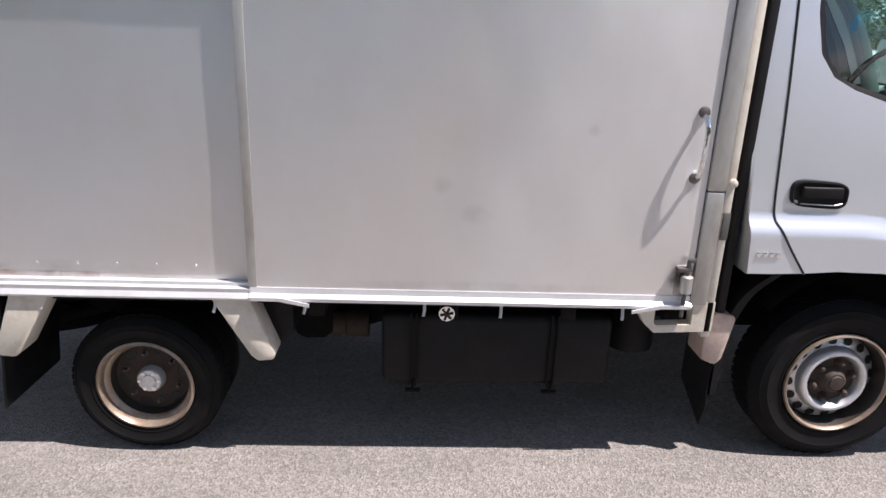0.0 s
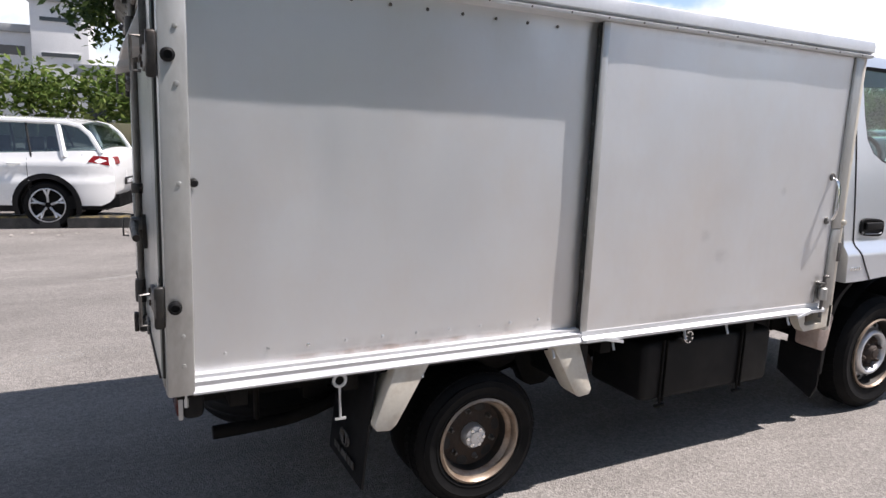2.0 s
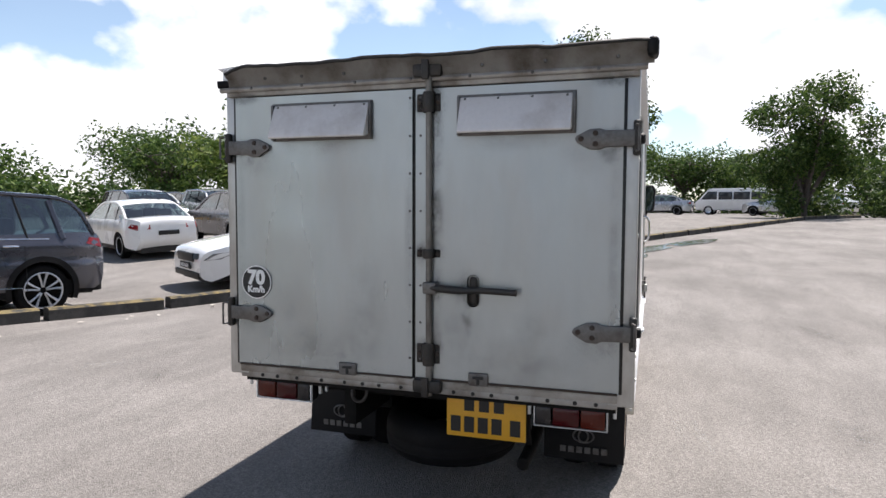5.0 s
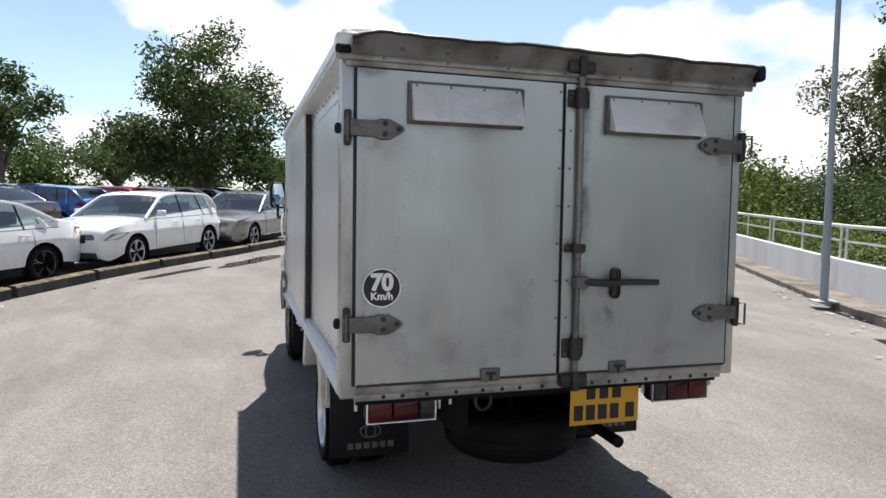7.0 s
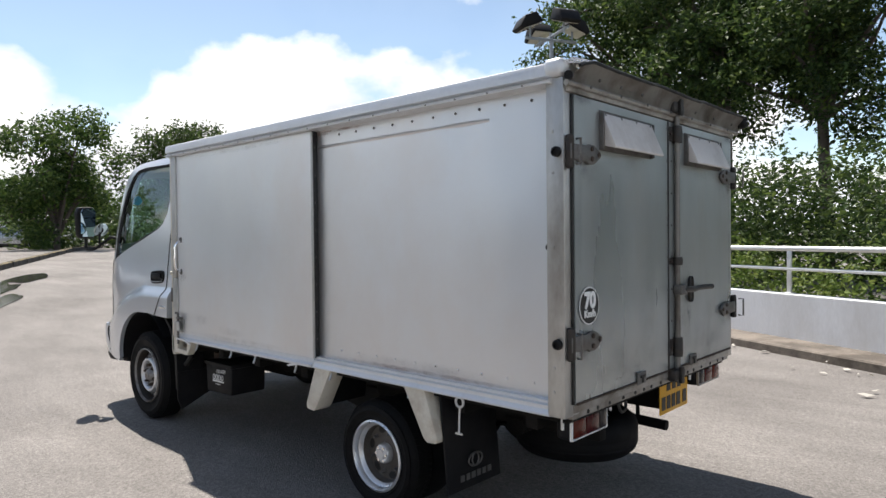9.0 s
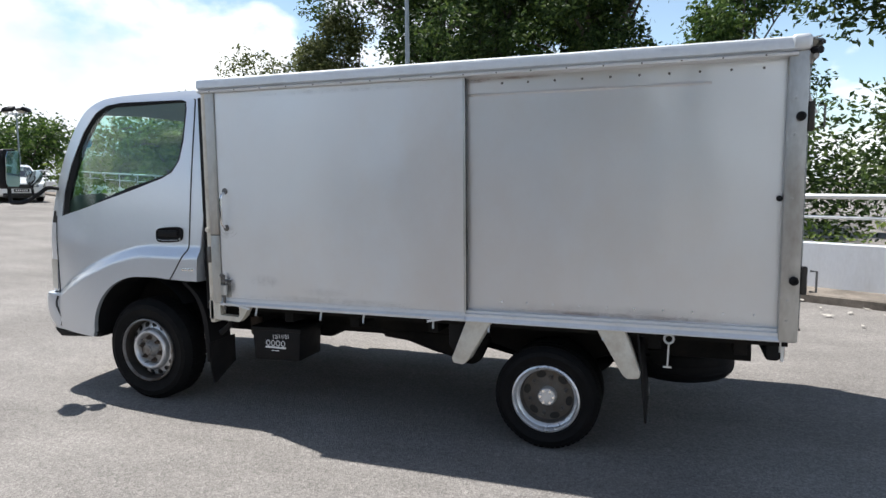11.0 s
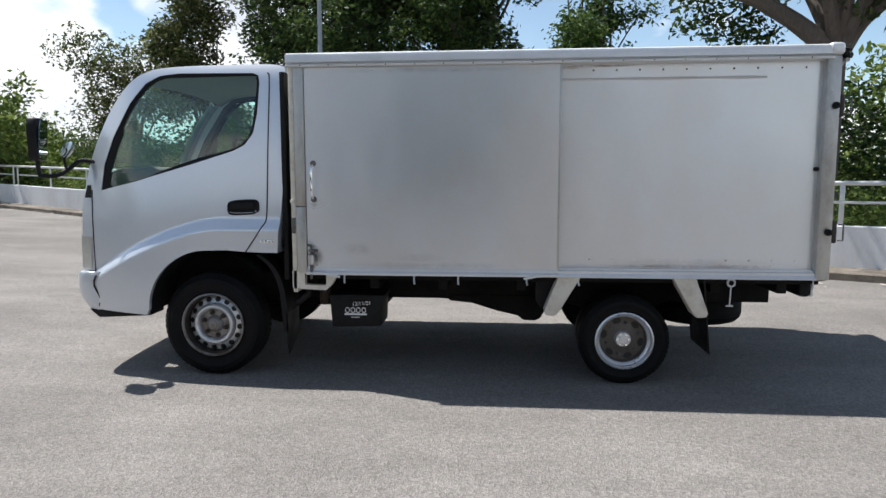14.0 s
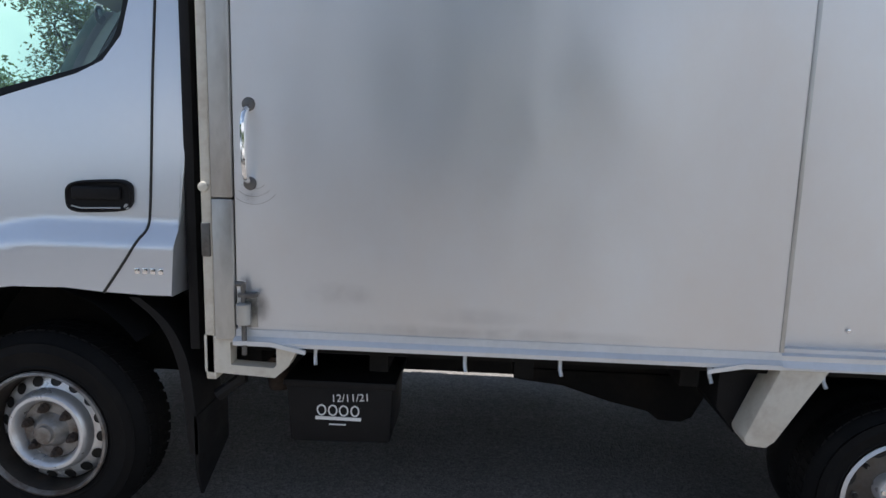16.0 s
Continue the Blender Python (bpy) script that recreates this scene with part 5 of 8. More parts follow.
def rear_doors():
    for sgn, y0, y1 in ((1, -0.003, 0.846), (-1, -0.845, -0.013)):
        bm = bmesh.new()
        ny, nz = 16, 24
        g = [[bm.verts.new((-1.18 - 0.004 * noise.noise(Vector((i * 0.33, j * 0.25, 20.0 + sgn))) * min(1, i / 2, j / 2, (ny - i) / 2, (nz - j) / 2), y0 + (y1 - y0) * i / ny, 0.716 + (1.92 - 0.716) * j / nz)) for j in range(nz + 1)] for i in range(ny + 1)]
        for i in range(ny):
            for j in range(nz):
                bm.faces.new((g[i][j], g[i + 1][j], g[i + 1][j + 1], g[i][j + 1]))
        rim = [e for e in bm.edges if e.is_boundary]
        ex = bmesh.ops.extrude_edge_only(bm, edges=rim)
        for v in [q for q in ex["geom"] if isinstance(q, bmesh.types.BMVert)]:
            v.co.x = -1.15
        door = part("rear_door", bm, M["door_alu"], truck, "grey weathered aluminium rear door")
        door.location.x = -0.012
        # dark seals down both edges and along the top
        for ya, yb in ((y0 - 0.003, y0 + 0.002), (y1 - 0.002, y1 + 0.003)):
            bm = bmesh.new()
            # outer strips reach past the door to put the gap's shade in black
            outer = 0 if abs(ya) < 0.1 else 0.009
            box(bm, -1.1755 if outer else -1.1825, -1.15, ya - outer * (ya < 0), yb + outer * (ya > 0), 0.716, 1.922, 0.001)
            part("door_seal", bm, M["ink"], door, "dark rubber seal blacking out the door gap")
        bm = bmesh.new()
        box(bm, -1.1865, -1.17, y0 + 0.004, y1 - 0.004, 0.712, 0.721, 0.002)
        part("foot_seal", bm, M["rust"], door, "rusty seal along the door's foot")
        # rivet lines
        ye = y0 + 0.012 if sgn > 0 else y1 - 0.025
        for k in range(8):
            bm = bmesh.new()
            lathe(bm, [(0.0055, 0), (0.0045, 0.0025), (0.0, 0.003)], (-1.183, ye, 0.8 + 0.155 * k), "x", 8, -1)
            part("rivet", bm, M["steel_dark"], door)
        # vent hood
        ya, yb = (0.19, 0.641) if sgn > 0 else (-0.655, -0.209)
        bm = bmesh.new()
        prism(bm, [(-1.18, 1.875), (-1.19, 1.875), (-1.25, 1.735), (-1.245, 1.728), (-1.18, 1.745)], "y", ya, yb, 0.003)
        frame_bm = bmesh.new()
        box(frame_bm, -1.1845, -1.18, ya - 0.014, yb + 0.014, 1.722, 1.886, 0.0015)
        hood = part("vent_hood", bm, M["hood_alu"], door, "folded aluminium vent hood")
        part("backing_frame", frame_bm, M["steel_dark"], hood, "dark backing frame")
        for yy in (ya - 0.012, yb):
            bm = bmesh.new()
            box(bm, -1.2, -1.18, yy, yy + 0.012, 1.725, 1.878, 0.002)
            part("side_flange", bm, M["steel_dark"], hood)
        for k in range(4):
            bm = bmesh.new()
            lathe(bm, [(0.007, 0), (0.005, 0.004), (0.0, 0.005)], (-1.191, ya + 0.02 + (yb - ya - 0.04) * k / 3, 1.866), "x", 8, -1)
            part("rivet", bm, M["steel_dark"], hood)
        # strap hinges
        out = 0.0 if sgn > 0 else 0.012
        for z in (0.955, 1.698):
            bm = bmesh.new()
            pts = [(sgn * (0.895 + out), z - 0.03), (sgn * 0.78, z - 0.032), (sgn * 0.76, z - 0.042), (sgn * 0.72, z - 0.04), (sgn * 0.672, z - 0.012), (sgn * 0.665, z), (sgn * 0.672, z + 0.012), (sgn * 0.72, z + 0.036), (sgn * 0.76, z + 0.038), (sgn * 0.78, z + 0.03), (sgn * (0.895 + out), z + 0.03)]
            prism(bm, pts, "x", -1.197, -1.183, 0.003)
            hg = part("strap_hinge", bm, M["steel_dark"], door, "dark steel strap hinge")
            bm = bmesh.new()
            box(bm, -1.198, -1.168, min(sgn * (0.868 + out), sgn * (0.896 + out)), max(sgn * (0.868 + out), sgn * (0.896 + out)), z - 0.066, z + 0.066, 0.009, 3)
            part("knuckle", bm, M["black_iron"], hg, "black rust-stained hinge knuckle")
            bm = bmesh.new()
            tube(bm, [(-1.21, sgn * (0.88 + out), z - 0.05), (-1.235, sgn * (0.89 + out), z - 0.05), (-1.235, sgn * (0.89 + out), z + 0.045), (-1.21, sgn * (0.88 + out), z + 0.045)], 0.005, 8)
            part("hinge_pin", bm, M["steel_dark"], hg)
            bm = bmesh.new()
            lathe(bm, [(0.021, 0), (0.02, 0.014), (0.012, 0.018), (0.012, 0.01), (0.0, 0.01)], (-1.14, sgn * (W + 0.016), z), "y", 18, sgn)
            part("rubber_stop", bm, M["black_plastic"], hg, "round black rubber stop")
            for yy, zz in ((0.742, 0.02), (0.742, -0.02), (0.688, 0.0)):
                bm = bmesh.new()
                lathe(bm, [(0.011, 0), (0.009, 0.006), (0.0, 0.007)], (-1.197, sgn * yy, z + zz), "x", 8, -1)
                part("bolt", bm, M["rust"], hg)
        # latch at the foot
        yl = 0.296 if sgn > 0 else -0.29
        bm = bmesh.new()
        box(bm, -1.192, -1.18, yl - 0.042, yl + 0.042, 0.705, 0.76, 0.006)
        la = part("door_latch", bm, M["steel_dark"], door, "small steel door latch")
        bm = bmesh.new()
        box(bm, -1.198, -1.19, yl - 0.022, yl + 0.022, 0.735, 0.746, 0.002)
        box(bm, -1.198, -1.19, yl - 0.006, yl + 0.006, 0.712, 0.735, 0.002)
        part("catch", bm, M["ink"], la)
    # locking rod with its guides, lever
    bm = bmesh.new()
    tube(bm, [(-1.207, -0.08, 0.65), (-1.207, -0.078, 2.03)], 0.0135, 12)
    rod = part("lock_rod", bm, M["worn_rod"], truck, "worn steel locking rod of the rear doors")
    for z, h in ((0.825, 0.085), (1.245, 0.035), (1.862, 0.075)):
        bm = bmesh.new()
        box(bm, -1.195, -1.182, -0.125, -0.02, z - h / 2, z + h / 2, 0.006)
        lathe(bm, [(0.024, -h * 0.55), (0.026, -h * 0.3), (0.026, h * 0.3), (0.024, h * 0.55)], (-1.207, -0.078, z), "z", 16)
        part("rod_guide", bm, M["black_iron"], rod, "dark steel rod guide")
        for yy in (-0.112, -0.032):
            bm = bmesh.new()
            lathe(bm, [(0.009, 0), (0.008, 0.006), (0.0, 0.007)], (-1.195, yy, z), "x", 8, -1)
            part("bolt", bm, M["rust"], rod)
    for z in (0.69, 1.99):
        bm = bmesh.new()
        box(bm, -1.225, -1.18, -0.135, -0.01, z - 0.028, z + 0.028, 0.012, 2)
        part("keeper", bm, M["black_iron"], rod, "rusty rod keeper")
        bm = bmesh.new()
        box(bm, -1.24, -1.222, -0.085, -0.055, z - 0.04, z + 0.04, 0.004)
        part("cam", bm, M["black_iron"], rod)
    bm = bmesh.new()
    tube(bm, smooth_line([(-1.215, -0.075, 1.108), (-1.23, -0.12, 1.106), (-1.232, -0.22, 1.1), (-1.235, -0.3, 1.104), (-1.235, -0.452, 1.1)], 4), [0.016] * 9 + [0.013] * 8, 10)
    lev = part("lock_lever", bm, M["black_iron"], rod, "dark steel lock lever")
    bm = bmesh.new()
    box(bm, -1.2, -1.182, -0.29, -0.242, 1.03, 1.162, 0.022, 3)
    part("lever_plate", bm, M["black_iron"], lev)
    bm = bmesh.new()
    box(bm, -1.24, -1.19, -0.12, -0.06, 1.08, 1.13, 0.008)
    part("clevis", bm, M["steel_dark"], lev)
    # 70 km/h disc
    bm = bmesh.new()
    lathe(bm, [(0.076, 0), (0.076, 0.0015), (0.0, 0.0015)], (-1.1835, 0.747, 1.095), "x", 40, -1)
    disc = part("speed_disc", bm, M["white_ink"], truck, "round black and white speed limit sticker")
    disc.location.x = -0.012
    bm = bmesh.new()
    lathe(bm, [(0.0705, 0), (0.0705, 0.0012), (0.0, 0.0012)], (-1.1852, 0.747, 1.095), "x", 40, -1)
    part("black_field", bm, M["ink"], disc)
    face = Matrix(((0, 0, -1, 0), (-1, 0, 0, 0), (0, 1, 0, 0), (0, 0, 0, 1)))
    text_mesh("speed_figure", "70", 0.088, M["white_ink"], disc, Matrix.Translation((-1.1875, 0.747, 1.114)) @ face, 0.004)
    text_mesh("unit", "Km/h", 0.04, M["white_ink"], disc, Matrix.Translation((-1.1875, 0.747, 1.062)) @ face, 0.0015)
    # header above the doors and the flap of the roof sheet
    bm = bmesh.new()
    box(bm, -1.194, -1.13, -0.9, 0.89, 1.926, 1.985, 0.005)
    tube(bm, [(-1.2, -0.928, 1.958), (-1.2, 0.915, 1.956)], 0.012, 8)
    head = part("door_header", bm, M["alu_grimy"], truck, "grimy aluminium header above the rear doors")
    for k in range(7):
        bm = bmesh.new()
        lathe(bm, [(0.007, 0), (0.005, 0.004), (0.0, 0.005)], (-1.212, -0.75 + 0.25 * k, 1.958), "x", 8, -1)
        part("rivet", bm, M["steel_dark"], head)
    wave = lambda y: 0.004 * math.sin(y * 9) + 0.012 * noise.noise(Vector((y * 4.2, 3, 0))) + 0.006 * noise.noise(Vector((y * 13, 8, 0)))
    bm = bmesh.new()
    rows = []
    for k in range(61):
        y = -0.95 + 1.82 * k / 60
        w = wave(y)
        fall = 0.035 * max(0.0, (y - 0.74) / 0.13) ** 2
        rows.append([bm.verts.new(p) for p in ((-1.203, y, 1.968), (-1.21, y, 1.998), (-1.236 + w, y, 2.032 + w - fall), (-1.246 + w, y, 2.044 + w - fall), (-1.232 + w, y, 2.053 + w - fall), (-1.12, y, 2.062 - fall * 0.5))])
    for a, b in zip(rows, rows[1:]):
        for k in range(5):
            bm.faces.new((a[k], a[k + 1], b[k + 1], b[k]))
    bmesh.ops.solidify(bm, geom=bm.faces[:], thickness=0.004)
    flap = part("roof_flap", bm, M["alu_grimy"], truck, "wavy bent edge of the roof sheet")
    for y in (-0.82, -0.55, -0.3, 0.3, 0.5, 0.68):
        bm = bmesh.new()
        lathe(bm, [(0.008, -0.004), (0.008, 0.003), (0.005, 0.006), (0.0, 0.006)], (-1.21, y, 1.998), "x", 8, -1)
        part("rivet", bm, M["steel_dark"], flap)
    bm = bmesh.new()
    tube(bm, [(-1.243 + wave(y), y, 2.046 + wave(y) - 0.035 * max(0.0, (y - 0.74) / 0.13) ** 2) for y in [-0.95 + 1.82 * k / 60 for k in range(61)]], 0.0075, 6)
    part("flap_edging", bm, M["ink"], truck, "black rubber edging on the roof sheet")
    for y in (-0.945, 0.91):
        bm = bmesh.new()
        if y < 0:
            box(bm, -1.258, -1.15, y - 0.02, y + 0.022, 1.985, 2.058, 0.02, 3)
        else:
            tube(bm, [(-1.19, y - 0.03, 1.985), (-1.215, y + 0.012, 1.98)], 0.017, 10)
        part("edge_plug", bm, M["black_plastic"], truck, "black rubber end plug")
    # curled bare corner of the roof sheet
    bm = bmesh.new()
    rows = [[bm.verts.new((-1.12 - 0.11 * u, 0.78 + 0.13 * v, 2.056 - 0.03 * v + 0.02 * u * v)) for u in (0, 0.5, 1.0)] for v in (0, 0.35, 0.7, 1.0)]
    for a, b in zip(rows, rows[1:]):
        for k in range(2):
            bm.faces.new((a[k], a[k + 1], b[k + 1], b[k]))
    bmesh.ops.solidify(bm, geom=bm.faces[:], thickness=0.003)
    part("curled_corner", bm, M["alu_bright"], truck, "bare curled corner of the roof sheet")
    # sill
    bm = bmesh.new()
    box(bm, -1.185, -1.12, -0.84, 0.845, 0.678, 0.712, 0.004)
    box(bm, -1.179, -1.12, -0.84, 0.845, 0.652, 0.678, 0.003)
    sill = part("rear_sill", bm, M["alu_grimy"], truck, "scratched aluminium rear sill with bolt holes")
    for k in range(16):
        bm = bmesh.new()
        lathe(bm, [(0.009, 0), (0.008, 0.003), (0.0, 0.003)], (-1.18, -0.76 + 0.1 * k + 0.02 * math.sin(k * 5), 0.666), "x", 8, -1)
        part("bolt_hole", bm, M["ink"], sill)
    # tail lamps
    for sgn in (1, -1):
        y0, y1 = (0.512, 0.784) if sgn > 0 else (-0.798, -0.516)
        bm = bmesh.new()
        box(bm, -1.13, -1.06, y0 - 0.008, y1 + 0.008, 0.542, 0.643, 0.022, 3)
        lamp = part("tail_lamp", bm, M["black_plastic"], truck, "tail lamp in a black housing with a pale rim")
        bm = bmesh.new()
        for a0, a1, c0, c1 in ((y0 - 0.006, y1 + 0.006, 0.634, 0.639), (y0 - 0.006, y1 + 0.006, 0.546, 0.551), (y0 - 0.007, y0 - 0.001, 0.548, 0.637), (y1 + 0.001, y1 + 0.007, 0.548, 0.637)):
            box(bm, -1.142, -1.128, a0, a1, c0, c1, 0.001)
        part("rim", bm, M["white_ink"] if sgn > 0 else M["grey_frame"], lamp, "pale lamp rim")
        segs = [("amber_lens", 0.0, 0.36), ("red_lens", 0.36, 0.76), ("clear_lens", 0.76, 1.0)]
        for key, a, b in segs:
            ya = y1 - (y1 - y0) * b if sgn > 0 else y0 + (y1 - y0) * a
            yb = y1 - (y1 - y0) * a if sgn > 0 else y0 + (y1 - y0) * b
            bm = bmesh.new()
            box(bm, -1.148, -1.12, ya + 0.001, yb - 0.001, 0.552, 0.633, 0.012)
            part("lens", bm, M[key] if key != "clear_lens" else M["smoke_lens"], lamp, {"amber_lens": "amber lens", "red_lens": "red lens", "clear_lens": "smoky clear lens"}[key])
        bm = bmesh.new()
        tube(bm, [(-1.1, (y0 if sgn > 0 else y1) + sgn * -0.03, 0.66), (-1.1, (y0 if sgn > 0 else y1) + sgn * -0.03, 0.58)], 0.008, 6)
        part("bracket", bm, M["galv"], lamp)
    # number plate with plain bars
    bm = bmesh.new()
    box(bm, -1.094, -1.09, -0.47, -0.125, 0.452, 0.64, 0.001)
    plate = part("number_plate", bm, M["plate_yellow"], truck, "yellow two-line number plate with plain black bars")
    for z, ys in ((0.6, (-0.225, -0.29, -0.355)), (0.507, (-0.165, -0.225, -0.285, -0.345, -0.425))):
        for y in ys:
            bm = bmesh.new()
            box(bm, -1.0965, -1.0945, y - 0.022, y + 0.022, z - 0.034, z + 0.034)
            part("bar", bm, M["ink"], plate, "", 0)
    bm = bmesh.new()
    box(bm, -1.09, -1.06, -0.42, -0.17, 0.5, 0.66)
    part("plate_bracket", bm, M["black_plastic"], plate)
    bm = bmesh.new()
    tube(bm, smooth_line([(-1.08, 0.25, 0.655), (-1.1, 0.255, 0.585), (-1.1, 0.29, 0.56), (-1.1, 0.32, 0.585), (-1.08, 0.315, 0.655)], 5), 0.008, 6)
    part("hook", bm, M["black_iron"], truck, "bent black steel hook under the sill")
    for y in (0.44, 0.83, -0.83):
        bm = bmesh.new()
        tube(bm, [(-1.12, y, 0.66), (-1.12, y, 0.6)], 0.007, 6)
        part("rope_peg", bm, M["galv"], truck, "galvanised peg under the sill")


def underbody():
    for sgn in (1, -1):
        bm = bmesh.new()
        box(bm, -1.04, 3.3, min(sgn * 0.33, sgn * 0.39), max(sgn * 0.33, sgn * 0.39), 0.43, 0.6, 0.006)
        part("chassis_rail", bm, M["chassis"], truck, "black steel chassis rail")
        # leaf springs
        bm = bmesh.new()
        for k in range(3):
            pts = [(-0.58 + 0.1 * k, sgn * 0.36, 0.42 - 0.016 * k), (0.0, sgn * 0.36, 0.34 - 0.016 * k), (0.58 - 0.1 * k, sgn * 0.36, 0.42 - 0.016 * k)]
            line = smooth_line(pts, 8)
            rows = [[bm.verts.new((p.x, p.y + dy, p.z + dz)) for dy, dz in ((-0.035, 0), (0.035, 0), (0.035, 0.012), (-0.035, 0.012))] for p in line]
            for a, b in zip(rows, rows[1:]):
                for q in range(4):
                    bm.faces.new((a[q], a[(q + 1) % 4], b[(q + 1) % 4], b[q]))
        part("leaf_spring", bm, M["chassis"], truck)
        bm = bmesh.new()
        prism(bm, [(0.42, 0.46), (1.16, 0.46), (1.14, 0.415), (0.98, 0.4), (0.8, 0.345), (0.66, 0.315), (0.62, 0.283), (0.54, 0.28), (0.5, 0.3)], "y", sgn * 0.32, sgn * 0.4, 0.006)
        part("spring_hanger", bm, M["chassis"], truck, "black leaf spring hanger under the chassis rail")
        bm = bmesh.new()
        prism(bm, [(-0.62, 0.46), (-0.5, 0.46), (-0.53, 0.39), (-0.57, 0.37), (-0.62, 0.39)], "y", sgn * 0.32, sgn * 0.4, 0.006)
        part("spring_shackle", bm, M["chassis"], truck)
        # mudguard stays, cream
        for pts in ([(0.41, 0.668), (0.275, 0.668), (0.385, 0.43), (0.41, 0.41), (0.47, 0.415), (0.485, 0.44)][::1], [(-0.27, 0.668), (-0.41, 0.668), (-0.49, 0.45), (-0.48, 0.425), (-0.425, 0.42), (-0.4, 0.44)]):
            front = pts[0][0] > 0
            if front:
                pts = [(0.285, 0.668), (0.425, 0.668), (0.51, 0.45), (0.5, 0.425), (0.445, 0.42), (0.42, 0.44)]
            bm = bmesh.new()
            prism(bm, pts, "y", sgn * 0.78, sgn * (W + 0.002), 0.008)
            st = part("mudguard_stay", bm, M["beige_paint"], truck, "cream painted mudguard stay")
        # black inner guards over the rear wheel
        bm = bmesh.new()
        prism(bm, [(0.42, 0.66), (0.56, 0.66), (0.56, 0.5), (0.5, 0.42), (0.46, 0.43)], "y", sgn * 0.5, sgn * 0.79, 0.004)
        part("guard_plate", bm, M["black_plastic"], truck)
        # rear mud flap
        bm = bmesh.new()
        prism(bm, [(-0.475, 0.66), (-0.465, 0.66), (-0.512, 0.185), (-0.522, 0.185)], "y", sgn * 0.46, sgn * 0.85, 0.001)
        flap = part("mud_flap", bm, M["black_plastic"], truck, "black rubber mud flap with grey emblem")
        bm = bmesh.new()
        yc = sgn * 0.655
        for rx, rz in ((0.05, 0.032), (0.024, 0.03)):
            tube(bm, [(-0.522, yc + rx * math.cos(a), 0.31 + rz * math.sin(a)) for a in [2 * math.pi * k / 24 for k in range(25)]], 0.0045, 6, False)
        part("emblem", bm, M["steel_dark"], flap, "plain grey oval emblem")
        for k in range(6):
            bm = bmesh.new()
            box(bm, -0.5265, -0.5225, yc - 0.115 + 0.04 * k, yc - 0.087 + 0.04 * k, 0.225, 0.255)
            part("bar", bm, M["steel_dark"], flap, "", 0)
        # tie-down hook behind the wheel
        bm = bmesh.new()
        hx = -0.62
        tube(bm, [(hx + 0.022 * math.cos(a), sgn * (W - 0.01), 0.64 + 0.022 * math.sin(a)) for a in [2 * math.pi * k / 16 for k in range(17)]], 0.006, 6, False)
        tube(bm, [(hx, sgn * (W - 0.01), 0.618), (hx + 0.005, sgn * (W - 0.01), 0.5)], 0.0045, 6)
        box(bm, hx - 0.015, hx + 0.025, sgn * (W - 0.01) - 0.004, sgn * (W - 0.01) + 0.004, 0.494, 0.502)
        part("tie_hook", bm, M["galv"], truck, "galvanised tie-down hook")
        # front mudguard strip and flap
        bm = bmesh.new()
        line = smooth_line([(2.38, 0.78), (2.29, 0.7), (2.235, 0.58), (2.215, 0.42), (2.205, 0.27)], 6)
        rows = [[bm.verts.new((p.x + dx, sgn * y, p.y)) for y, dx in ((0.83, 0.0), (0.83, -0.035), (0.62, -0.035), (0.62, 0.0))] for p in line]
        for a, b in zip(rows, rows[1:]):
            for q in range(4):
                bm.faces.new((a[q], a[(q + 1) % 4], b[(q + 1) % 4], b[q]))
        bm.faces.new(rows[0]), bm.faces.new(rows[-1][::-1])
        g = part("front_mudguard", bm, M["black_plastic"], truck, "black plastic front mudguard")
        bm = bmesh.new()
        prism(bm, [(sgn * 0.83, 0.4), (sgn * 0.58, 0.4), (sgn * 0.58, 0.22), (sgn * 0.8, 0.12), (sgn * 0.83, 0.2)], "x", 2.175, 2.185)
        part("flap", bm, M["black_plastic"], g)
        # cross beams under the cargo floor
    for x in (-0.95, -0.55, 0.65, 1.15, 1.6, 2.0):
        bm = bmesh.new()
        box(bm, x - 0.03, x + 0.03, -0.8, 0.8, 0.565, 0.64, 0.004)
        part("cross_beam", bm, M["chassis"], truck)
    bm = bmesh.new()
    tube(bm, [(0, -0.62, 0.279), (0, -0.14, 0.279), (0, -0.08, 0.279), (0, 0.08, 0.279), (0, 0.14, 0.279), (0, 0.62, 0.279)], [0.05, 0.05, 0.12, 0.12, 0.05, 0.05], 16)
    part("rear_axle", bm, M["chassis"], truck)
    bm = bmesh.new()
    tube(bm, [(2.685, -0.62, 0.335), (2.685, 0.62, 0.335)], 0.045, 12)
    part("front_axle", bm, M["chassis"], truck)
    bm = bmesh.new()
    tube(bm, [(0.1, 0, 0.33), (1.6, 0, 0.42)], 0.04, 12)
    box(bm, 1.6, 2.9, -0.24, 0.24, 0.33, 0.62, 0.06, 3)
    part("gearbox", bm, M["chassis"], truck, "dark oily gearbox and engine block")
    bm = bmesh.new()
    tube(bm, smooth_line([(2.0, -0.28, 0.4), (1.2, -0.3, 0.42), (0.5, -0.28, 0.42), (0.15, -0.3, 0.45), (-0.3, -0.42, 0.43), (-0.6, -0.44, 0.35), (-0.74, -0.44, 0.325), (-0.99, -0.44, 0.317)], 5), 0.028, 12)
    tube(bm, [(-0.82, -0.44, 0.34), (-0.82, -0.43, 0.46), (-0.84, -0.4, 0.6)], 0.012, 8)
    part("exhaust_pipe", bm, M["chassis"], truck, "dark exhaust pipe")
    bm = bmesh.new()
    tube(bm, [(0.45, -0.28, 0.42), (0.5, -0.28, 0.42), (0.95, -0.28, 0.42), (1.0, -0.28, 0.42)], [0.03, 0.09, 0.09, 0.03], 16)
    part("silencer", bm, M["rust"], truck, "rusty exhaust silencer")
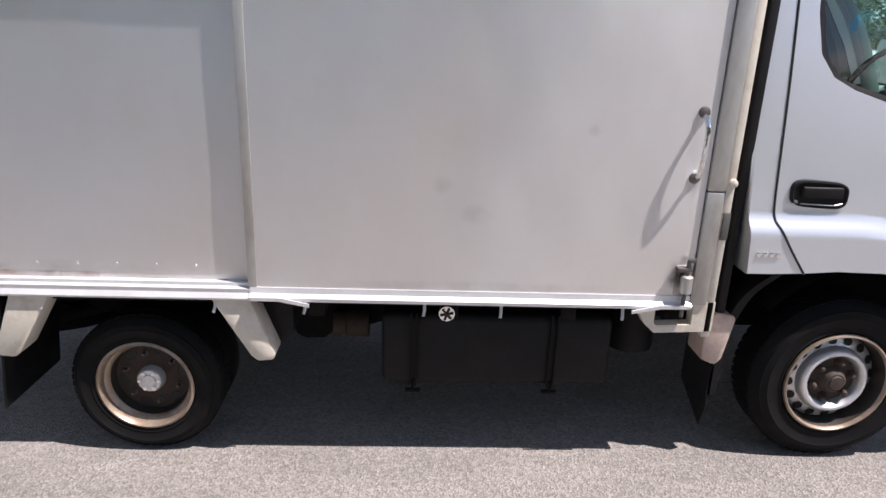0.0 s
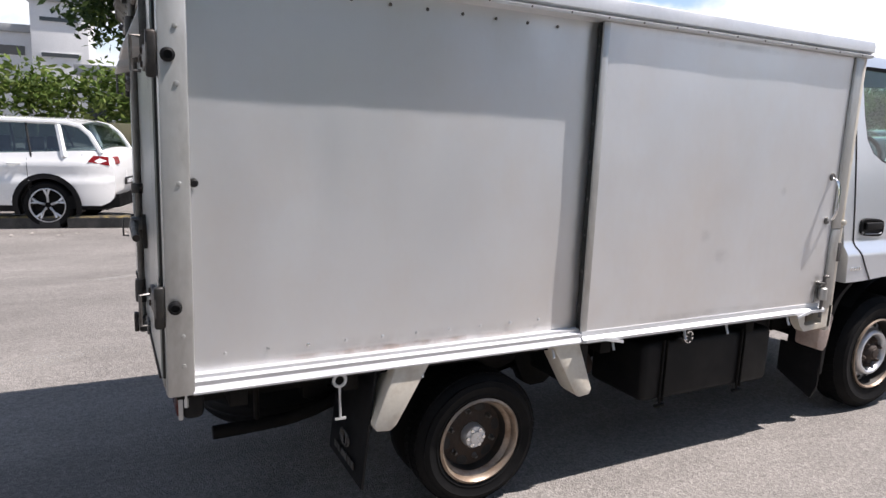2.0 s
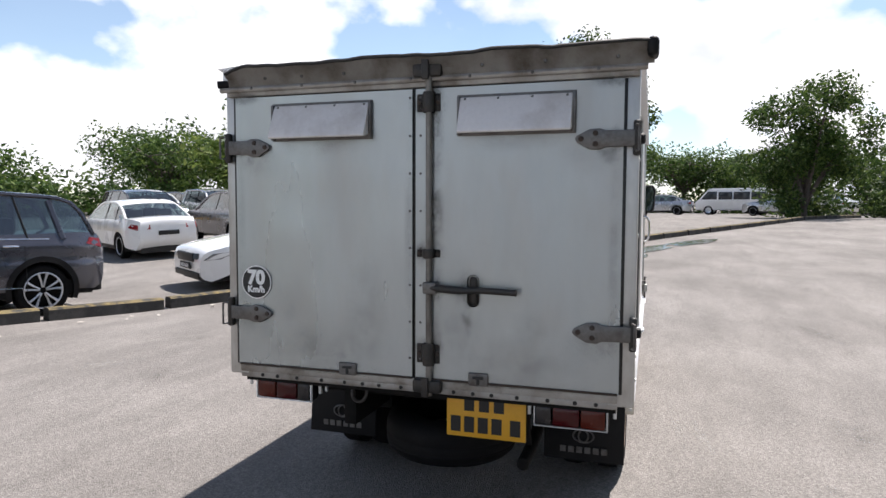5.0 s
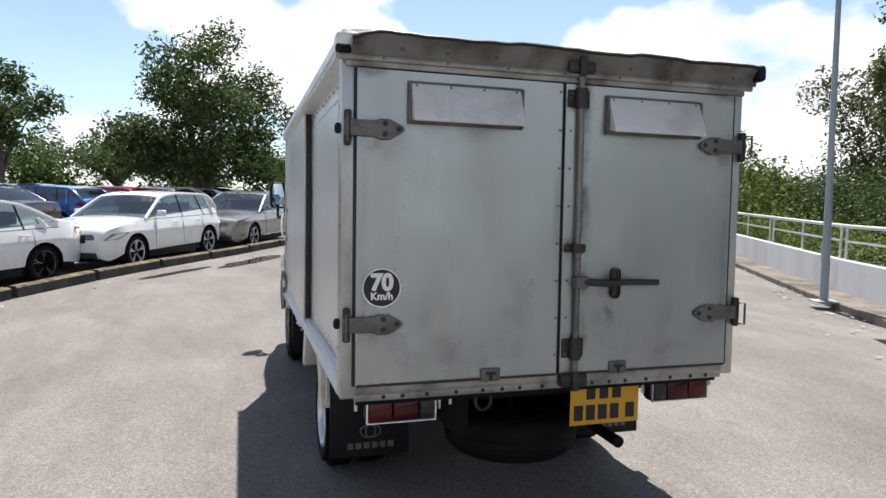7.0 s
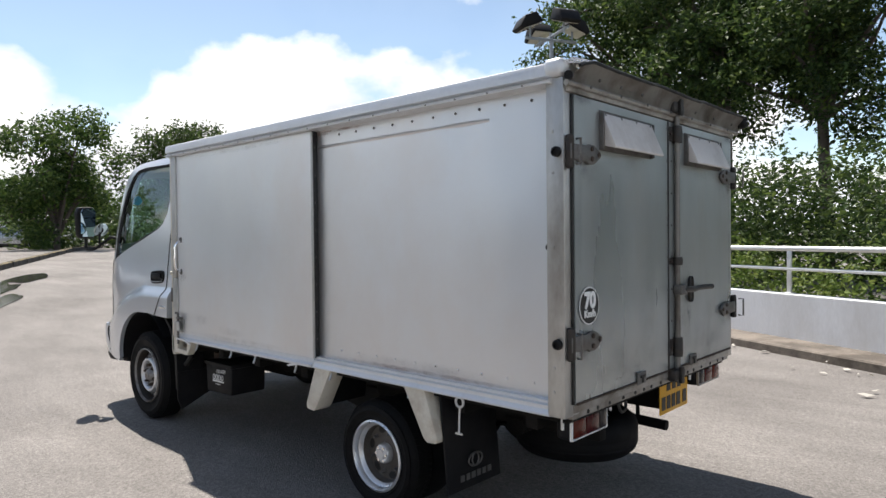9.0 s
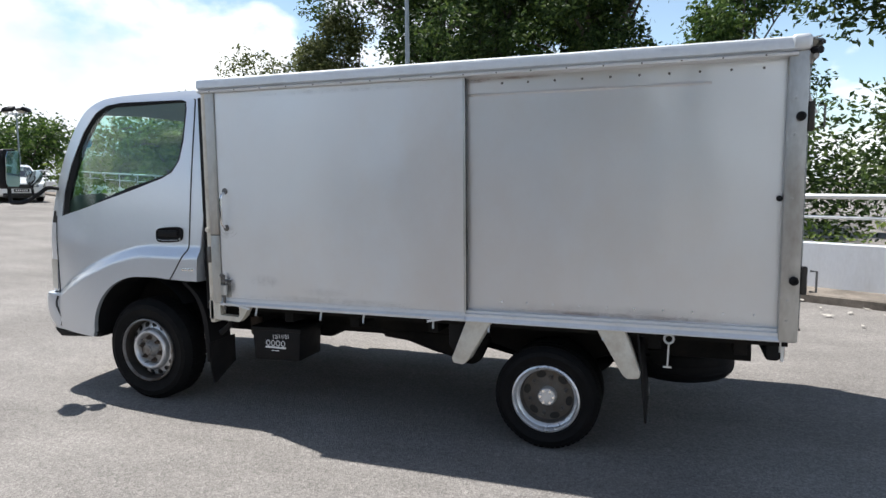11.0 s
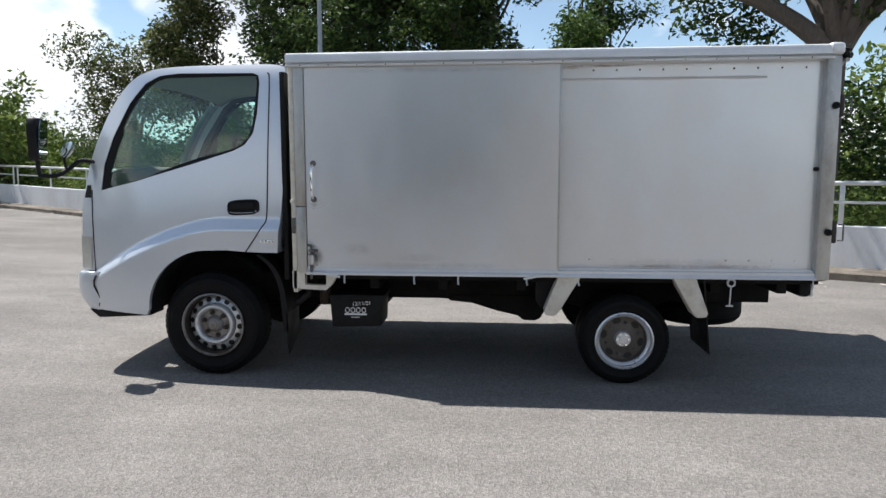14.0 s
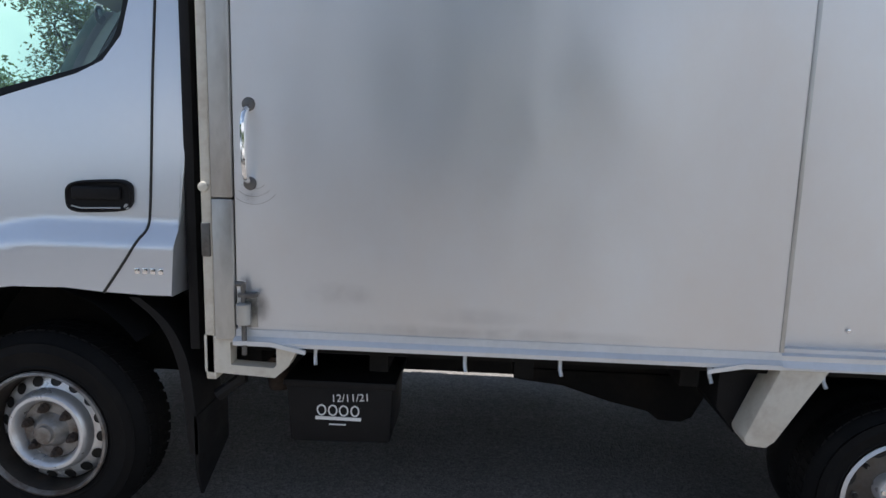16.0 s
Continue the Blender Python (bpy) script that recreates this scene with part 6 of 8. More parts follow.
    # brown ribbed air canister seen ahead of the wheel
    bm = bmesh.new()
    lathe(bm, [(0.0, 0), (0.055, 0), (0.06, 0.02), (0.05, 0.05), (0.06, 0.06), (0.06, 0.15), (0.0, 0.155)], (0.672, -0.462, 0.388), "x", 18)
    part("air_canister", bm, M["rust"], truck, "rusty brown canister")
    # spare wheel slung under the tail
    sp = lathe(bmesh.new(), [(0.19, 0.02), (0.2, 0.005), (0.25, -0.004), (0.29, 0.01), (0.315, 0.035), (0.325, 0.06), (0.3225, 0.066), (0.325, 0.072), (0.325, 0.098), (0.3225, 0.104), (0.325, 0.11), (0.325, 0.145), (0.315, 0.175), (0.285, 0.2), (0.24, 0.208), (0.19, 0.195)], (-0.665, -0.02, 0.235), "z", 48)
    spare = part("spare_wheel", sp, M["rubber"], truck, "black spare wheel slung under the tail")
    bm = bmesh.new()
    lathe(bm, [(0.195, 0.02), (0.18, 0.035), (0.17, 0.09), (0.0, 0.1)], (-0.665, -0.02, 0.235), "z", 32)
    part("rim", bm, M["wheel_rusty"], spare)
    bm = bmesh.new()
    box(bm, -0.7, -0.62, -0.34, 0.34, 0.48, 0.51, 0.005)
    tube(bm, [(-0.665, -0.02, 0.33), (-0.665, -0.02, 0.5)], 0.015, 8)
    part("carrier", bm, M["chassis"], spare)
    # fuel tank
    bm = bmesh.new()
    box(bm, 0.892, 1.782, -0.8, -0.42, 0.285, 0.578, 0.03, 3)
    tank = part("fuel_tank", bm, M["black_plastic"], truck, "dusty black fuel tank")
    for x in (1.014, 1.552):
        bm = bmesh.new()
        for dx in (-0.012, 0.012):
            box(bm, x + dx - 0.004, x + dx + 0.004, -0.812, -0.8, 0.28, 0.59, 0.002)
        tube(bm, [(x, -0.8, 0.3), (x, -0.8, 0.25)], 0.007, 6)
        box(bm, x - 0.03, x + 0.03, -0.81, -0.79, 0.252, 0.264, 0.003)
        part("tank_strap", bm, M["chassis"], tank)
    bm = bmesh.new()
    lathe(bm, [(0.033, -0.05), (0.033, 0.01), (0.03, 0.016), (0.012, 0.018), (0.0, 0.018)], (1.135, -0.815, 0.597), "y", 20, -1)
    cap = part("fuel_cap", bm, M["chrome"], tank, "scratched metal fuel cap")
    bm = bmesh.new()
    for a in range(3):
        c, s = math.cos(a * 1.047 + 0.2), math.sin(a * 1.047 + 0.2)
        tube(bm, [(1.135 - 0.025 * c, -0.834, 0.597 - 0.025 * s), (1.135 + 0.025 * c, -0.834, 0.597 + 0.025 * s)], 0.005, 6)
    part("grip_ribs", bm, M["ink"], cap)
    bm = bmesh.new()
    lathe(bm, [(0.0, 0), (0.1, 0), (0.105, 0.03), (0.1, 0.22), (0.0, 0.24)], (1.93, -0.55, 0.36), "z", 24)
    part("air_tank", bm, M["black_plastic"], truck, "black round air tank")
    # pinkish guard beside the right foot
    bm = bmesh.new()
    prism(bm, [(2.155, 0.625), (2.225, 0.615), (2.235, 0.6), (2.205, 0.43), (2.18, 0.405), (2.12, 0.43), (2.12, 0.6)], "y", -0.84, -0.7, 0.012)
    part("reservoir", bm, material("aged_plastic", (0.5, 0.4, 0.35), 0.5, vary=0.15, scale=6, dirt_sheen=(0.25, 0.14, 0.1), dirt_sheen_amount=0.5, dirt_sheen_scale=8), truck, "aged pinkish plastic reservoir")
    # black block added round the axle to hide the sunlit ground behind
    bm = bmesh.new()
    prism(bm, [(-0.42, 0.66), (0.45, 0.66), (0.4, 0.44), (0.12, 0.36), (-0.12, 0.36), (-0.36, 0.44)], "y", -0.46, 0.46, 0.02)
    part("axle_guard", bm, M["chassis"], truck, "black block added to darken the space round the rear axle")
    # battery box on the left side, mark drawn as plain shapes
    bm = bmesh.new()
    prism(bm, [(1.57, 0.3), (1.9, 0.29), (1.915, 0.49), (1.56, 0.5)], "y", 0.48, 0.745, 0.012)
    bat = part("battery_box", bm, M["black_plastic"], truck, "black plastic battery box with white markings")
    bm = bmesh.new()
    box(bm, 1.55, 1.92, 0.47, 0.755, 0.485, 0.51, 0.006)
    part("lid", bm, M["black_plastic"], bat)
    for k, (dx, dw) in enumerate(((-0.055, 0.03), (-0.018, 0.03), (0.018, 0.03), (0.055, 0.028))):
        bm = bmesh.new()
        tube(bm, [(1.74 - dx + dw * 0.45 * math.cos(a), 0.7475, 0.408 + 0.017 * math.sin(a)) for a in [2 * math.pi * q / 16 for q in range(17)]], 0.0028, 6, False)
        part("mark", bm, M["white_ink"], bat)
    bm = bmesh.new()
    box(bm, 1.665, 1.815, 0.7455, 0.7485, 0.375, 0.386)
    part("bar", bm, M["white_ink"], bat, "", 0)
    bm = bmesh.new()
    box(bm, 1.715, 1.77, 0.7455, 0.7485, 0.358, 0.362)
    part("bar", bm, M["white_ink"], bat, "", 0)
    text_mesh("chalk_date", "12/11/21", 0.036, M["white_ink"], bat, Matrix.Translation((1.70, 0.7475, 0.452)) @ Matrix.Rotation(radians(180), 4, "Z") @ Matrix.Rotation(radians(90), 4, "X") @ Matrix.Rotation(radians(4), 4, "Z"), 0)
    bm = bmesh.new()
    lathe(bm, [(0.0, 0), (0.035, 0), (0.04, 0.03), (0.04, 0.12), (0.0, 0.125)], (1.98, 0.6, 0.42), "z", 16)
    part("filter_can", bm, M["rust"], truck, "rusty brown filter canister")
    # pump on a stalk under the left side
    bm = bmesh.new()
    tube(bm, [(2.04, 0.79, 0.58), (2.04, 0.79, 0.52), (2.12, 0.79, 0.46)], 0.02, 8)
    part("fender_arm", bm, M["black_plastic"], truck)


rear_doors()
underbody()


# ---- lamp post ----
def lamp_post(at, height, name="lamp_post", label="tall grey steel lamp post with a floodlight cluster"):
    root = thing(name, label, "lamp post", at)
    bm = bmesh.new()
    lathe(bm, [(0.06, 0.1), (0.055, 1.2), (0.045, height * 0.5), (0.035, height)], (0, 0, 0), "z", 20)
    pole = part("pole", bm, M["galv_dark"], root, "dull grey tapered pole")
    bm = bmesh.new()
    box(bm, -0.17, 0.17, -0.17, 0.17, 0.1, 0.125, 0.005)
    part("base_plate", bm, M["galv_dark"], pole)
    bm = bmesh.new()
    box(bm, 0.06, 0.082, -0.045, 0.045, 0.7, 1.0, 0.005)
    part("hatch", bm, M["galv_dark"], pole)
    bm = bmesh.new()
    tube(bm, [(-0.6, 0, height - 0.06), (0.6, 0, height - 0.06)], 0.028, 8)
    tube(bm, [(0, -0.5, height - 0.12), (0, 0.5, height - 0.12)], 0.028, 8)
    for x, y in ((-0.46, 0), (0.46, 0), (0, 0.42), (0, -0.42)):
        tube(bm, [(x, y, height - 0.12), (x, y, height + 0.1)], 0.02, 6)
    part("cross_arm", bm, M["galv_dark"], root)
    for k, (x, y) in enumerate(((-0.5, 0), (0.5, 0), (0, 0.45), (0, -0.45))):
        bm = bmesh.new()
        prism(bm, [(-0.2, 0.0), (0.22, 0.0), (0.26, 0.06), (0.1, 0.2), (-0.14, 0.2)], "y", -0.19, 0.19, 0.02)
        fl = part("floodlight", bm, M["black_plastic"], root, "dark floodlight housing")
        fl.matrix_basis = pose(x * 0.95, y * 0.95, height + 0.07, 0, 22, math.degrees(math.atan2(y, x)))
        bm = bmesh.new()
        box(bm, -0.17, 0.19, -0.16, 0.16, -0.012, -0.002)
        part("lens", bm, M["clear_lens"], fl, "pale lamp glass", 0)
    return root


M["galv_dark"] = material("dull_galvanised", (0.3, 0.34, 0.38), 0.55, metal=0.4, vary=0.1, scale=4)
lamp_post(pose(4.05, -7.06, ground_z(4.05, -7.06), 0, 0, -29), 4.98)


# ---- trees ----
def leaves(n, centre_fn, size, rng, droop=0.5):
    """Folded leaves as one mesh: arrays of corners and faces."""
    c = centre_fn(n)
    d = rng.normal(size=(n, 3))
    d[:, 2] = d[:, 2] * 0.6 - droop
    d /= np.linalg.norm(d, axis=1)[:, None]
    s = rng.normal(size=(n, 3))
    s -= d * (s * d).sum(1)[:, None]
    s /= np.linalg.norm(s, axis=1)[:, None] + 1e-9
    up = np.cross(d, s)
    ln = size * rng.uniform(0.7, 1.35, n)[:, None]
    wd = ln * 0.23
    a, b = c, c + d * ln
    m = c + d * ln * 0.48
    l, r = m + s * wd + up * wd * 0.35, m - s * wd + up * wd * 0.35
    v = np.stack([a, l, b, r], 1).reshape(-1, 3)
    i = np.arange(n)[:, None] * 4
    f = np.concatenate([i + [0, 1, 2], i + [0, 2, 3]], 1).reshape(-1, 3)
    return v, f


def crown_mesh(name, clumps, n, size, mat, seed, droop=0.5):
    """clumps: rows of (centre, radius); leaves sit near the outside of each clump, in sprays."""
    rng = np.random.default_rng(seed)
    cs = np.array([c for c, r in clumps])
    rs = np.array([r for c, r in clumps])

    def centres(k):
        sp = max(1, k // 9)
        pick = rng.choice(len(cs), sp, p=rs ** 2 / (rs ** 2).sum())
        u = rng.normal(size=(sp, 3))
        u /= np.linalg.norm(u, axis=1)[:, None]
        u[:, 2] *= 0.8
        p = cs[pick] + u * (rs[pick] * rng.uniform(0.45, 1.08, sp))[:, None]
        q = np.repeat(p, 9, 0)
        extra = p[rng.integers(0, sp, max(0, k - len(q)))]
        q = np.concatenate([q, extra])[:k]
        return q + rng.normal(size=(k, 3)) * size * 0.8

    v, f = leaves(n, centres, size, rng, droop)
    me = bpy.data.meshes.new(name)
    me.from_pydata(v.tolist(), [], f.tolist())
    me.materials.append(mat)
    return me


def tree(name, at, height, trunk_r, fork, spread, n_leaf, leaf, mat, seed, label, lean=(0, 0), limbs=6, flat=1.0, crown_low=0.45, small=0.33, boughs=(), hanging=()):
    """A tree: tapered trunk, forking limbs with twigs, and a crown of leaf sprays round the limb ends."""
    rnd = random.Random(seed)
    root = thing(name, label, "tree", at)
    bm = bmesh.new()
    top = Vector((lean[0], lean[1], fork))
    trunk = smooth_line([(0, 0, -0.2), (lean[0] * 0.2, lean[1] * 0.2, fork * 0.35), (lean[0] * 0.65, lean[1] * 0.65, fork * 0.75), top], 5)
    k = len(trunk)
    tube(bm, trunk, [trunk_r * (1.35 - 0.55 * min(1, i / (k - 1) * 2.2)) if i < k * 0.4 else trunk_r * (0.86 - 0.2 * i / k) for i in range(k)], 12)
    clumps = [(tuple(c), r) for c, r in hanging]
    for way in boughs:
        ln = smooth_line([top - Vector((0, 0, 0.25))] + [Vector(p) for p in way], 5)
        tube(bm, ln, [trunk_r * (0.8 - 0.4 * j / (len(ln) - 1)) for j in range(len(ln))], 10)
        clumps.append((tuple(ln[-1]), spread * small))
    for i in range(limbs):
        a = 2 * math.pi * (i + rnd.uniform(-0.3, 0.3)) / limbs
        reach = spread * rnd.uniform(0.55, 1.0)
        z = fork + (height - fork) * rnd.uniform(crown_low, 0.92)
        if i == 0:
            reach, z = spread * 0.15, height * 0.93
        end = Vector((lean[0] + reach * math.cos(a), lean[1] + reach * math.sin(a), z))
        mid = top.lerp(end, 0.5) + Vector((rnd.uniform(-0.3, 0.3), rnd.uniform(-0.3, 0.3), 0.12 * (z - fork) + rnd.uniform(-0.1, 0.3)))
        ln = smooth_line([top - Vector((0, 0, 0.15)), top.lerp(mid, 0.5) + Vector((0, 0, 0.1)), mid, end], 4)
        tube(bm, ln, [trunk_r * 0.6 * (1 - 0.85 * j / (len(ln) - 1)) for j in range(len(ln))], 8)
        r = spread * small * rnd.uniform(0.8, 1.25)
        clumps.append(((end.x, end.y, end.z), r))
        for _ in range(3):
            base = ln[rnd.randrange(len(ln) // 2, len(ln))]
            tip = base + Vector((rnd.gauss(0, 1), rnd.gauss(0, 1), rnd.gauss(0.25, 0.6) * flat)).normalized() * spread * rnd.uniform(0.25, 0.5)
            tube(bm, [base, base.lerp(tip, 0.5) + Vector((0, 0, 0.06)), tip], [trunk_r * 0.2, trunk_r * 0.13, trunk_r * 0.05], 6)
            clumps.append(((tip.x, tip.y, tip.z), r * rnd.uniform(0.55, 0.95)))
    part("trunk", bm, M["bark"], root, "grey-brown bark trunk and limbs")
    me = crown_mesh("crown", clumps, n_leaf, leaf, mat, seed)
    cr = new("crown", me)
    cr.parent = root
    tagged(cr, "dense green leaves", kind="")
    return root


NEAR = "broad-leaved tree with dark green foliage behind the parapet"
tree("tree", pose(8.9, -22.3, -1.0), 15.5, 0.3, 7.2, 4.6, 28900, 0.19, M["leaf_dark"], 16, NEAR, (0.2, 0.1), 10, small=0.33, crown_low=-0.12)
tree("tree", pose(5.4, -19.7, -1.0), 14.5, 0.3, 7.6, 4.3, 40800, 0.18, M["leaf_dark"], 11, NEAR, (0.1, 0.0), 13, small=0.33, crown_low=-0.2)
tree("tree", pose(1.9, -17.4, -1.0), 12.5, 0.2, 5.6, 2.3, 23800, 0.16, M["leaf_dark"], 12, NEAR, (0.1, 0.2), 12, small=0.34, crown_low=-0.1)
tree("tree", pose(-1.9, -14.9, -1.0), 10.2, 0.11, 2.6, 1.5, 11900, 0.14, M["leaf"], 14, "slender many-stemmed tree behind the parapet", (0.0, 0.1), 10, small=0.36, crown_low=0.3)
tree("tree", pose(12.5, -21.0, -1.0), 9.2, 0.16, 2.6, 2.0, 22100, 0.17, M["leaf_olive"], 15, "bushy olive-green tree behind the parapet", (0, 0), 10, small=0.36, crown_low=0.0)
tree("tree", pose(18.4, -25.5, -1.0), 8.4, 0.15, 2.0, 3.0, 15300, 0.19, M["leaf_olive"], 17, "bushy olive-green tree behind the parapet", (0, 0), 9, small=0.4, crown_low=0.0)
tree("tree", pose(-4.6, -6.6, -0.6), 9.5, 0.215, 4.05, 3.4, 28900, 0.13, M["leaf_dark"], 13, "large tree with a thick forked trunk behind the parapet", (-0.05, 0.05), 8, small=0.32, crown_low=0.42,
     boughs=[[(0.5, 0.0, 4.3), (1.1, -0.1, 4.72), (1.75, -0.2, 5.1), (2.0, -0.3, 5.9)], [(-0.4, 0.0, 4.35), (-0.9, 0.1, 4.85), (-1.5, 0.2, 5.7)]],
     hanging=[((1.35, -1.0, 4.6), 0.55), ((2.0, -1.0, 4.75), 0.5), ((0.8, -1.0, 4.4), 0.45), ((1.9, -0.9, 5.3), 0.6), ((0.6, -0.7, 5.4), 0.7), ((1.3, -0.7, 5.7), 0.7), ((-0.4, -0.9, 5.7), 0.7)])


def hedge(name, line, width, height, n, leaf, mat, seed, label):
    """A band of shrubs along a line: leaf sprays on uneven mounds."""
    rng = np.random.default_rng(seed)
    clumps = []
    for a, b in zip(line, line[1:]):
        a, b = Vector(a), Vector(b)
        k = int((b - a).length / (width * 0.42)) + 1
        for i in range(k):
            p = a.lerp(b, (i + 0.5) / k)
            h = height * (0.75 + 0.5 * rng.random())
            clumps.append(((p.x + rng.normal() * width * 0.25, p.y + rng.normal() * width * 0.25, p.z + h * 0.5), h * 0.52))
    me = crown_mesh(name, clumps, n, leaf, mat, seed, 0.1)
    return tagged(new(name, me), label, "shrubs", kind="stuff")


hedge("shrubs", [(-10, -2.6, -0.35), (-3, -6.2, -0.35), (0, -7.7, -0.35), (8, -11.8, -0.2), (30, -23.0, 0.4)], 1.2, 1.5, 52000, 0.095, M["leaf_light"], 31, "pale green shrubs growing behind the parapet")
hedge("shrubs", [(-12, -5.5, 0), (-3, -9.5, 0), (3, -13.0, 0), (14, -19, 0.2), (34, -29, 0.6)], 2.6, 3.0, 90000, 0.125, M["leaf_dark"], 32, "dense green thicket behind the parapet")

hedge("shrubs", [(-22, -10, -1), (-8, -15, -1), (4, -20, -1), (18, -28, -0.5), (40, -40, 0)], 4.5, 4.2, 40000, 0.24, M["leaf_dark"], 37, "green treetops beyond the thicket")


# ---- parked cars ----
def car_paint(name, colour, metal=0.2):
    return material(name, colour, 0.25, metal=metal, vary=0.02, scale=1.5, grain=300, bump=0.0, coat=1.0)


M["white_car"] = car_paint("white_car_paint", (0.8, 0.8, 0.79), 0.0)
M["grey_car"] = car_paint("grey_car_paint", (0.28, 0.27, 0.265), 0.6)
M["dark_car"] = car_paint("dark_grey_car_paint", (0.06, 0.06, 0.075), 0.5)
M["black_car"] = car_paint("black_car_paint", (0.015, 0.015, 0.018), 0.2)
M["silver_car"] = car_paint("silver_car_paint", (0.5, 0.52, 0.55), 0.6)
M["blue_car"] = car_paint("blue_car_paint", (0.02, 0.11, 0.38), 0.2)
M["car_red"] = material("car_tail_lens", (0.32, 0.012, 0.012), 0.12, vary=0.2, scale=14, coat=0.8)
M["red_car"] = car_paint("red_car_paint", (0.45, 0.03, 0.03), 0.1)
M["yellow_van"] = car_paint("yellow_van_paint", (0.6, 0.36, 0.03), 0.0)

# outlines of flanks, in fractions of length and metres of height: bonnet line, glasshouse
SHAPES = {
    "saloon": dict(length=4.7, width=0.905, wb=(0.185, 0.79), r=0.325, sill=0.2,
                   top=[(0.035, 0.21), (0.006, 0.27), (0.0, 0.4), (0.003, 0.6), (0.02, 0.735), (0.06, 0.79), (0.14, 0.855), (0.27, 0.935), (0.45, 0.965), (0.7, 0.985), (0.85, 1.03), (0.97, 1.0), (0.995, 0.9), (1.0, 0.6), (0.99, 0.4), (0.965, 0.26)],
                   glass=[(0.265, 0.93), (0.4, 1.3), (0.46, 1.39), (0.56, 1.43), (0.68, 1.4), (0.77, 1.28), (0.87, 1.03)], posts=(0.33, 0.555, 0.72, 0.81)),
    "hatch": dict(length=4.3, width=0.895, wb=(0.19, 0.815), r=0.325, sill=0.2,
                  top=[(0.035, 0.21), (0.006, 0.27), (0.0, 0.4), (0.003, 0.62), (0.02, 0.76), (0.06, 0.83), (0.15, 0.9), (0.28, 0.96), (0.5, 1.0), (0.75, 1.05), (0.93, 1.08), (0.985, 1.0), (1.0, 0.75), (0.995, 0.4), (0.965, 0.26)],
                  glass=[(0.27, 0.955), (0.41, 1.3), (0.47, 1.39), (0.58, 1.435), (0.74, 1.42), (0.88, 1.36), (0.965, 1.05)], posts=(0.34, 0.58, 0.78, 0.87)),
    "suv": dict(length=4.5, width=0.92, wb=(0.19, 0.8), r=0.355, sill=0.28,
                top=[(0.04, 0.29), (0.008, 0.35), (0.0, 0.5), (0.004, 0.78), (0.025, 0.92), (0.06, 0.97), (0.15, 1.02), (0.25, 1.06), (0.5, 1.09), (0.75, 1.13), (0.94, 1.16), (0.985, 1.1), (1.0, 0.8), (0.995, 0.45), (0.96, 0.34)],
                glass=[(0.24, 1.05), (0.36, 1.4), (0.42, 1.52), (0.55, 1.6), (0.75, 1.59), (0.9, 1.53), (0.965, 1.13)], posts=(0.31, 0.55, 0.76, 0.86)),
}

SHAPES["tall_suv"] = dict(SHAPES["suv"], glass=[(0.24, 1.05), (0.36, 1.46), (0.42, 1.6), (0.55, 1.69), (0.75, 1.68), (0.9, 1.6), (0.965, 1.13)])


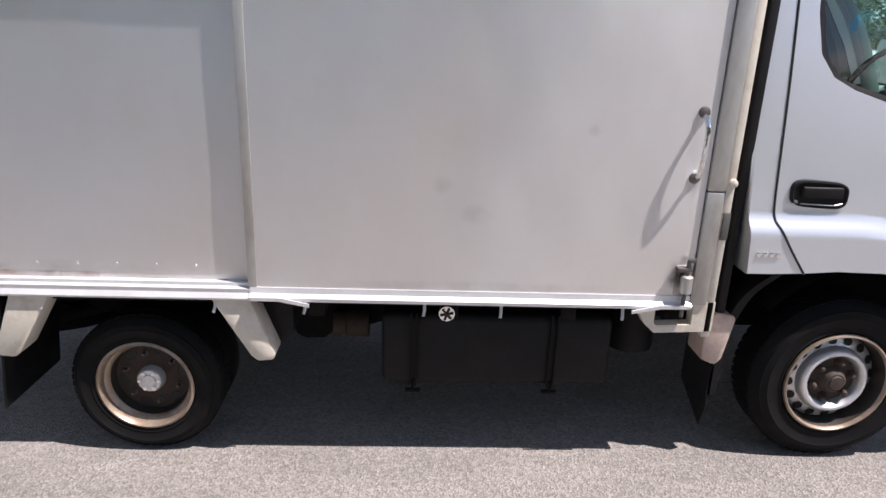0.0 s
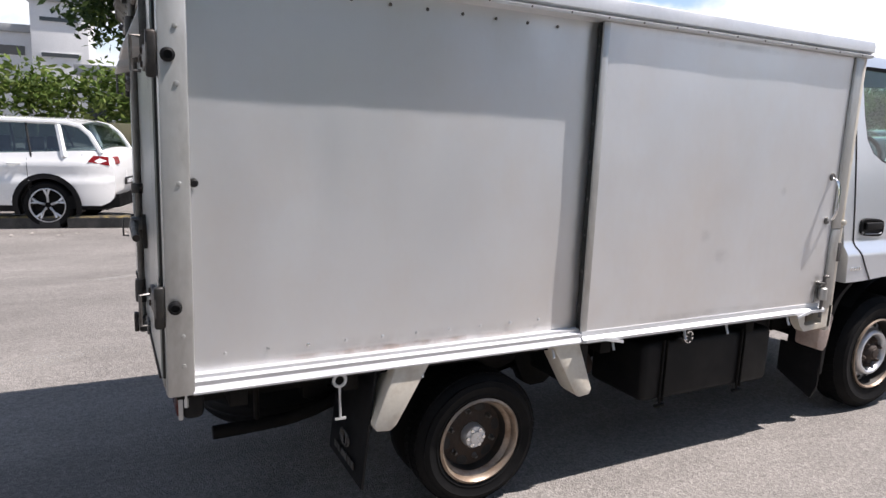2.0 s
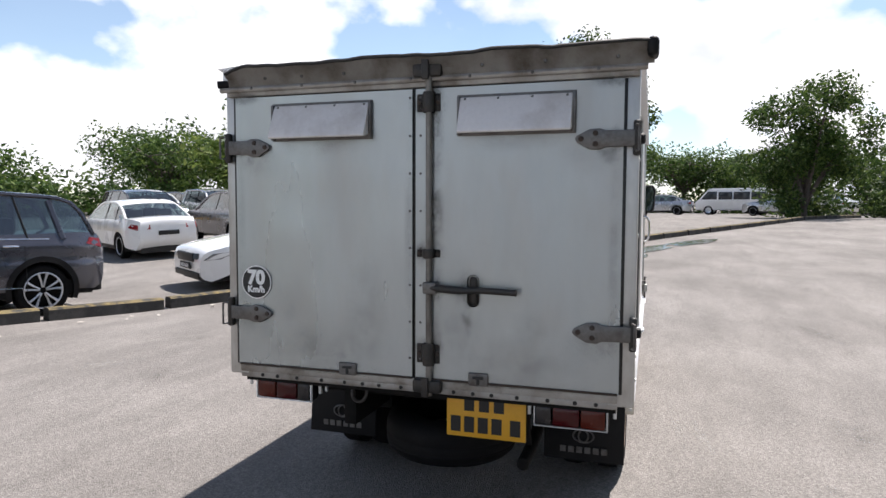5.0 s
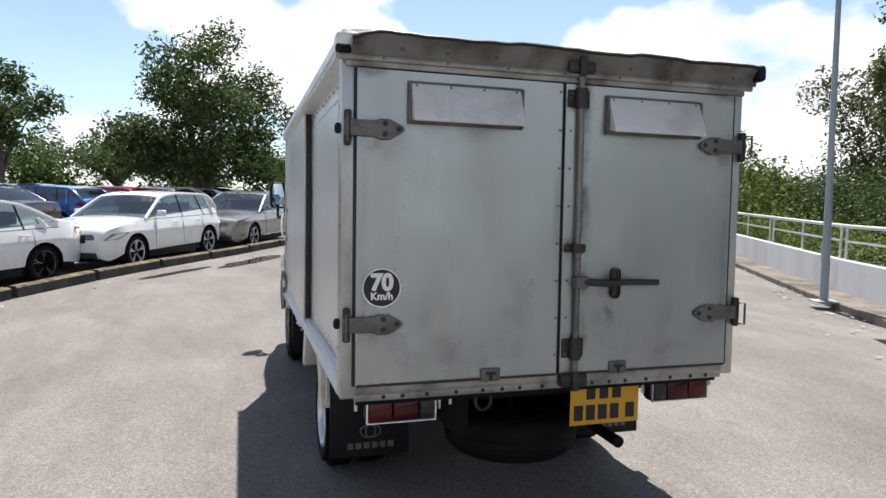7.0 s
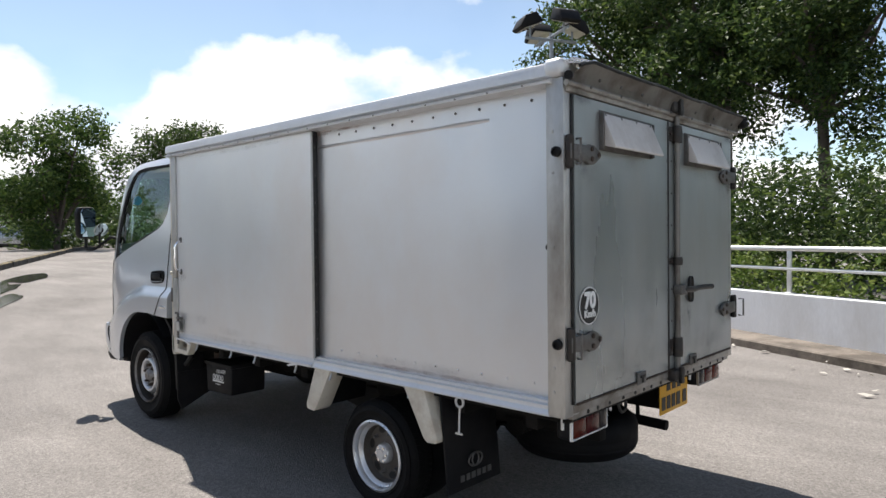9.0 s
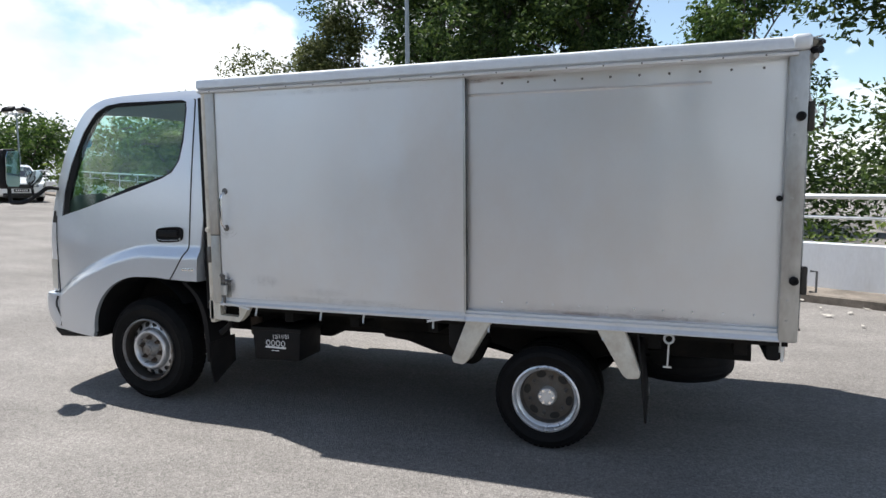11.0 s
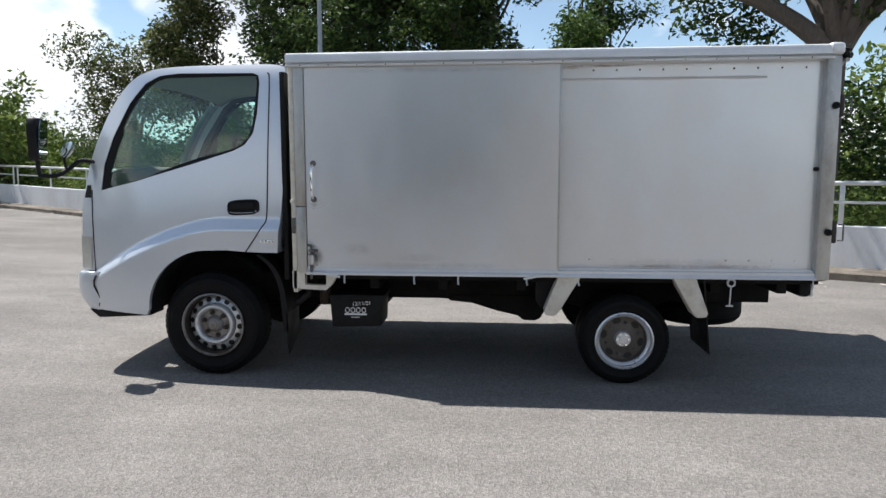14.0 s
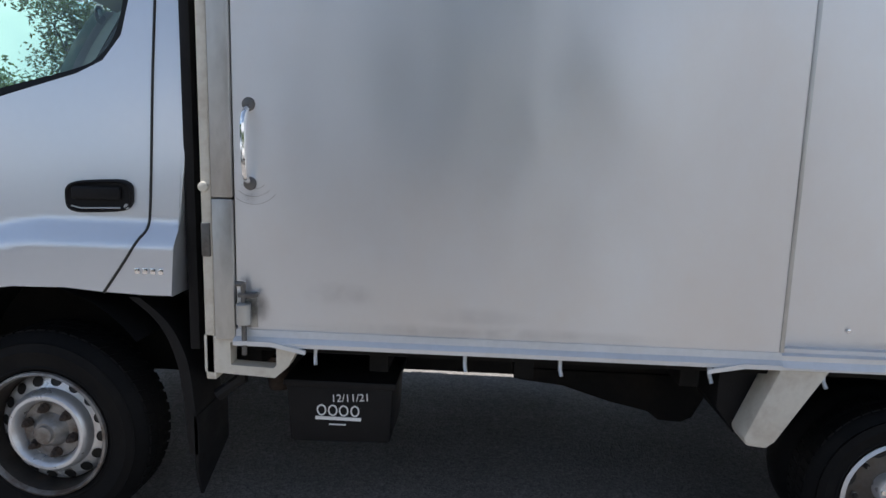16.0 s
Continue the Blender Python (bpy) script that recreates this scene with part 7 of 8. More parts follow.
def make_car(kind, paint, at, label, near=True, rim="wheel_silver", roof=None, group=""):
    """A parked car: nose at +x. Body, glass, lamps, wheels, mirrors; bars for its plates."""
    S = SHAPES[kind]
    kind = "suv" if kind == "tall_suv" else kind
    Ln, Wd, r = S["length"], S["width"], S["r"]
    X = lambda f: Ln * (0.5 - f)
    root = thing("parked_car", label, "car", at, group)
    def half(x, z):
        f = 0.5 - x / Ln
        y = Wd
        e = max(0.0, abs(f - 0.5) - 0.36) / 0.14
        y -= 0.2 * e ** 2.6
        belt = 0.92 if kind != "suv" else 1.06
        if z > belt:
            y -= 0.36 * (z - belt) + 0.05
        elif z > belt - 0.14:
            y -= 0.05 * ((z - belt + 0.14) / 0.14) ** 2
        if z < 0.5:
            y -= 0.25 * (0.5 - z) ** 1.6
        y += 0.012 * math.exp(-((z - 0.72) / 0.03) ** 2)
        return y

    axles = [X(f) for f in S["wb"]]
    top = [(p.x, p.y) for p in smooth_line([(X(f), z) for f, z in S["top"]], 3)]
    low, sill = [], S["sill"]
    # from tail to nose along the sill, over both arches
    for ax in (axles[1], axles[0]):
        low += [(ax + (r + 0.06) * math.cos(radians(a)), r + (r + 0.05) * math.sin(radians(a))) for a in range(200, -21, -20) if r + (r + 0.05) * math.sin(radians(a)) > sill]
    outline = top + low
    step = 0.09 if near else 0.22
    bm = shell_side(outline, [], half, step, 0.0)
    shell_top(bm, top, half, lambda s: (0.0, 0.045 * (1 - s * s)), 10)
    body = part("body", bm, M[paint], root, "", 40)
    if near:
        flank_normals(body, half)
    # glasshouse
    gl = [(p.x, p.y) for p in smooth_line([(X(f), z) for f, z in S["glass"]], 3)]
    gout = gl + [(X(S["glass"][-1][0]), 0.9), (X(S["glass"][0][0]), 0.9)]
    bm = shell_side(gout, [], lambda x, z: half(x, z) - 0.004, 0.12 if near else 0.3, 0.0)
    n = len(gl)
    shell_top(bm, gl, half, lambda s: (0, 0.04 * (1 - s * s)), 8)
    g = part("glasshouse", bm, M["car_glass"], root, "tinted car windows")
    g.visible_shadow = False
    bm = bmesh.new()
    zt = max(z for f, z in S["glass"])
    rl = [p for p in gl if p[1] > zt - 0.1]
    shell_top(bm, [(x, z + 0.008) for x, z in rl], half, lambda s: (0, 0.042 * (1 - s * s)), 8)
    part("roof", bm, M[roof or paint], root)
    for sgn in (1, -1):
        # roof side rail and pillars
        bm = bmesh.new()
        tube(bm, [(x, sgn * (half(x, z) - 0.0), z - 0.012) for x, z in gl], 0.035, 6)
        part("roof_rail", bm, M[paint], root)
        for f in S["posts"][1:]:
            x = X(f)
            zt2 = next(z for (xa, z) in gl if xa <= x)
            bm = bmesh.new()
            za = 0.93 if kind != "suv" else 1.06
            tube(bm, [(x + 0.0, sgn * (half(x, za) - 0.006), za), (x - (0.02 if f < 0.7 else -0.12 if f > 0.75 else -0.05), sgn * (half(x, zt2) - 0.006), zt2)], 0.016 if f < 0.8 else 0.045, 6)
            part("pillar", bm, M["black_plastic"] if f < 0.8 else M[paint], root)
        # wheels
        for ax in axles:
            t = lathe(bmesh.new(), [(r * 0.68, 0.012), (r * 0.72, 0.0), (r * 0.9, -0.004), (r - 0.01, 0.018), (r, 0.05), (r, 0.2), (r * 0.7, 0.21)], (ax, sgn * (Wd - 0.015), r), "y", 32 if near else 16, -sgn)
            ty = part("wheel", t, M["rubber"], root, "car wheel")
            bm = bmesh.new()
            lathe(bm, [(r * 0.7, 0.01), (r * 0.66, 0.03), (r * 0.62, 0.09), (0.0, 0.1)], (ax, sgn * (Wd - 0.015), r), "y", 24 if near else 12, -sgn)
            part("rim", bm, M["chassis"], ty)
            if near:
                for q in range(5):
                    bm = bmesh.new()
                    a = 2 * math.pi * q / 5 + 0.3
                    thin = paint == "dark_car"
                    for da in (-0.24, 0.24) if thin else (-0.16, 0.16):
                        b = a + da * 0.8 * thin
                        tube(bm, [(ax + r * 0.12 * math.cos(b), sgn * (Wd - 0.04), r + r * 0.12 * math.sin(b)), (ax + r * 0.4 * math.cos(b), sgn * (Wd - 0.035), r + r * 0.4 * math.sin(b)), (ax + r * 0.69 * math.cos(a + da), sgn * (Wd - 0.03), r + r * 0.69 * math.sin(a + da))], [0.012, 0.013, 0.02] if thin else 0.018, 6)
                    part("spoke", bm, M[rim], ty)
            bm = bmesh.new()
            lathe(bm, [(r * 0.72, 0.0), (r * 0.69, -0.004), (r * 0.66, 0.012)], (ax, sgn * (Wd - 0.012), r), "y", 28 if near else 12, -sgn)
            part("rim_edge", bm, M[rim], ty)
        # arch lining
        for ax in axles:
            bm = bmesh.new()
            rows = [[bm.verts.new((ax + (r + 0.055) * math.cos(radians(a)), sgn * y, r + (r + 0.048) * math.sin(radians(a)))) for y in (half(ax, 0.6) - 0.02, 0.5)] for a in range(-20, 201, 20)]
            for a, b in zip(rows, rows[1:]):
                bm.faces.new((a[0], a[1], b[1], b[0]))
            part("arch_liner", bm, M["ink"], root)
        if near:
            x = X(S["posts"][0] + 0.03)
            za = (0.98 if kind != "suv" else 1.12)
            bm = bmesh.new()
            box(bm, x - 0.02, x + 0.1, min(sgn * (half(x, za) + 0.04), sgn * (half(x, za) + 0.21)), max(sgn * (half(x, za) + 0.04), sgn * (half(x, za) + 0.21)), za, za + 0.13, 0.035, 3)
            tube(bm, [(x + 0.04, sgn * (half(x, za) - 0.01), za + 0.02), (x + 0.04, sgn * (half(x, za) + 0.08), za + 0.05)], 0.02, 6)
            part("wing_mirror", bm, M[paint if paint != "white_car" or kind == "hatch" else "black_car"], root)
            for f in (0.5, 0.71):
                bm = bmesh.new()
                x, z = X(f), (0.84 if kind != "suv" else 0.97)
                tube(bm, [(x - 0.09, sgn * (half(x, z) + 0.005), z), (x, sgn * (half(x, z) + 0.03), z), (x + 0.09, sgn * (half(x, z) + 0.005), z)], 0.013, 6)
                part("door_handle", bm, M["chrome"] if paint != "white_car" else M[paint], root)
            for f in (0.335, 0.57, 0.755):
                bm = bmesh.new()
                zc = 0.9 if kind != "suv" else 1.04
                tube(bm, [(X(f) + 0.04 * math.sin(k), sgn * (half(X(f), z) + 0.001), z) for k, z in [(q / 6, 0.35 + (zc - 0.35) * q / 6) for q in range(7)]], 0.004, 5)
                part("door_gap", bm, M["ink"], root)
            bm = bmesh.new()
            box(bm, axles[1] + r + 0.08, axles[0] - r - 0.08, min(sgn * (Wd - 0.07), sgn * (Wd - 0.03)), max(sgn * (Wd - 0.07), sgn * (Wd - 0.03)), sill - 0.02, sill + 0.1, 0.015)
            part("sill_trim", bm, M["black_plastic"], root)
            if paint in ("dark_car", "grey_car"):
                # bright strips below the windows and along the sill
                belt = 1.065 if kind == "suv" else 0.925
                for za, fa, fb in ((belt, S["posts"][0] + 0.02, 0.82), (sill + 0.125, 0.3, 0.74)):
                    bm = bmesh.new()
                    tube(bm, [(X(fa + (fb - fa) * q / 10), sgn * (half(X(fa + (fb - fa) * q / 10), za - 0.002) + 0.004), za) for q in range(11)], 0.009, 6)
                    part("bright_strip", bm, M["chrome"], root, "chromed trim strip")
            if kind == "suv":
                for ax in axles:
                    bm = bmesh.new()
                    rows = [[bm.verts.new((ax + q * math.cos(radians(a)), sgn * (half(ax + q * math.cos(radians(a)), r + q * math.sin(radians(a))) + d), r + q * math.sin(radians(a)))) for q, d in ((r + 0.04, -0.02), (r + 0.045, 0.008), (r + 0.12, 0.008))] for a in range(-18, 199, 12)]
                    for a, b in zip(rows, rows[1:]):
                        for q in range(2):
                            bm.faces.new((a[q], a[q + 1], b[q + 1], b[q]))
                    part("arch_trim", bm, M["black_plastic"], root, "black plastic wheel arch trim")
        # lamps
        zf = 0.64 if kind != "suv" else 0.8
        bm = bmesh.new()
        pts = [(X(0.012), zf - 0.04), (X(0.065), zf - 0.03), (X(0.135), zf + 0.09), (X(0.045), zf + 0.075)]
        vs = [bm.verts.new((x, sgn * (half(x, z) + 0.016), z)) for x, z in pts] + [bm.verts.new((X(0.0) + 0.03, sgn * 0.42, zf - 0.03)), bm.verts.new((X(0.004) + 0.024, sgn * 0.43, zf + 0.07))]
        bm.faces.new(vs[:4]), bm.faces.new((vs[0], vs[3], vs[5], vs[4]))
        bmesh.ops.solidify(bm, geom=bm.faces[:], thickness=0.02)
        part("headlamp", bm, M["lamp_dark"], root, "clear headlamp")
        bm = bmesh.new()
        zr = (0.82 if kind == "saloon" else 0.88 if kind == "hatch" else 1.0)
        pts = [(X(0.988), zr - 0.06), (X(0.93), zr + 0.0), (X(0.945), zr + 0.09), (X(0.985), zr + 0.07)]
        vs = [bm.verts.new((x, sgn * (half(x, z) + 0.012), z)) for x, z in pts] + [bm.verts.new((X(1.0) - 0.015, sgn * 0.45, zr - 0.04)), bm.verts.new((X(0.995) - 0.012, sgn * 0.45, zr + 0.07))]
        bm.faces.new(vs[:4]), bm.faces.new((vs[0], vs[3], vs[5], vs[4]))
        bmesh.ops.solidify(bm, geom=bm.faces[:], thickness=0.02)
        part("tail_lamp", bm, M["car_red"], root, "red tail lamp")
    if kind == "suv" and near:
        for xa, s in ((X(1.0), -1), (X(0.0), 1)):
            bm = bmesh.new()
            plan = [(xa - s * 0.62, Wd - 0.005), (xa - s * 0.3, Wd - 0.05), (xa - s * 0.08, Wd - 0.17), (xa + s * 0.02, Wd - 0.3), (xa + s * 0.035, 0.0)]
            plan += [(a, -b) for a, b in plan[-2::-1]]
            rows = [[bm.verts.new((a, b, z)) for a, b in plan] for z in (sill + 0.02, sill + 0.22)]
            for q in range(len(plan) - 1):
                bm.faces.new((rows[0][q], rows[0][q + 1], rows[1][q + 1], rows[1][q]))
            bmesh.ops.solidify(bm, geom=bm.faces[:], thickness=0.02)
            part("bumper_trim", bm, M["black_plastic"], root, "black lower bumper")
    # grille, plates
    bm = bmesh.new()
    zf = 0.55 if kind != "suv" else 0.7
    box(bm, X(0.0) - 0.03, X(0.0) + 0.03, -0.4, 0.4, zf, zf + 0.16, 0.02)
    part("grille", bm, M["ink"], root, "black front grille")
    bm = bmesh.new()
    box(bm, X(0.0) - 0.04, X(0.0) + 0.026, -0.62, 0.62, 0.26, 0.37, 0.02)
    part("air_intake", bm, M["ink"], root)
    bm = bmesh.new()
    box(bm, X(0.0) + 0.018, X(0.0) + 0.04, -0.26, 0.26, 0.42, 0.53, 0.003)
    pl = part("number_plate", bm, M["ink"], root, "black number plate with plain bars")
    bm = bmesh.new()
    box(bm, X(1.0) - 0.03, X(1.0) - 0.01, -0.26, 0.26, 0.62, 0.73, 0.003)
    pl2 = part("number_plate", bm, M["ink"], root, "black number plate with plain bars")
    if near:
        for k in range(6):
            for xx, zz, p in ((X(0.0) + 0.0405, 0.475, pl), (X(1.0) - 0.0325, 0.675, pl2)):
                bm = bmesh.new()
                box(bm, xx, xx + 0.002, -0.2 + 0.07 * k, -0.16 + 0.07 * k, zz - 0.03, zz + 0.03)
                part("bar", bm, M["white_ink"], p, "", 0)
    # underside and seats
    bm = bmesh.new()
    box(bm, X(0.97), X(0.03), -Wd + 0.25, Wd - 0.25, sill - 0.02, sill + 0.25)
    box(bm, X(0.75), X(0.3), -Wd + 0.12, Wd - 0.12, sill, 0.75)
    for f in (0.52, 0.7):
        for y in (-0.38, 0.38):
            prism(bm, [(X(f), 0.7), (X(f) - 0.1, 1.22 if kind != "suv" else 1.35), (X(f) - 0.2, 1.22 if kind != "suv" else 1.35), (X(f) - 0.2, 0.7)], "y", y - 0.22, y + 0.22, 0.03)
    part("interior", bm, M["ink"], root, "dark interior")
    return root


M["lamp_dark"] = material("lamp_glass", (0.35, 0.36, 0.37), 0.08, vary=0.3, scale=14, grain=40, coat=1.0, metal=0.5)
def park(kind, paint, x, y, turn, label, **kw):
    return make_car(kind, paint, ground_pose(x, y, turn), label, **kw)


def ground_pose(x, y, turn):
    """A pose on the ground, leaning with its slope along the heading."""
    c, s = math.cos(radians(turn)), math.sin(radians(turn))
    up = math.degrees(math.atan2(ground_z(x + c, y + s) - ground_z(x - c, y - s), 2))
    side = math.degrees(math.atan2(ground_z(x - s * 0.8, y + c * 0.8) - ground_z(x + s * 0.8, y - c * 0.8), 1.6))
    return pose(x, y, ground_z(x, y), 0, 0, turn) @ pose(0, 0, 0, side, -up, 0)


park("suv", "white_car", -3.1, 9.6, 162.4, "white compact sport utility car behind the kerb")
park("tall_suv", "dark_car", 2.28, 8.36, 160, "dark grey sport utility car behind the kerb")
park("saloon", "white_car", 8.43, 5.94, 147, "white saloon with black wheels behind the kerb", rim="black_car", roof="black_car")
park("hatch", "white_car", 11.97, 3.36, 153, "white hatchback behind the kerb")
park("saloon", "grey_car", 16.0, 1.06, 154, "grey saloon behind the kerb")
park("saloon", "white_car", 25.5, -15.6, 152, "white saloon standing far off beside the parapet")


# ---- rows of parked cars further off ----
def far_rows():
    rnd = random.Random(21)
    kinds = [("saloon", "white_car", "white"), ("hatch", "silver_car", "silver"), ("suv", "black_car", "black"), ("saloon", "silver_car", "silver"), ("hatch", "white_car", "white"), ("suv", "dark_car", "dark grey"),
             ("saloon", "dark_car", "dark grey"), ("suv", "silver_car", "silver"), ("hatch", "red_car", "red")]
    made = {}
    spots = []
    for off, s0, s1, ang in ((9.2, 7.5, 30, 90), (15.6, 9.5, 40, -90), (23.5, 12.0, 48, 90), (29.0, 14.0, 54, -90), (36.0, 16.0, 58, 90)):
        s = s0
        while s < s1:
            if rnd.random() < 0.86:
                spots.append((s, off, ang))
            s += 2.75
    for i, (s, off, ang) in enumerate(spots):
        kind, paint, word = kinds[(i * 5 + i // 4) % len(kinds)]
        if off == 9.2 and 17.0 < s < 19.9:
            kind, paint, word = "hatch", "blue_car", "bright blue"
        x, y, ka = on_row(s, off)
        m = ground_pose(x, y, ka + ang + rnd.uniform(-3, 3))
        if (kind, paint) not in made:
            made[kind, paint] = make_car(kind, paint, m, word + " car parked in a distant row", near=False, group="distant parked cars")
        else:
            copy_thing(made[kind, paint], m)


far_rows()


# ---- distant trees and thickets ----
FAR = "distant broad-leaved tree beyond the car park"
tree("tree", pose(28.8, 2.9, 0), 9.0, 0.2, 2.2, 3.3, 24000, 0.21, M["leaf_dark"], 41, "dense round dark green tree beyond the parked cars", (0, 0), 11, crown_low=0.15, small=0.36)
tree("tree", pose(34.3, 12.6, 0), 8.4, 0.16, 3.0, 2.1, 5000, 0.26, M["leaf_dark"], 42, FAR, (0.1, 0), 7, crown_low=0.2)
tree("tree", pose(35.0, -8.6, 0), 7.8, 0.2, 1.6, 2.7, 16000, 0.22, M["leaf"], 43, FAR, (0, 0), 10, crown_low=0.1, small=0.38)
tree("tree", pose(35.5, -15.6, 0), 8.2, 0.2, 2.2, 2.8, 15000, 0.22, M["leaf_dark"], 44, FAR, (0, 0), 9, crown_low=0.1, small=0.38)
tree("tree", pose(24.0, 17.5, 0), 5.6, 0.16, 1.8, 2.6, 7000, 0.26, M["leaf_light"], 45, FAR, (0, 0), 9, crown_low=0.15)
tree("tree", pose(5.0, 25.6, 0), 9.0, 0.25, 1.8, 4.0, 22000, 0.22, M["leaf_dark"], 46, FAR, (0.3, 0), 10, crown_low=0.1, small=0.36)
tree("tree", pose(-0.4, 21.5, 0), 10.0, 0.18, 4.4, 3.0, 9000, 0.27, M["leaf_dark"], 47, "dark leafy tree with a leaning trunk behind the hoarding", (1.4, 0), 9, crown_low=0.1)
flat = tree("rain_tree", pose(52.0, 21.0, 0), 7.0, 0.3, 3.0, 5.6, 8000, 0.32, M["leaf"], 48, "wide flat-crowned tree far off", (0, 0), 11, flat=0.3, crown_low=0.55, small=0.26)
for x, y, rz, k in ((60, 31, 70, 1.0), (46, 30, 140, 0.9), (63, 12, 200, 1.1), (66, -4, 20, 1.0), (64, -14, 110, 0.95), (52, -30, 250, 1.0), (38, 34, 300, 1.0)):
    c = copy_thing(flat, pose(x, y, 0, 0, 0, rz))
    c.scale = (k, k, k)
bushy = tree("tree", pose(58.0, 24.0, 0), 5.6, 0.2, 1.0, 4.2, 8000, 0.34, M["leaf"], 49, "bushy green tree far off", (0, 0), 10, crown_low=0.05, small=0.4)
for x, y, rz in ((66, 18, 40), (68, 6, 90), (66, -9, 10), (62, -19, 70), (56, -25, 20), (54, 34, 210), (44, 40, 130), (30, 42, 60), (47, -26, 80), (43, -30, 200), (68, 28, 130)):
    copy_thing(bushy, pose(x, y, -0.3, 0, 0, rz))
small = tree("tree", pose(17.0, -15.9, -1.0), 5.2, 0.14, 1.4, 2.4, 8000, 0.2, M["leaf_light"], 50, "round bright green tree behind the parapet", (0, 0), 9, crown_low=0.05, small=0.42)
copy_thing(small, pose(20.5, -19.6, -1.2, 0, 0, 80))
copy_thing(small, pose(-7.5, -11.2, -1.4, 0, 0, 40))
copy_thing(small, pose(23.0, -19.5, -0.8, 0, 0, 140))
hedge("shrubs", [(39, -9, 0), (42, -18, 0), (44, -26, 0), (52, -33, 0)], 3.0, 3.2, 14000, 0.3, M["leaf_dark"], 33, "dark clipped hedge closing the far end of the car park")
hedge("shrubs", [(20, 36, 0), (36, 32, 0), (50, 26, 0), (62, 16, 0), (66, 0, 0), (60, -16, 0)], 4.0, 3.2, 22000, 0.4, M["leaf"], 34, "distant belt of green shrubs")
hedge("shrubs", [(-9, 17.5, 1.2), (-4, 16.8, 1.4), (0.5, 15.4, 1.2)], 1.6, 1.9, 9000, 0.22, M["leaf_light"], 35, "leafy shrubs hanging over the hoarding")


# ---- hoarding, buildings ----
M["hoarding"] = material("olive_hoarding", (0.2, 0.19, 0.11), 0.8, vary=0.15, scale=1.5, grain=30, bump=0.2, dirt_sheen=(0.3, 0.24, 0.15), dirt_sheen_amount=0.6, dirt_sheen_scale=1.2)
M["tan_board"] = material("tan_board", (0.3, 0.21, 0.12), 0.8, vary=0.2, scale=2, grain=30, bump=0.2)
M["clear_sheet"] = material("corrugated_sheet", (0.45, 0.44, 0.4), 0.5, vary=0.2, scale=4, grain=30)
M["house_white"] = material("white_render", (0.62, 0.62, 0.62), 0.8, vary=0.06, scale=0.6, grain=10, bump=0.1, dirt_sheen=(0.4, 0.4, 0.4), dirt_sheen_amount=0.4, dirt_sheen_scale=0.4)
M["house_grey"] = material("grey_render", (0.3, 0.31, 0.32), 0.8, vary=0.06, scale=0.6, grain=10, bump=0.1)
M["window_dark"] = material("dark_window", (0.03, 0.035, 0.04), 0.1, vary=0.2, scale=2, bump=0)
M["roof_dark"] = material("dark_roof", (0.05, 0.05, 0.052), 0.6, vary=0.2, scale=1)


def hoarding():
    p0 = Vector((-9.5, 16.4, -0.25))
    ang = math.degrees(math.atan2(-3.2, 10.5))
    root = thing("hoarding", "olive green board hoarding on a timber frame", "fence", pose(p0.x, p0.y, p0.z, 0, 0, ang))
    for k in range(8):
        bm = bmesh.new()
        box(bm, 1.2 * k + 0.006, 1.2 * k + 1.194, 0, 0.03, 0.85, 1.72, 0.004)
        part("board", bm, M["hoarding"], root)
        bm = bmesh.new()
        box(bm, 1.2 * k + 0.006, 1.2 * k + 1.194, 0.004, 0.03, 0.0, 0.845, 0.004)
        part("board", bm, M["tan_board"] if k % 3 else M["hoarding"], root)
    for k in range(0, 9):
        bm = bmesh.new()
        box(bm, 1.2 * k - 0.04, 1.2 * k + 0.04, -0.05, -0.002, 0, 1.75, 0.006)
        part("post", bm, M["hoarding"], root)
    for k in range(2):
        x = 9.7 + 1.0 * k
        bm = bmesh.new()
        top = [bm.verts.new((x + i * 0.04, 0.012 * (i % 4 in (1, 2)), 1.7)) for i in range(24)]
        low = [bm.verts.new((v.co.x, v.co.y, 0.75)) for v in top]
        for i in range(23):
            bm.faces.new((top[i], top[i + 1], low[i + 1], low[i]))
        bmesh.ops.solidify(bm, geom=bm.faces[:], thickness=0.006)
        part("clear_sheet", bm, M["clear_sheet"], root, "pale corrugated sheet")
        bm = bmesh.new()
        tube(bm, [(x, -0.03, 1.65), (x + 0.95, -0.03, 0.95)], 0.025, 6)
        part("brace", bm, M["house_white"], root)
        bm = bmesh.new()
        box(bm, x, x + 0.95, -0.02, 0.02, 0.0, 0.08)
        part("rail", bm, M["clear_sheet"], root)
        bm = bmesh.new()
        tube(bm, [(x, -0.03, 0.72), (x + 0.95, -0.03, 0.72)], 0.02, 6)
        part("rail", bm, M["clear_sheet"], root)
    bm = bmesh.new()
    box(bm, 11.7, 11.95, -0.06, 0.06, 0, 1.75, 0.01)
    part("post", bm, M["hoarding"], root)
    bm = bmesh.new()
    box(bm, 9.6, 12.0, 0.5, 0.55, 0, 0.5)
    part("back_board", bm, M["tan_board"], root)


hoarding()


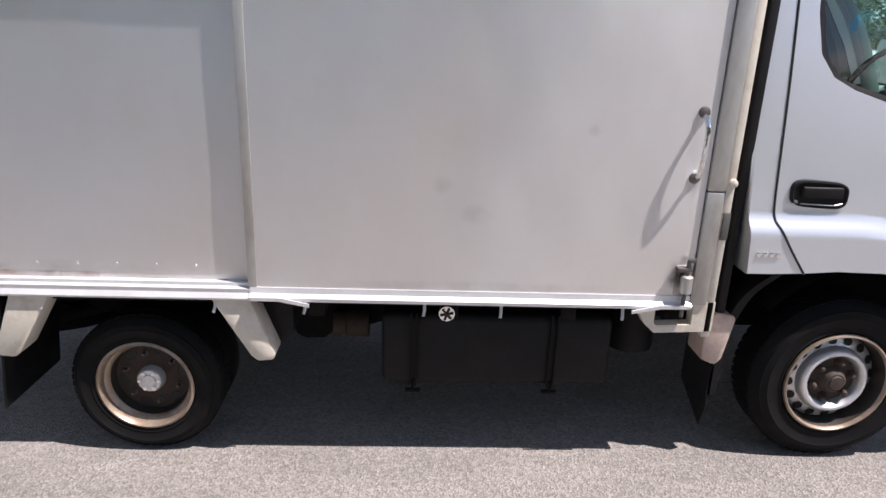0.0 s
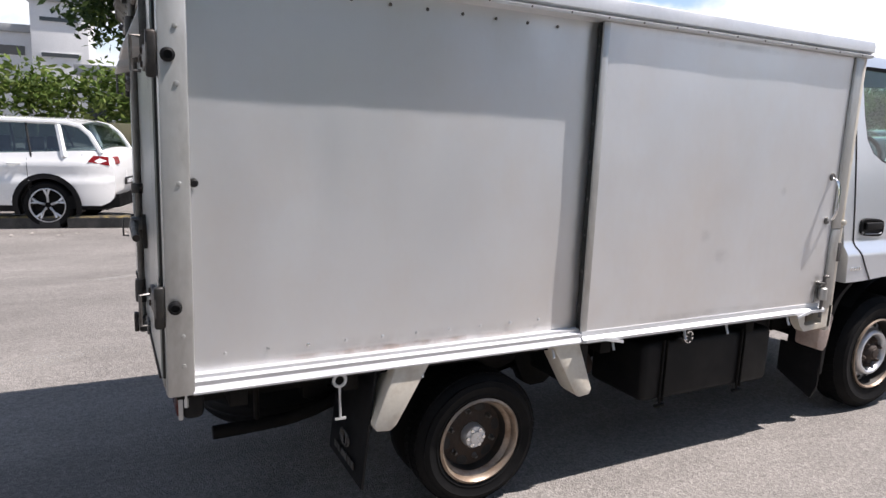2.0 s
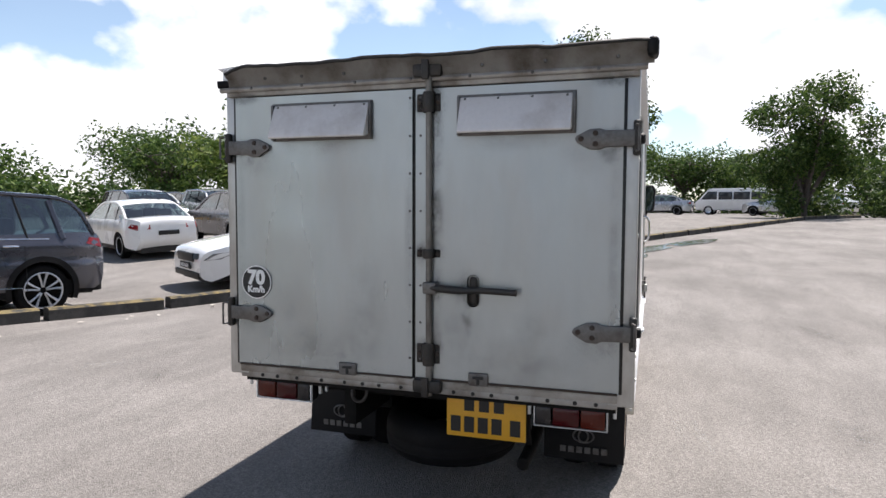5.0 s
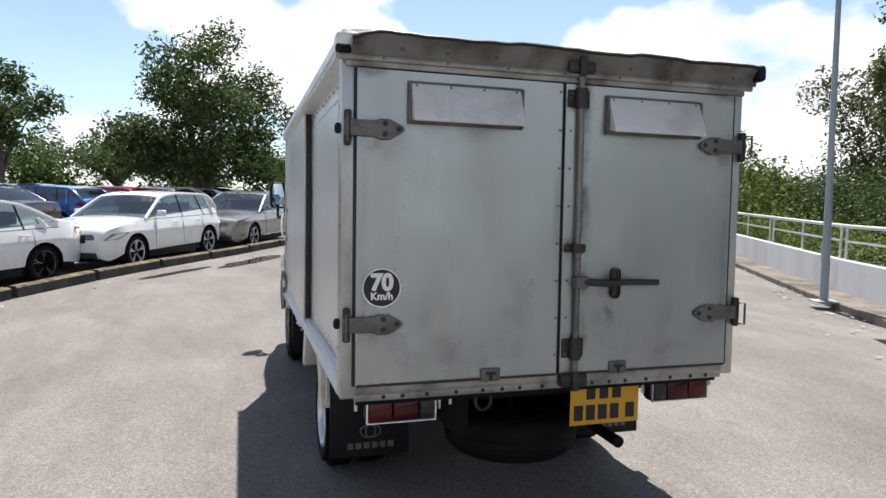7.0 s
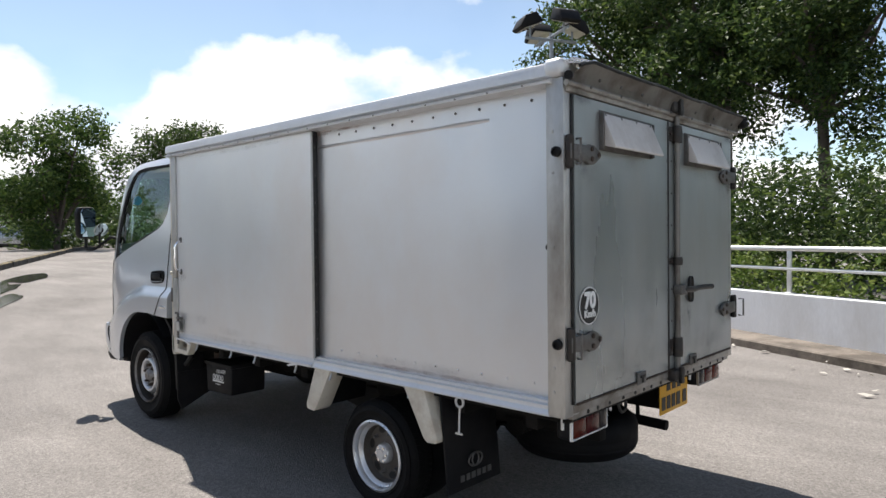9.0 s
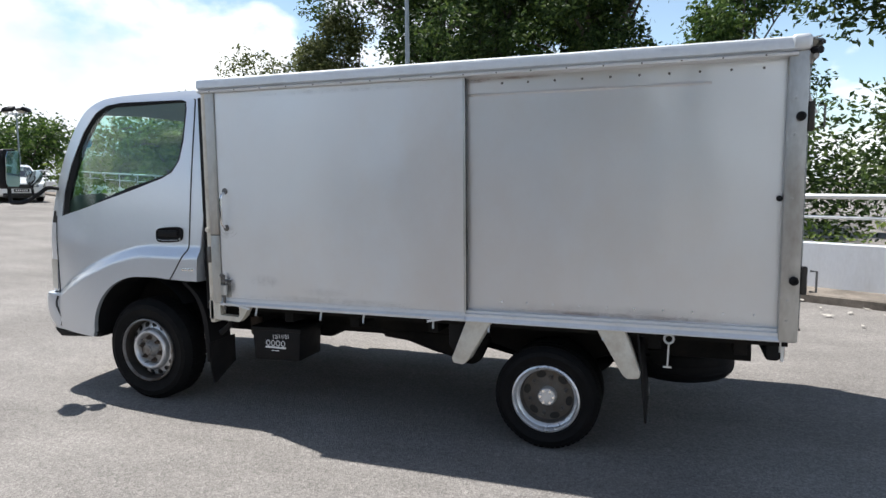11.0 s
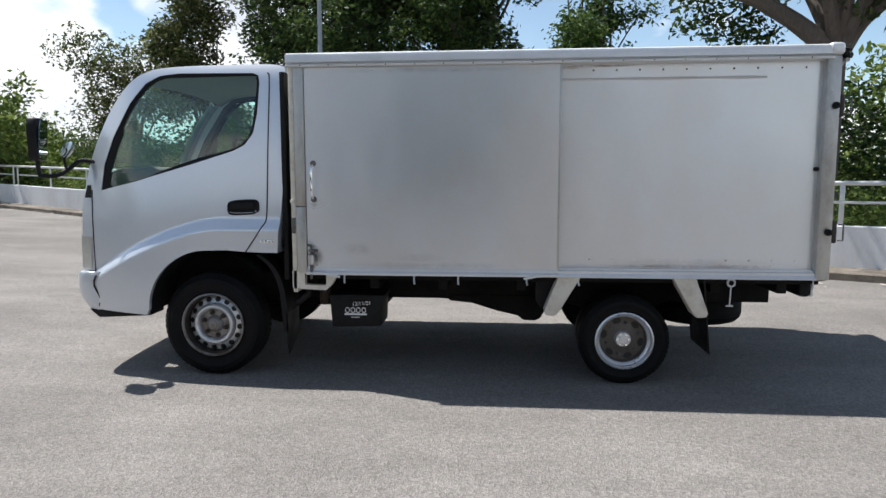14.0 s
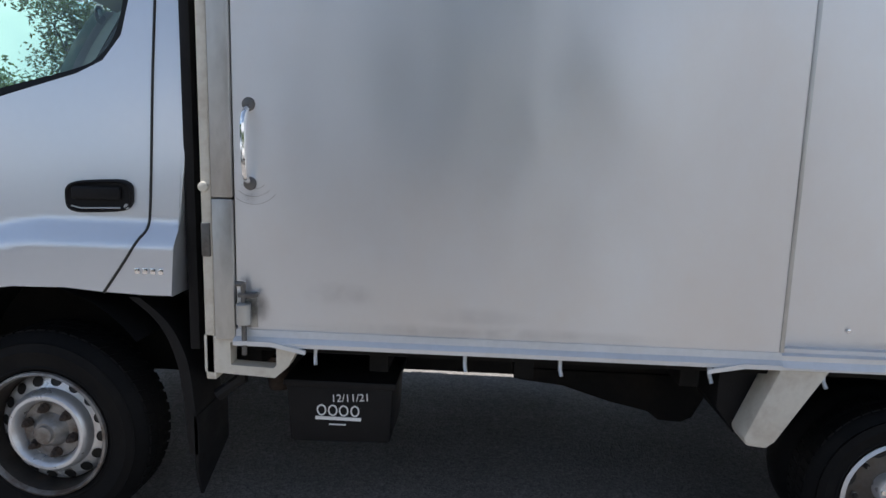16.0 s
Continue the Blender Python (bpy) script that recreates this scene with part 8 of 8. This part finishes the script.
def building(name, at, w, d, h, storeys, bays, label, wall="house_white", win_h=0.45, parapet_h=0.5, band=False):
    root = thing(name, label, "building", at)
    bm = bmesh.new()
    box(bm, -w / 2, w / 2, 0, d, 0, h, 0.03)
    part("wall", bm, M[wall], root)
    bm = bmesh.new()
    box(bm, -w / 2 - 0.25, w / 2 + 0.25, -0.25, d + 0.25, h, h + parapet_h, 0.03)
    part("roof", bm, M["house_grey" if wall == "house_white" else "roof_dark"], root)
    sh, bw = h / storeys, w / bays
    for i in range(storeys):
        for j in range(bays):
            bm = bmesh.new()
            x = -w / 2 + bw * (j + 0.5)
            z = sh * (i + 0.5)
            box(bm, x - bw * 0.36, x + bw * 0.36, -0.06, 0.05, z - sh * win_h / 2, z + sh * win_h / 2, 0.01)
            wn = part("window", bm, M["house_white"], root)
            bm = bmesh.new()
            box(bm, x - bw * 0.33, x + bw * 0.33, -0.075, -0.062, z - sh * win_h / 2 + 0.05, z + sh * win_h / 2 - 0.05)
            part("pane", bm, M["window_dark"], wn, "", 0)
    return root


building("building", pose(-10.0, 52.0, 0, 0, 0, -6), 14, 8, 7.2, 3, 6, "pale grey office block beyond the trees", win_h=0.3)
building("stair_tower", pose(-3.6, 50.0, 0, 0, 0, -6), 3.4, 4, 9.2, 4, 1, "white stair tower beside the office block", win_h=0.16)
building("house", pose(1.6, 33.0, 0, 0, 0, -8), 7.5, 6, 3.6, 1, 5, "low white house behind the hoarding", win_h=0.6)
building("clock_tower", pose(38.0, 88.0, 0, 0, 0, -26), 3.8, 3.8, 19.5, 5, 1, "grey concrete tower with a white panel", "house_grey", 0.12)


# near-black wall colour holds the shade inside the open shed
M["shed_shade"] = material("shed_shade", (0.05, 0.043, 0.038), 0.85, vary=0.4, scale=0.5, grain=6, bump=0.1)


def shed():
    root = thing("shed", "long open steel shed with a pale roof and dark trusses", "building", pose(24.0, 56.0, 0, 0, 0, -27))
    bm = bmesh.new()
    box(bm, -11, 11, 0, 8, 7.4, 8.2, 0.03)
    part("roof", bm, M["roof_dark"], root)
    bm = bmesh.new()
    prism(bm, [(-0.6, 6.1), (-0.3, 7.3), (-0.2, 7.3), (-0.5, 6.1)], "x", -11.2, 11.2)
    part("canopy", bm, M["clear_sheet"], root, "pale translucent canopy")
    for k in range(7):
        x = -10.5 + 3.5 * k
        bm = bmesh.new()
        box(bm, x - 0.12, x + 0.12, -0.1, 0.14, 0, 6.1)
        part("column", bm, M["roof_dark"], root)
        if k < 6:
            bm = bmesh.new()
            for q in range(4):
                a = x + 0.2 + q * 0.8
                tube(bm, [(a, 0, 5.2), (a + 0.4, 0, 6.0), (a + 0.8, 0, 5.2)], 0.04, 5)
            tube(bm, [(x, 0, 5.2), (x + 3.5, 0, 5.2)], 0.05, 5)
            part("truss", bm, M["roof_dark"], root)
    bm = bmesh.new()
    box(bm, -11, 11, 7.6, 8, 0, 7.4)
    part("back_wall", bm, M["shed_shade"], root, "back wall coloured dark for the shaded interior")
    bm = bmesh.new()
    box(bm, -11, 11, -0.05, 0.05, 0.0, 2.2)
    part("parapet", bm, M["house_grey"], root)


shed()
hedge("shrubs", [(14, 58, 0), (24, 54, 0), (33, 49, 0)], 1.2, 1.5, 3000, 0.3, M["leaf"], 36, "low planted hedge in front of the shed")


def side_wall():
    """A buff concrete wall with a sloping top beside the hoarding, and a yellow panel van behind it."""
    bm = bmesh.new()
    prism(bm, [(0, 0), (1.25, 0), (1.25, 1.25), (0.15, 2.5), (0, 2.5)], "y", 0, 0.2, 0.02)
    w = tagged(part("wall_3", bm, material("ochre_wall", (0.42, 0.25, 0.08), 0.85, vary=0.15, scale=1.5, grain=30, dirt_sheen=(0.2, 0.15, 0.1), dirt_sheen_amount=0.6, dirt_sheen_scale=1.5)), "ochre painted concrete wall with a sloping top", "wall", kind="structure")
    w.matrix_basis = pose(0.75, 15.7, -0.1, 0, 0, -32)


def panel_van(paint, label, at, windows):
    root = thing("panel_van", label, "van", at)
    bm = bmesh.new()
    prism(bm, [(-2.6, 0.35), (2.5, 0.35), (2.62, 0.5), (2.6, 0.95), (2.4, 1.1), (1.75, 1.85), (1.5, 1.98), (-2.4, 2.0), (-2.62, 1.85)], "y", -0.9, 0.9, 0.06)
    part("body", bm, M[paint], root)
    for sgn in (1, -1):
        if windows:
            for x0, x1 in ((-2.4, -1.3), (-1.22, -0.1), (-0.02, 0.95)):
                bm = bmesh.new()
                prism(bm, [(x0, 1.15), (x1, 1.15), (x1, 1.72), (x0, 1.72)], "y", sgn * 0.9, sgn * 0.906, 0.002)
                part("window", bm, M["window_dark"], root)
        bm = bmesh.new()
        prism(bm, [(1.05, 1.15), (2.2, 1.15), (1.7, 1.75), (1.05, 1.75)], "y", sgn * 0.9, sgn * 0.906, 0.002)
        part("window", bm, M["window_dark"], root)
        for x in (-1.7, 1.65):
            ty = part("wheel", lathe(bmesh.new(), [(0.22, 0.02), (0.25, 0.0), (0.33, 0.02), (0.35, 0.06), (0.35, 0.22)], (x, sgn * 0.92, 0.35), "y", 18, -sgn), M["rubber"], root)
            part("rim", lathe(bmesh.new(), [(0.23, 0.01), (0.18, 0.04), (0.0, 0.05)], (x, sgn * 0.92, 0.35), "y", 14, -sgn), M["silver_car"], ty)
    return root


panel_van("yellow_van", "long yellow panel van parked far off", pose(13.0, 36.4, 0, 0, 0, -20) @ Matrix.Diagonal((1.5, 1, 1, 1)), False)
panel_van("white_car", "white minibus parked far off", ground_pose(50.5, -6.9, 75), True)
for x, y, turn, k, c, word in ((47.0, -1.5, 80, "saloon", "silver_car", "silver"), (48.2, 3.4, 70, "hatch", "white_car", "white"), (44.5, -9.0, 60, "hatch", "silver_car", "silver"), (46.0, -11.5, 50, "saloon", "white_car", "white"), (52.5, -11.5, 60, "suv", "silver_car", "silver"), (50, 8.5, 70, "saloon", "white_car", "white"), (53.5, 1.5, 75, "suv", "white_car", "white")):
    park(k, c, x, y, turn, word + " car parked beside the far hedge", near=False, group="distant parked cars")


def sign_board():
    root = thing("sign", "dark green notice board on two grey posts", "sign", pose(2.2, 18.9, 0, 0, 0, -20))
    bm = bmesh.new()
    box(bm, -0.65, 0.5, -0.02, 0.02, 2.5, 3.0, 0.006)
    bd = part("board", bm, M["sign_green"], root)
    for z, a, b in ((2.86, -0.55, 0.35), (2.66, -0.55, 0.2)):
        bm = bmesh.new()
        box(bm, a, b, -0.026, -0.021, z - 0.04, z + 0.04)
        part("bar", bm, M["white_ink"], bd, "", 0)
    for x in (-0.5, 0.35):
        bm = bmesh.new()
        tube(bm, [(x, 0.04, -0.3), (x, 0.04, 2.95)], 0.03, 8)
        part("post", bm, M["galv"], root)


M["sign_green"] = material("sign_green", (0.02, 0.06, 0.06), 0.5, vary=0.1)
sign_board()
side_wall()
park("hatch", "white_car", 3.6, 20.0, 190, "white hatchback parked behind the hoarding's end", near=False)
park("saloon", "silver_car", 4.6, 16.5, 165, "silver saloon parked behind the dark car", near=False)
park("hatch", "red_car", 7.0, 21.0, 175, "red hatchback parked further back", near=False)


# ---- puddles, litter ----
def puddle(s, off, a, b, seed, turn=0.0):
    rnd = random.Random(seed)
    bm = bmesh.new()
    pts = []
    for k in range(40):
        t = 2 * math.pi * k / 40
        r = 1 + 0.45 * noise.noise(Vector((math.cos(t) * 1.6, math.sin(t) * 1.6, seed)))
        pts.append(bm.verts.new((a * r * math.cos(t), b * r * math.sin(t), 0)))
    bm.faces.new(pts)
    ob = tagged(part("puddle", bm, M["puddle"], None, "", 0), "shallow rain puddle on the asphalt", "puddle", kind="structure")
    x, y, ka = on_row(s, off)
    ob.matrix_basis = ground_pose(x, y, ka + turn) @ pose(0, 0, 0.014)


puddle(13.2, -1.0, 1.3, 0.22, 1)
puddle(16.2, -1.2, 1.5, 0.45, 2)
puddle(14.0, -2.0, 1.4, 0.2, 3, 4)
puddle(10.8, -0.7, 0.9, 0.1, 4, -3)
puddle(19.0, -1.3, 1.5, 0.35, 5)


def litter():
    rng = np.random.default_rng(8)
    pts = []
    for _ in range(240):
        p = WALL_A + WALL_D * rng.uniform(10, 42) - WALL_N * abs(rng.normal(0.12, 0.45))
        pts.append((p.x, p.y))
    for _ in range(60):
        x, y, _ka = on_row(rng.uniform(-6, 22), -0.2 - abs(rng.normal(0, 0.5)))
        pts.append((x, y))
    bm = bmesh.new()
    for x, y in pts:
        r = rng.uniform(0.012, 0.05)
        a = rng.uniform(0, 6.28)
        vs = [bm.verts.new((x + r * q * math.cos(a + k * 1.57), y + r * q * math.sin(a + k * 1.57), ground_z(x, y) + 0.016 + rng.uniform(0, 0.02))) for k, q in enumerate((1.6, 0.6, 1.3, 0.7))]
        bm.faces.new(vs)
    tagged(part("litter", bm, M["litter"], None, "", 0), "scraps of paper and dry leaves along the kerbs", "litter", kind="stuff")


litter()
lamp_post(pose(33.0, -22.0, 0, 0, 0, 20), 5.2, "lamp_post", "distant grey lamp post with floodlights")


# ---- stains, wear and stickers on the truck ----
def patch_mesh(seg=28):
    bm = bmesh.new()
    bm.faces.new([bm.verts.new((math.cos(2 * math.pi * k / seg), math.sin(2 * math.pi * k / seg), 0)) for k in range(seg)])
    me = bpy.data.meshes.new("stain")
    bm.to_mesh(me)
    bm.free()
    return me


STAIN = {}
for key in ("grime", "soft_grime", "rust_stain"):
    STAIN[key] = patch_mesh()
    STAIN[key].materials.append(M[key])


def stain(key, side, u, z, ru, rz, turn=0.0):
    """A grime or rust mark: side is L, R or B (back); u runs along the surface, z up."""
    ob = new("stain", STAIN[key])
    ob.parent = truck
    if side == "B":
        base = Matrix.Translation((-1.1982, u, z)) @ Matrix(((0, 0, -1, 0), (-1, 0, 0, 0), (0, 1, 0, 0), (0, 0, 0, 1)))
    else:
        sgn = 1 if side == "L" else -1
        y = sgn * (W + 0.0055 if u > 0.43 else W - 0.0345)
        base = Matrix.Translation((u, y, z)) @ Matrix(((1, 0, 0, 0), (0, 0, -sgn, 0), (0, 1, 0, 0), (0, 0, 0, 1)))
    ob.matrix_basis = base @ Matrix.Rotation(radians(turn), 4, "Z") @ Matrix.Diagonal((ru, rz, 1, 1))
    return ob


# rear doors: along the rod, round hinges, lever, latches and vents, along the foot
for z in (0.85, 1.1, 1.4, 1.7, 1.86):
    stain("grime", "B", -0.1, z, 0.05, 0.2)
for z in (0.845, 1.245, 1.855):
    stain("grime", "B", -0.075, z, 0.1, 0.07)
stain("grime", "B", -0.24, 0.98, 0.035, 0.14)
stain("grime", "B", -0.24, 1.1, 0.09, 0.1)
for s in (1, -1):
    for z in (0.955, 1.698):
        stain("grime", "B", s * 0.8, z - 0.03, 0.07, 0.09)
        stain("soft_grime", "B", s * 0.72, z - 0.05, 0.13, 0.1)
    stain("soft_grime", "B", s * 0.4, 0.73, 0.42, 0.05)
    stain("grime", "B", s * 0.42, 0.716, 0.4, 0.016)
    stain("soft_grime", "B", s * 0.42, 1.7, 0.26, 0.06)
    stain("soft_grime", "B", s * 0.42, 0.82, 0.42, 0.12)
    stain("soft_grime", "B", s * 0.2, 1.0, 0.14, 0.3)
    stain("grime", "B", s * 0.8, 1.915, 0.1, 0.04)
for u, z, a, b in ((0.52, 0.84, 0.12, 0.1), (0.3, 0.78, 0.09, 0.07), (-0.5, 0.8, 0.14, 0.1), (0.6, 0.98, 0.08, 0.12), (-0.5, 0.95, 0.1, 0.1)):
    stain("soft_grime", "B", u, z, a, b)
for y in (0.83, 0.012, -0.83):
    stain("soft_grime", "B", y * 0.985, 1.3, 0.03, 0.6)
# side panels
stain("rust_stain", "L", 0.36, 1.945, 0.16, 0.016)
stain("rust_stain", "L", 0.2, 1.95, 0.3, 0.01)
for s in ("L", "R"):
    stain("rust_stain", s, -0.35, 0.735, 0.75, 0.018)
    stain("soft_grime", s, -0.35, 0.75, 0.78, 0.045)
    stain("soft_grime", s, 1.25, 0.73, 0.75, 0.03)
    stain("soft_grime", s, 1.965, 1.13, 0.035, 0.06)
    stain("grime", s, 1.95, 0.78, 0.05, 0.06)
    stain("soft_grime", s, 1.2, 1.935, 0.75, 0.02)
for u, z, a, b in ((1.1, 1.1, 0.05, 0.04), (1.22, 1.0, 0.07, 0.05), (1.6, 1.3, 0.03, 0.03)):
    stain("soft_grime", "R", u, z, a, b)
for u, z, a, b in ((1.7, 0.83, 0.14, 0.05), (1.3, 0.78, 0.2, 0.04)):
    stain("soft_grime", "L", u, z, a, b)


def wear():
    # scratch arcs below the left grab handle
    for k in range(3):
        r = 0.058 + 0.022 * k
        bm = bmesh.new()
        tube(bm, [(1.955 + r * 0.9 * math.sin(a), W + 0.0045, 1.19 - r * math.cos(a)) for a in [radians(-40 + 10 * q - 3 * k) for q in range(9)]], 0.0007, 4)
        part("scratch", bm, M["alu_dirty"], truck)
    # round stickers inside the windscreen
    bm = bmesh.new()
    lathe(bm, [(0.052, 0), (0.052, 0.001), (0.042, 0.001), (0.042, 0)], (3.285, -0.64, 1.877), "x", 28, -1)
    st = part("sticker", bm, M["white_ink"], truck, "round white windscreen sticker")
    bm = bmesh.new()
    box(bm, 3.283, 3.2845, -0.66, -0.62, 1.868, 1.896, 0.0005)
    box(bm, 3.283, 3.2845, -0.652, -0.628, 1.852, 1.862, 0.0005)
    part("centre", bm, M["white_ink"], st)
    bm = bmesh.new()
    lathe(bm, [(0.04, 0), (0.04, 0.001), (0.0, 0.001)], (3.36, 0.6, 1.72), "x", 24, -1)
    part("sticker", bm, M["cyan"], truck, "round cyan windscreen sticker")
    # papers on the dashboard
    bm = bmesh.new()
    box(bm, 3.05, 3.16, 0.2, 0.4, 1.272, 1.276)
    part("paper", bm, M["white_ink"], truck, "white paper on the dashboard", 0)


M["cyan"] = material("cyan_print", (0.05, 0.45, 0.75), 0.5, vary=0.05)
wear()


# ---- stains on the asphalt ----
for key in ("oil", "pale"):
    STAIN[key] = patch_mesh()
M["oil"] = stain_material("oil_stain", (0.05, 0.047, 0.043), 0.25, 6)
M["pale"] = stain_material("pale_dust", (0.42, 0.4, 0.37), 0.35, 4)
STAIN["oil"].materials.append(M["oil"])
STAIN["pale"].materials.append(M["pale"])


def floor_stain(key, x, y, rx, ry, turn):
    ob = new("ground_stain", STAIN[key])
    ob.matrix_basis = ground_pose(x, y, turn) @ pose(0, 0, 0.004) @ Matrix.Diagonal((rx, ry, 1, 1))
    return tagged(ob, "dark oily stain on the asphalt" if key == "oil" else "pale dusty streak on the asphalt", "stain", group="stains on the asphalt", kind="structure")


floor_stain("pale", 0.8, -1.14, 0.6, 0.06, 6)
floor_stain("pale", 0.6, -1.28, 0.5, 0.05, 8)
rnd = random.Random(77)
for k in range(18):
    x, y = rnd.uniform(-3.5, 7.0), rnd.choice((rnd.uniform(1.2, 5.0), rnd.uniform(-4.2, -1.2)))
    a = rnd.uniform(0.12, 0.5)
    floor_stain("oil" if rnd.random() < 0.7 else "pale", x, y, a * rnd.uniform(1.0, 2.2), a * rnd.uniform(0.3, 0.7), rnd.uniform(-20, 30))
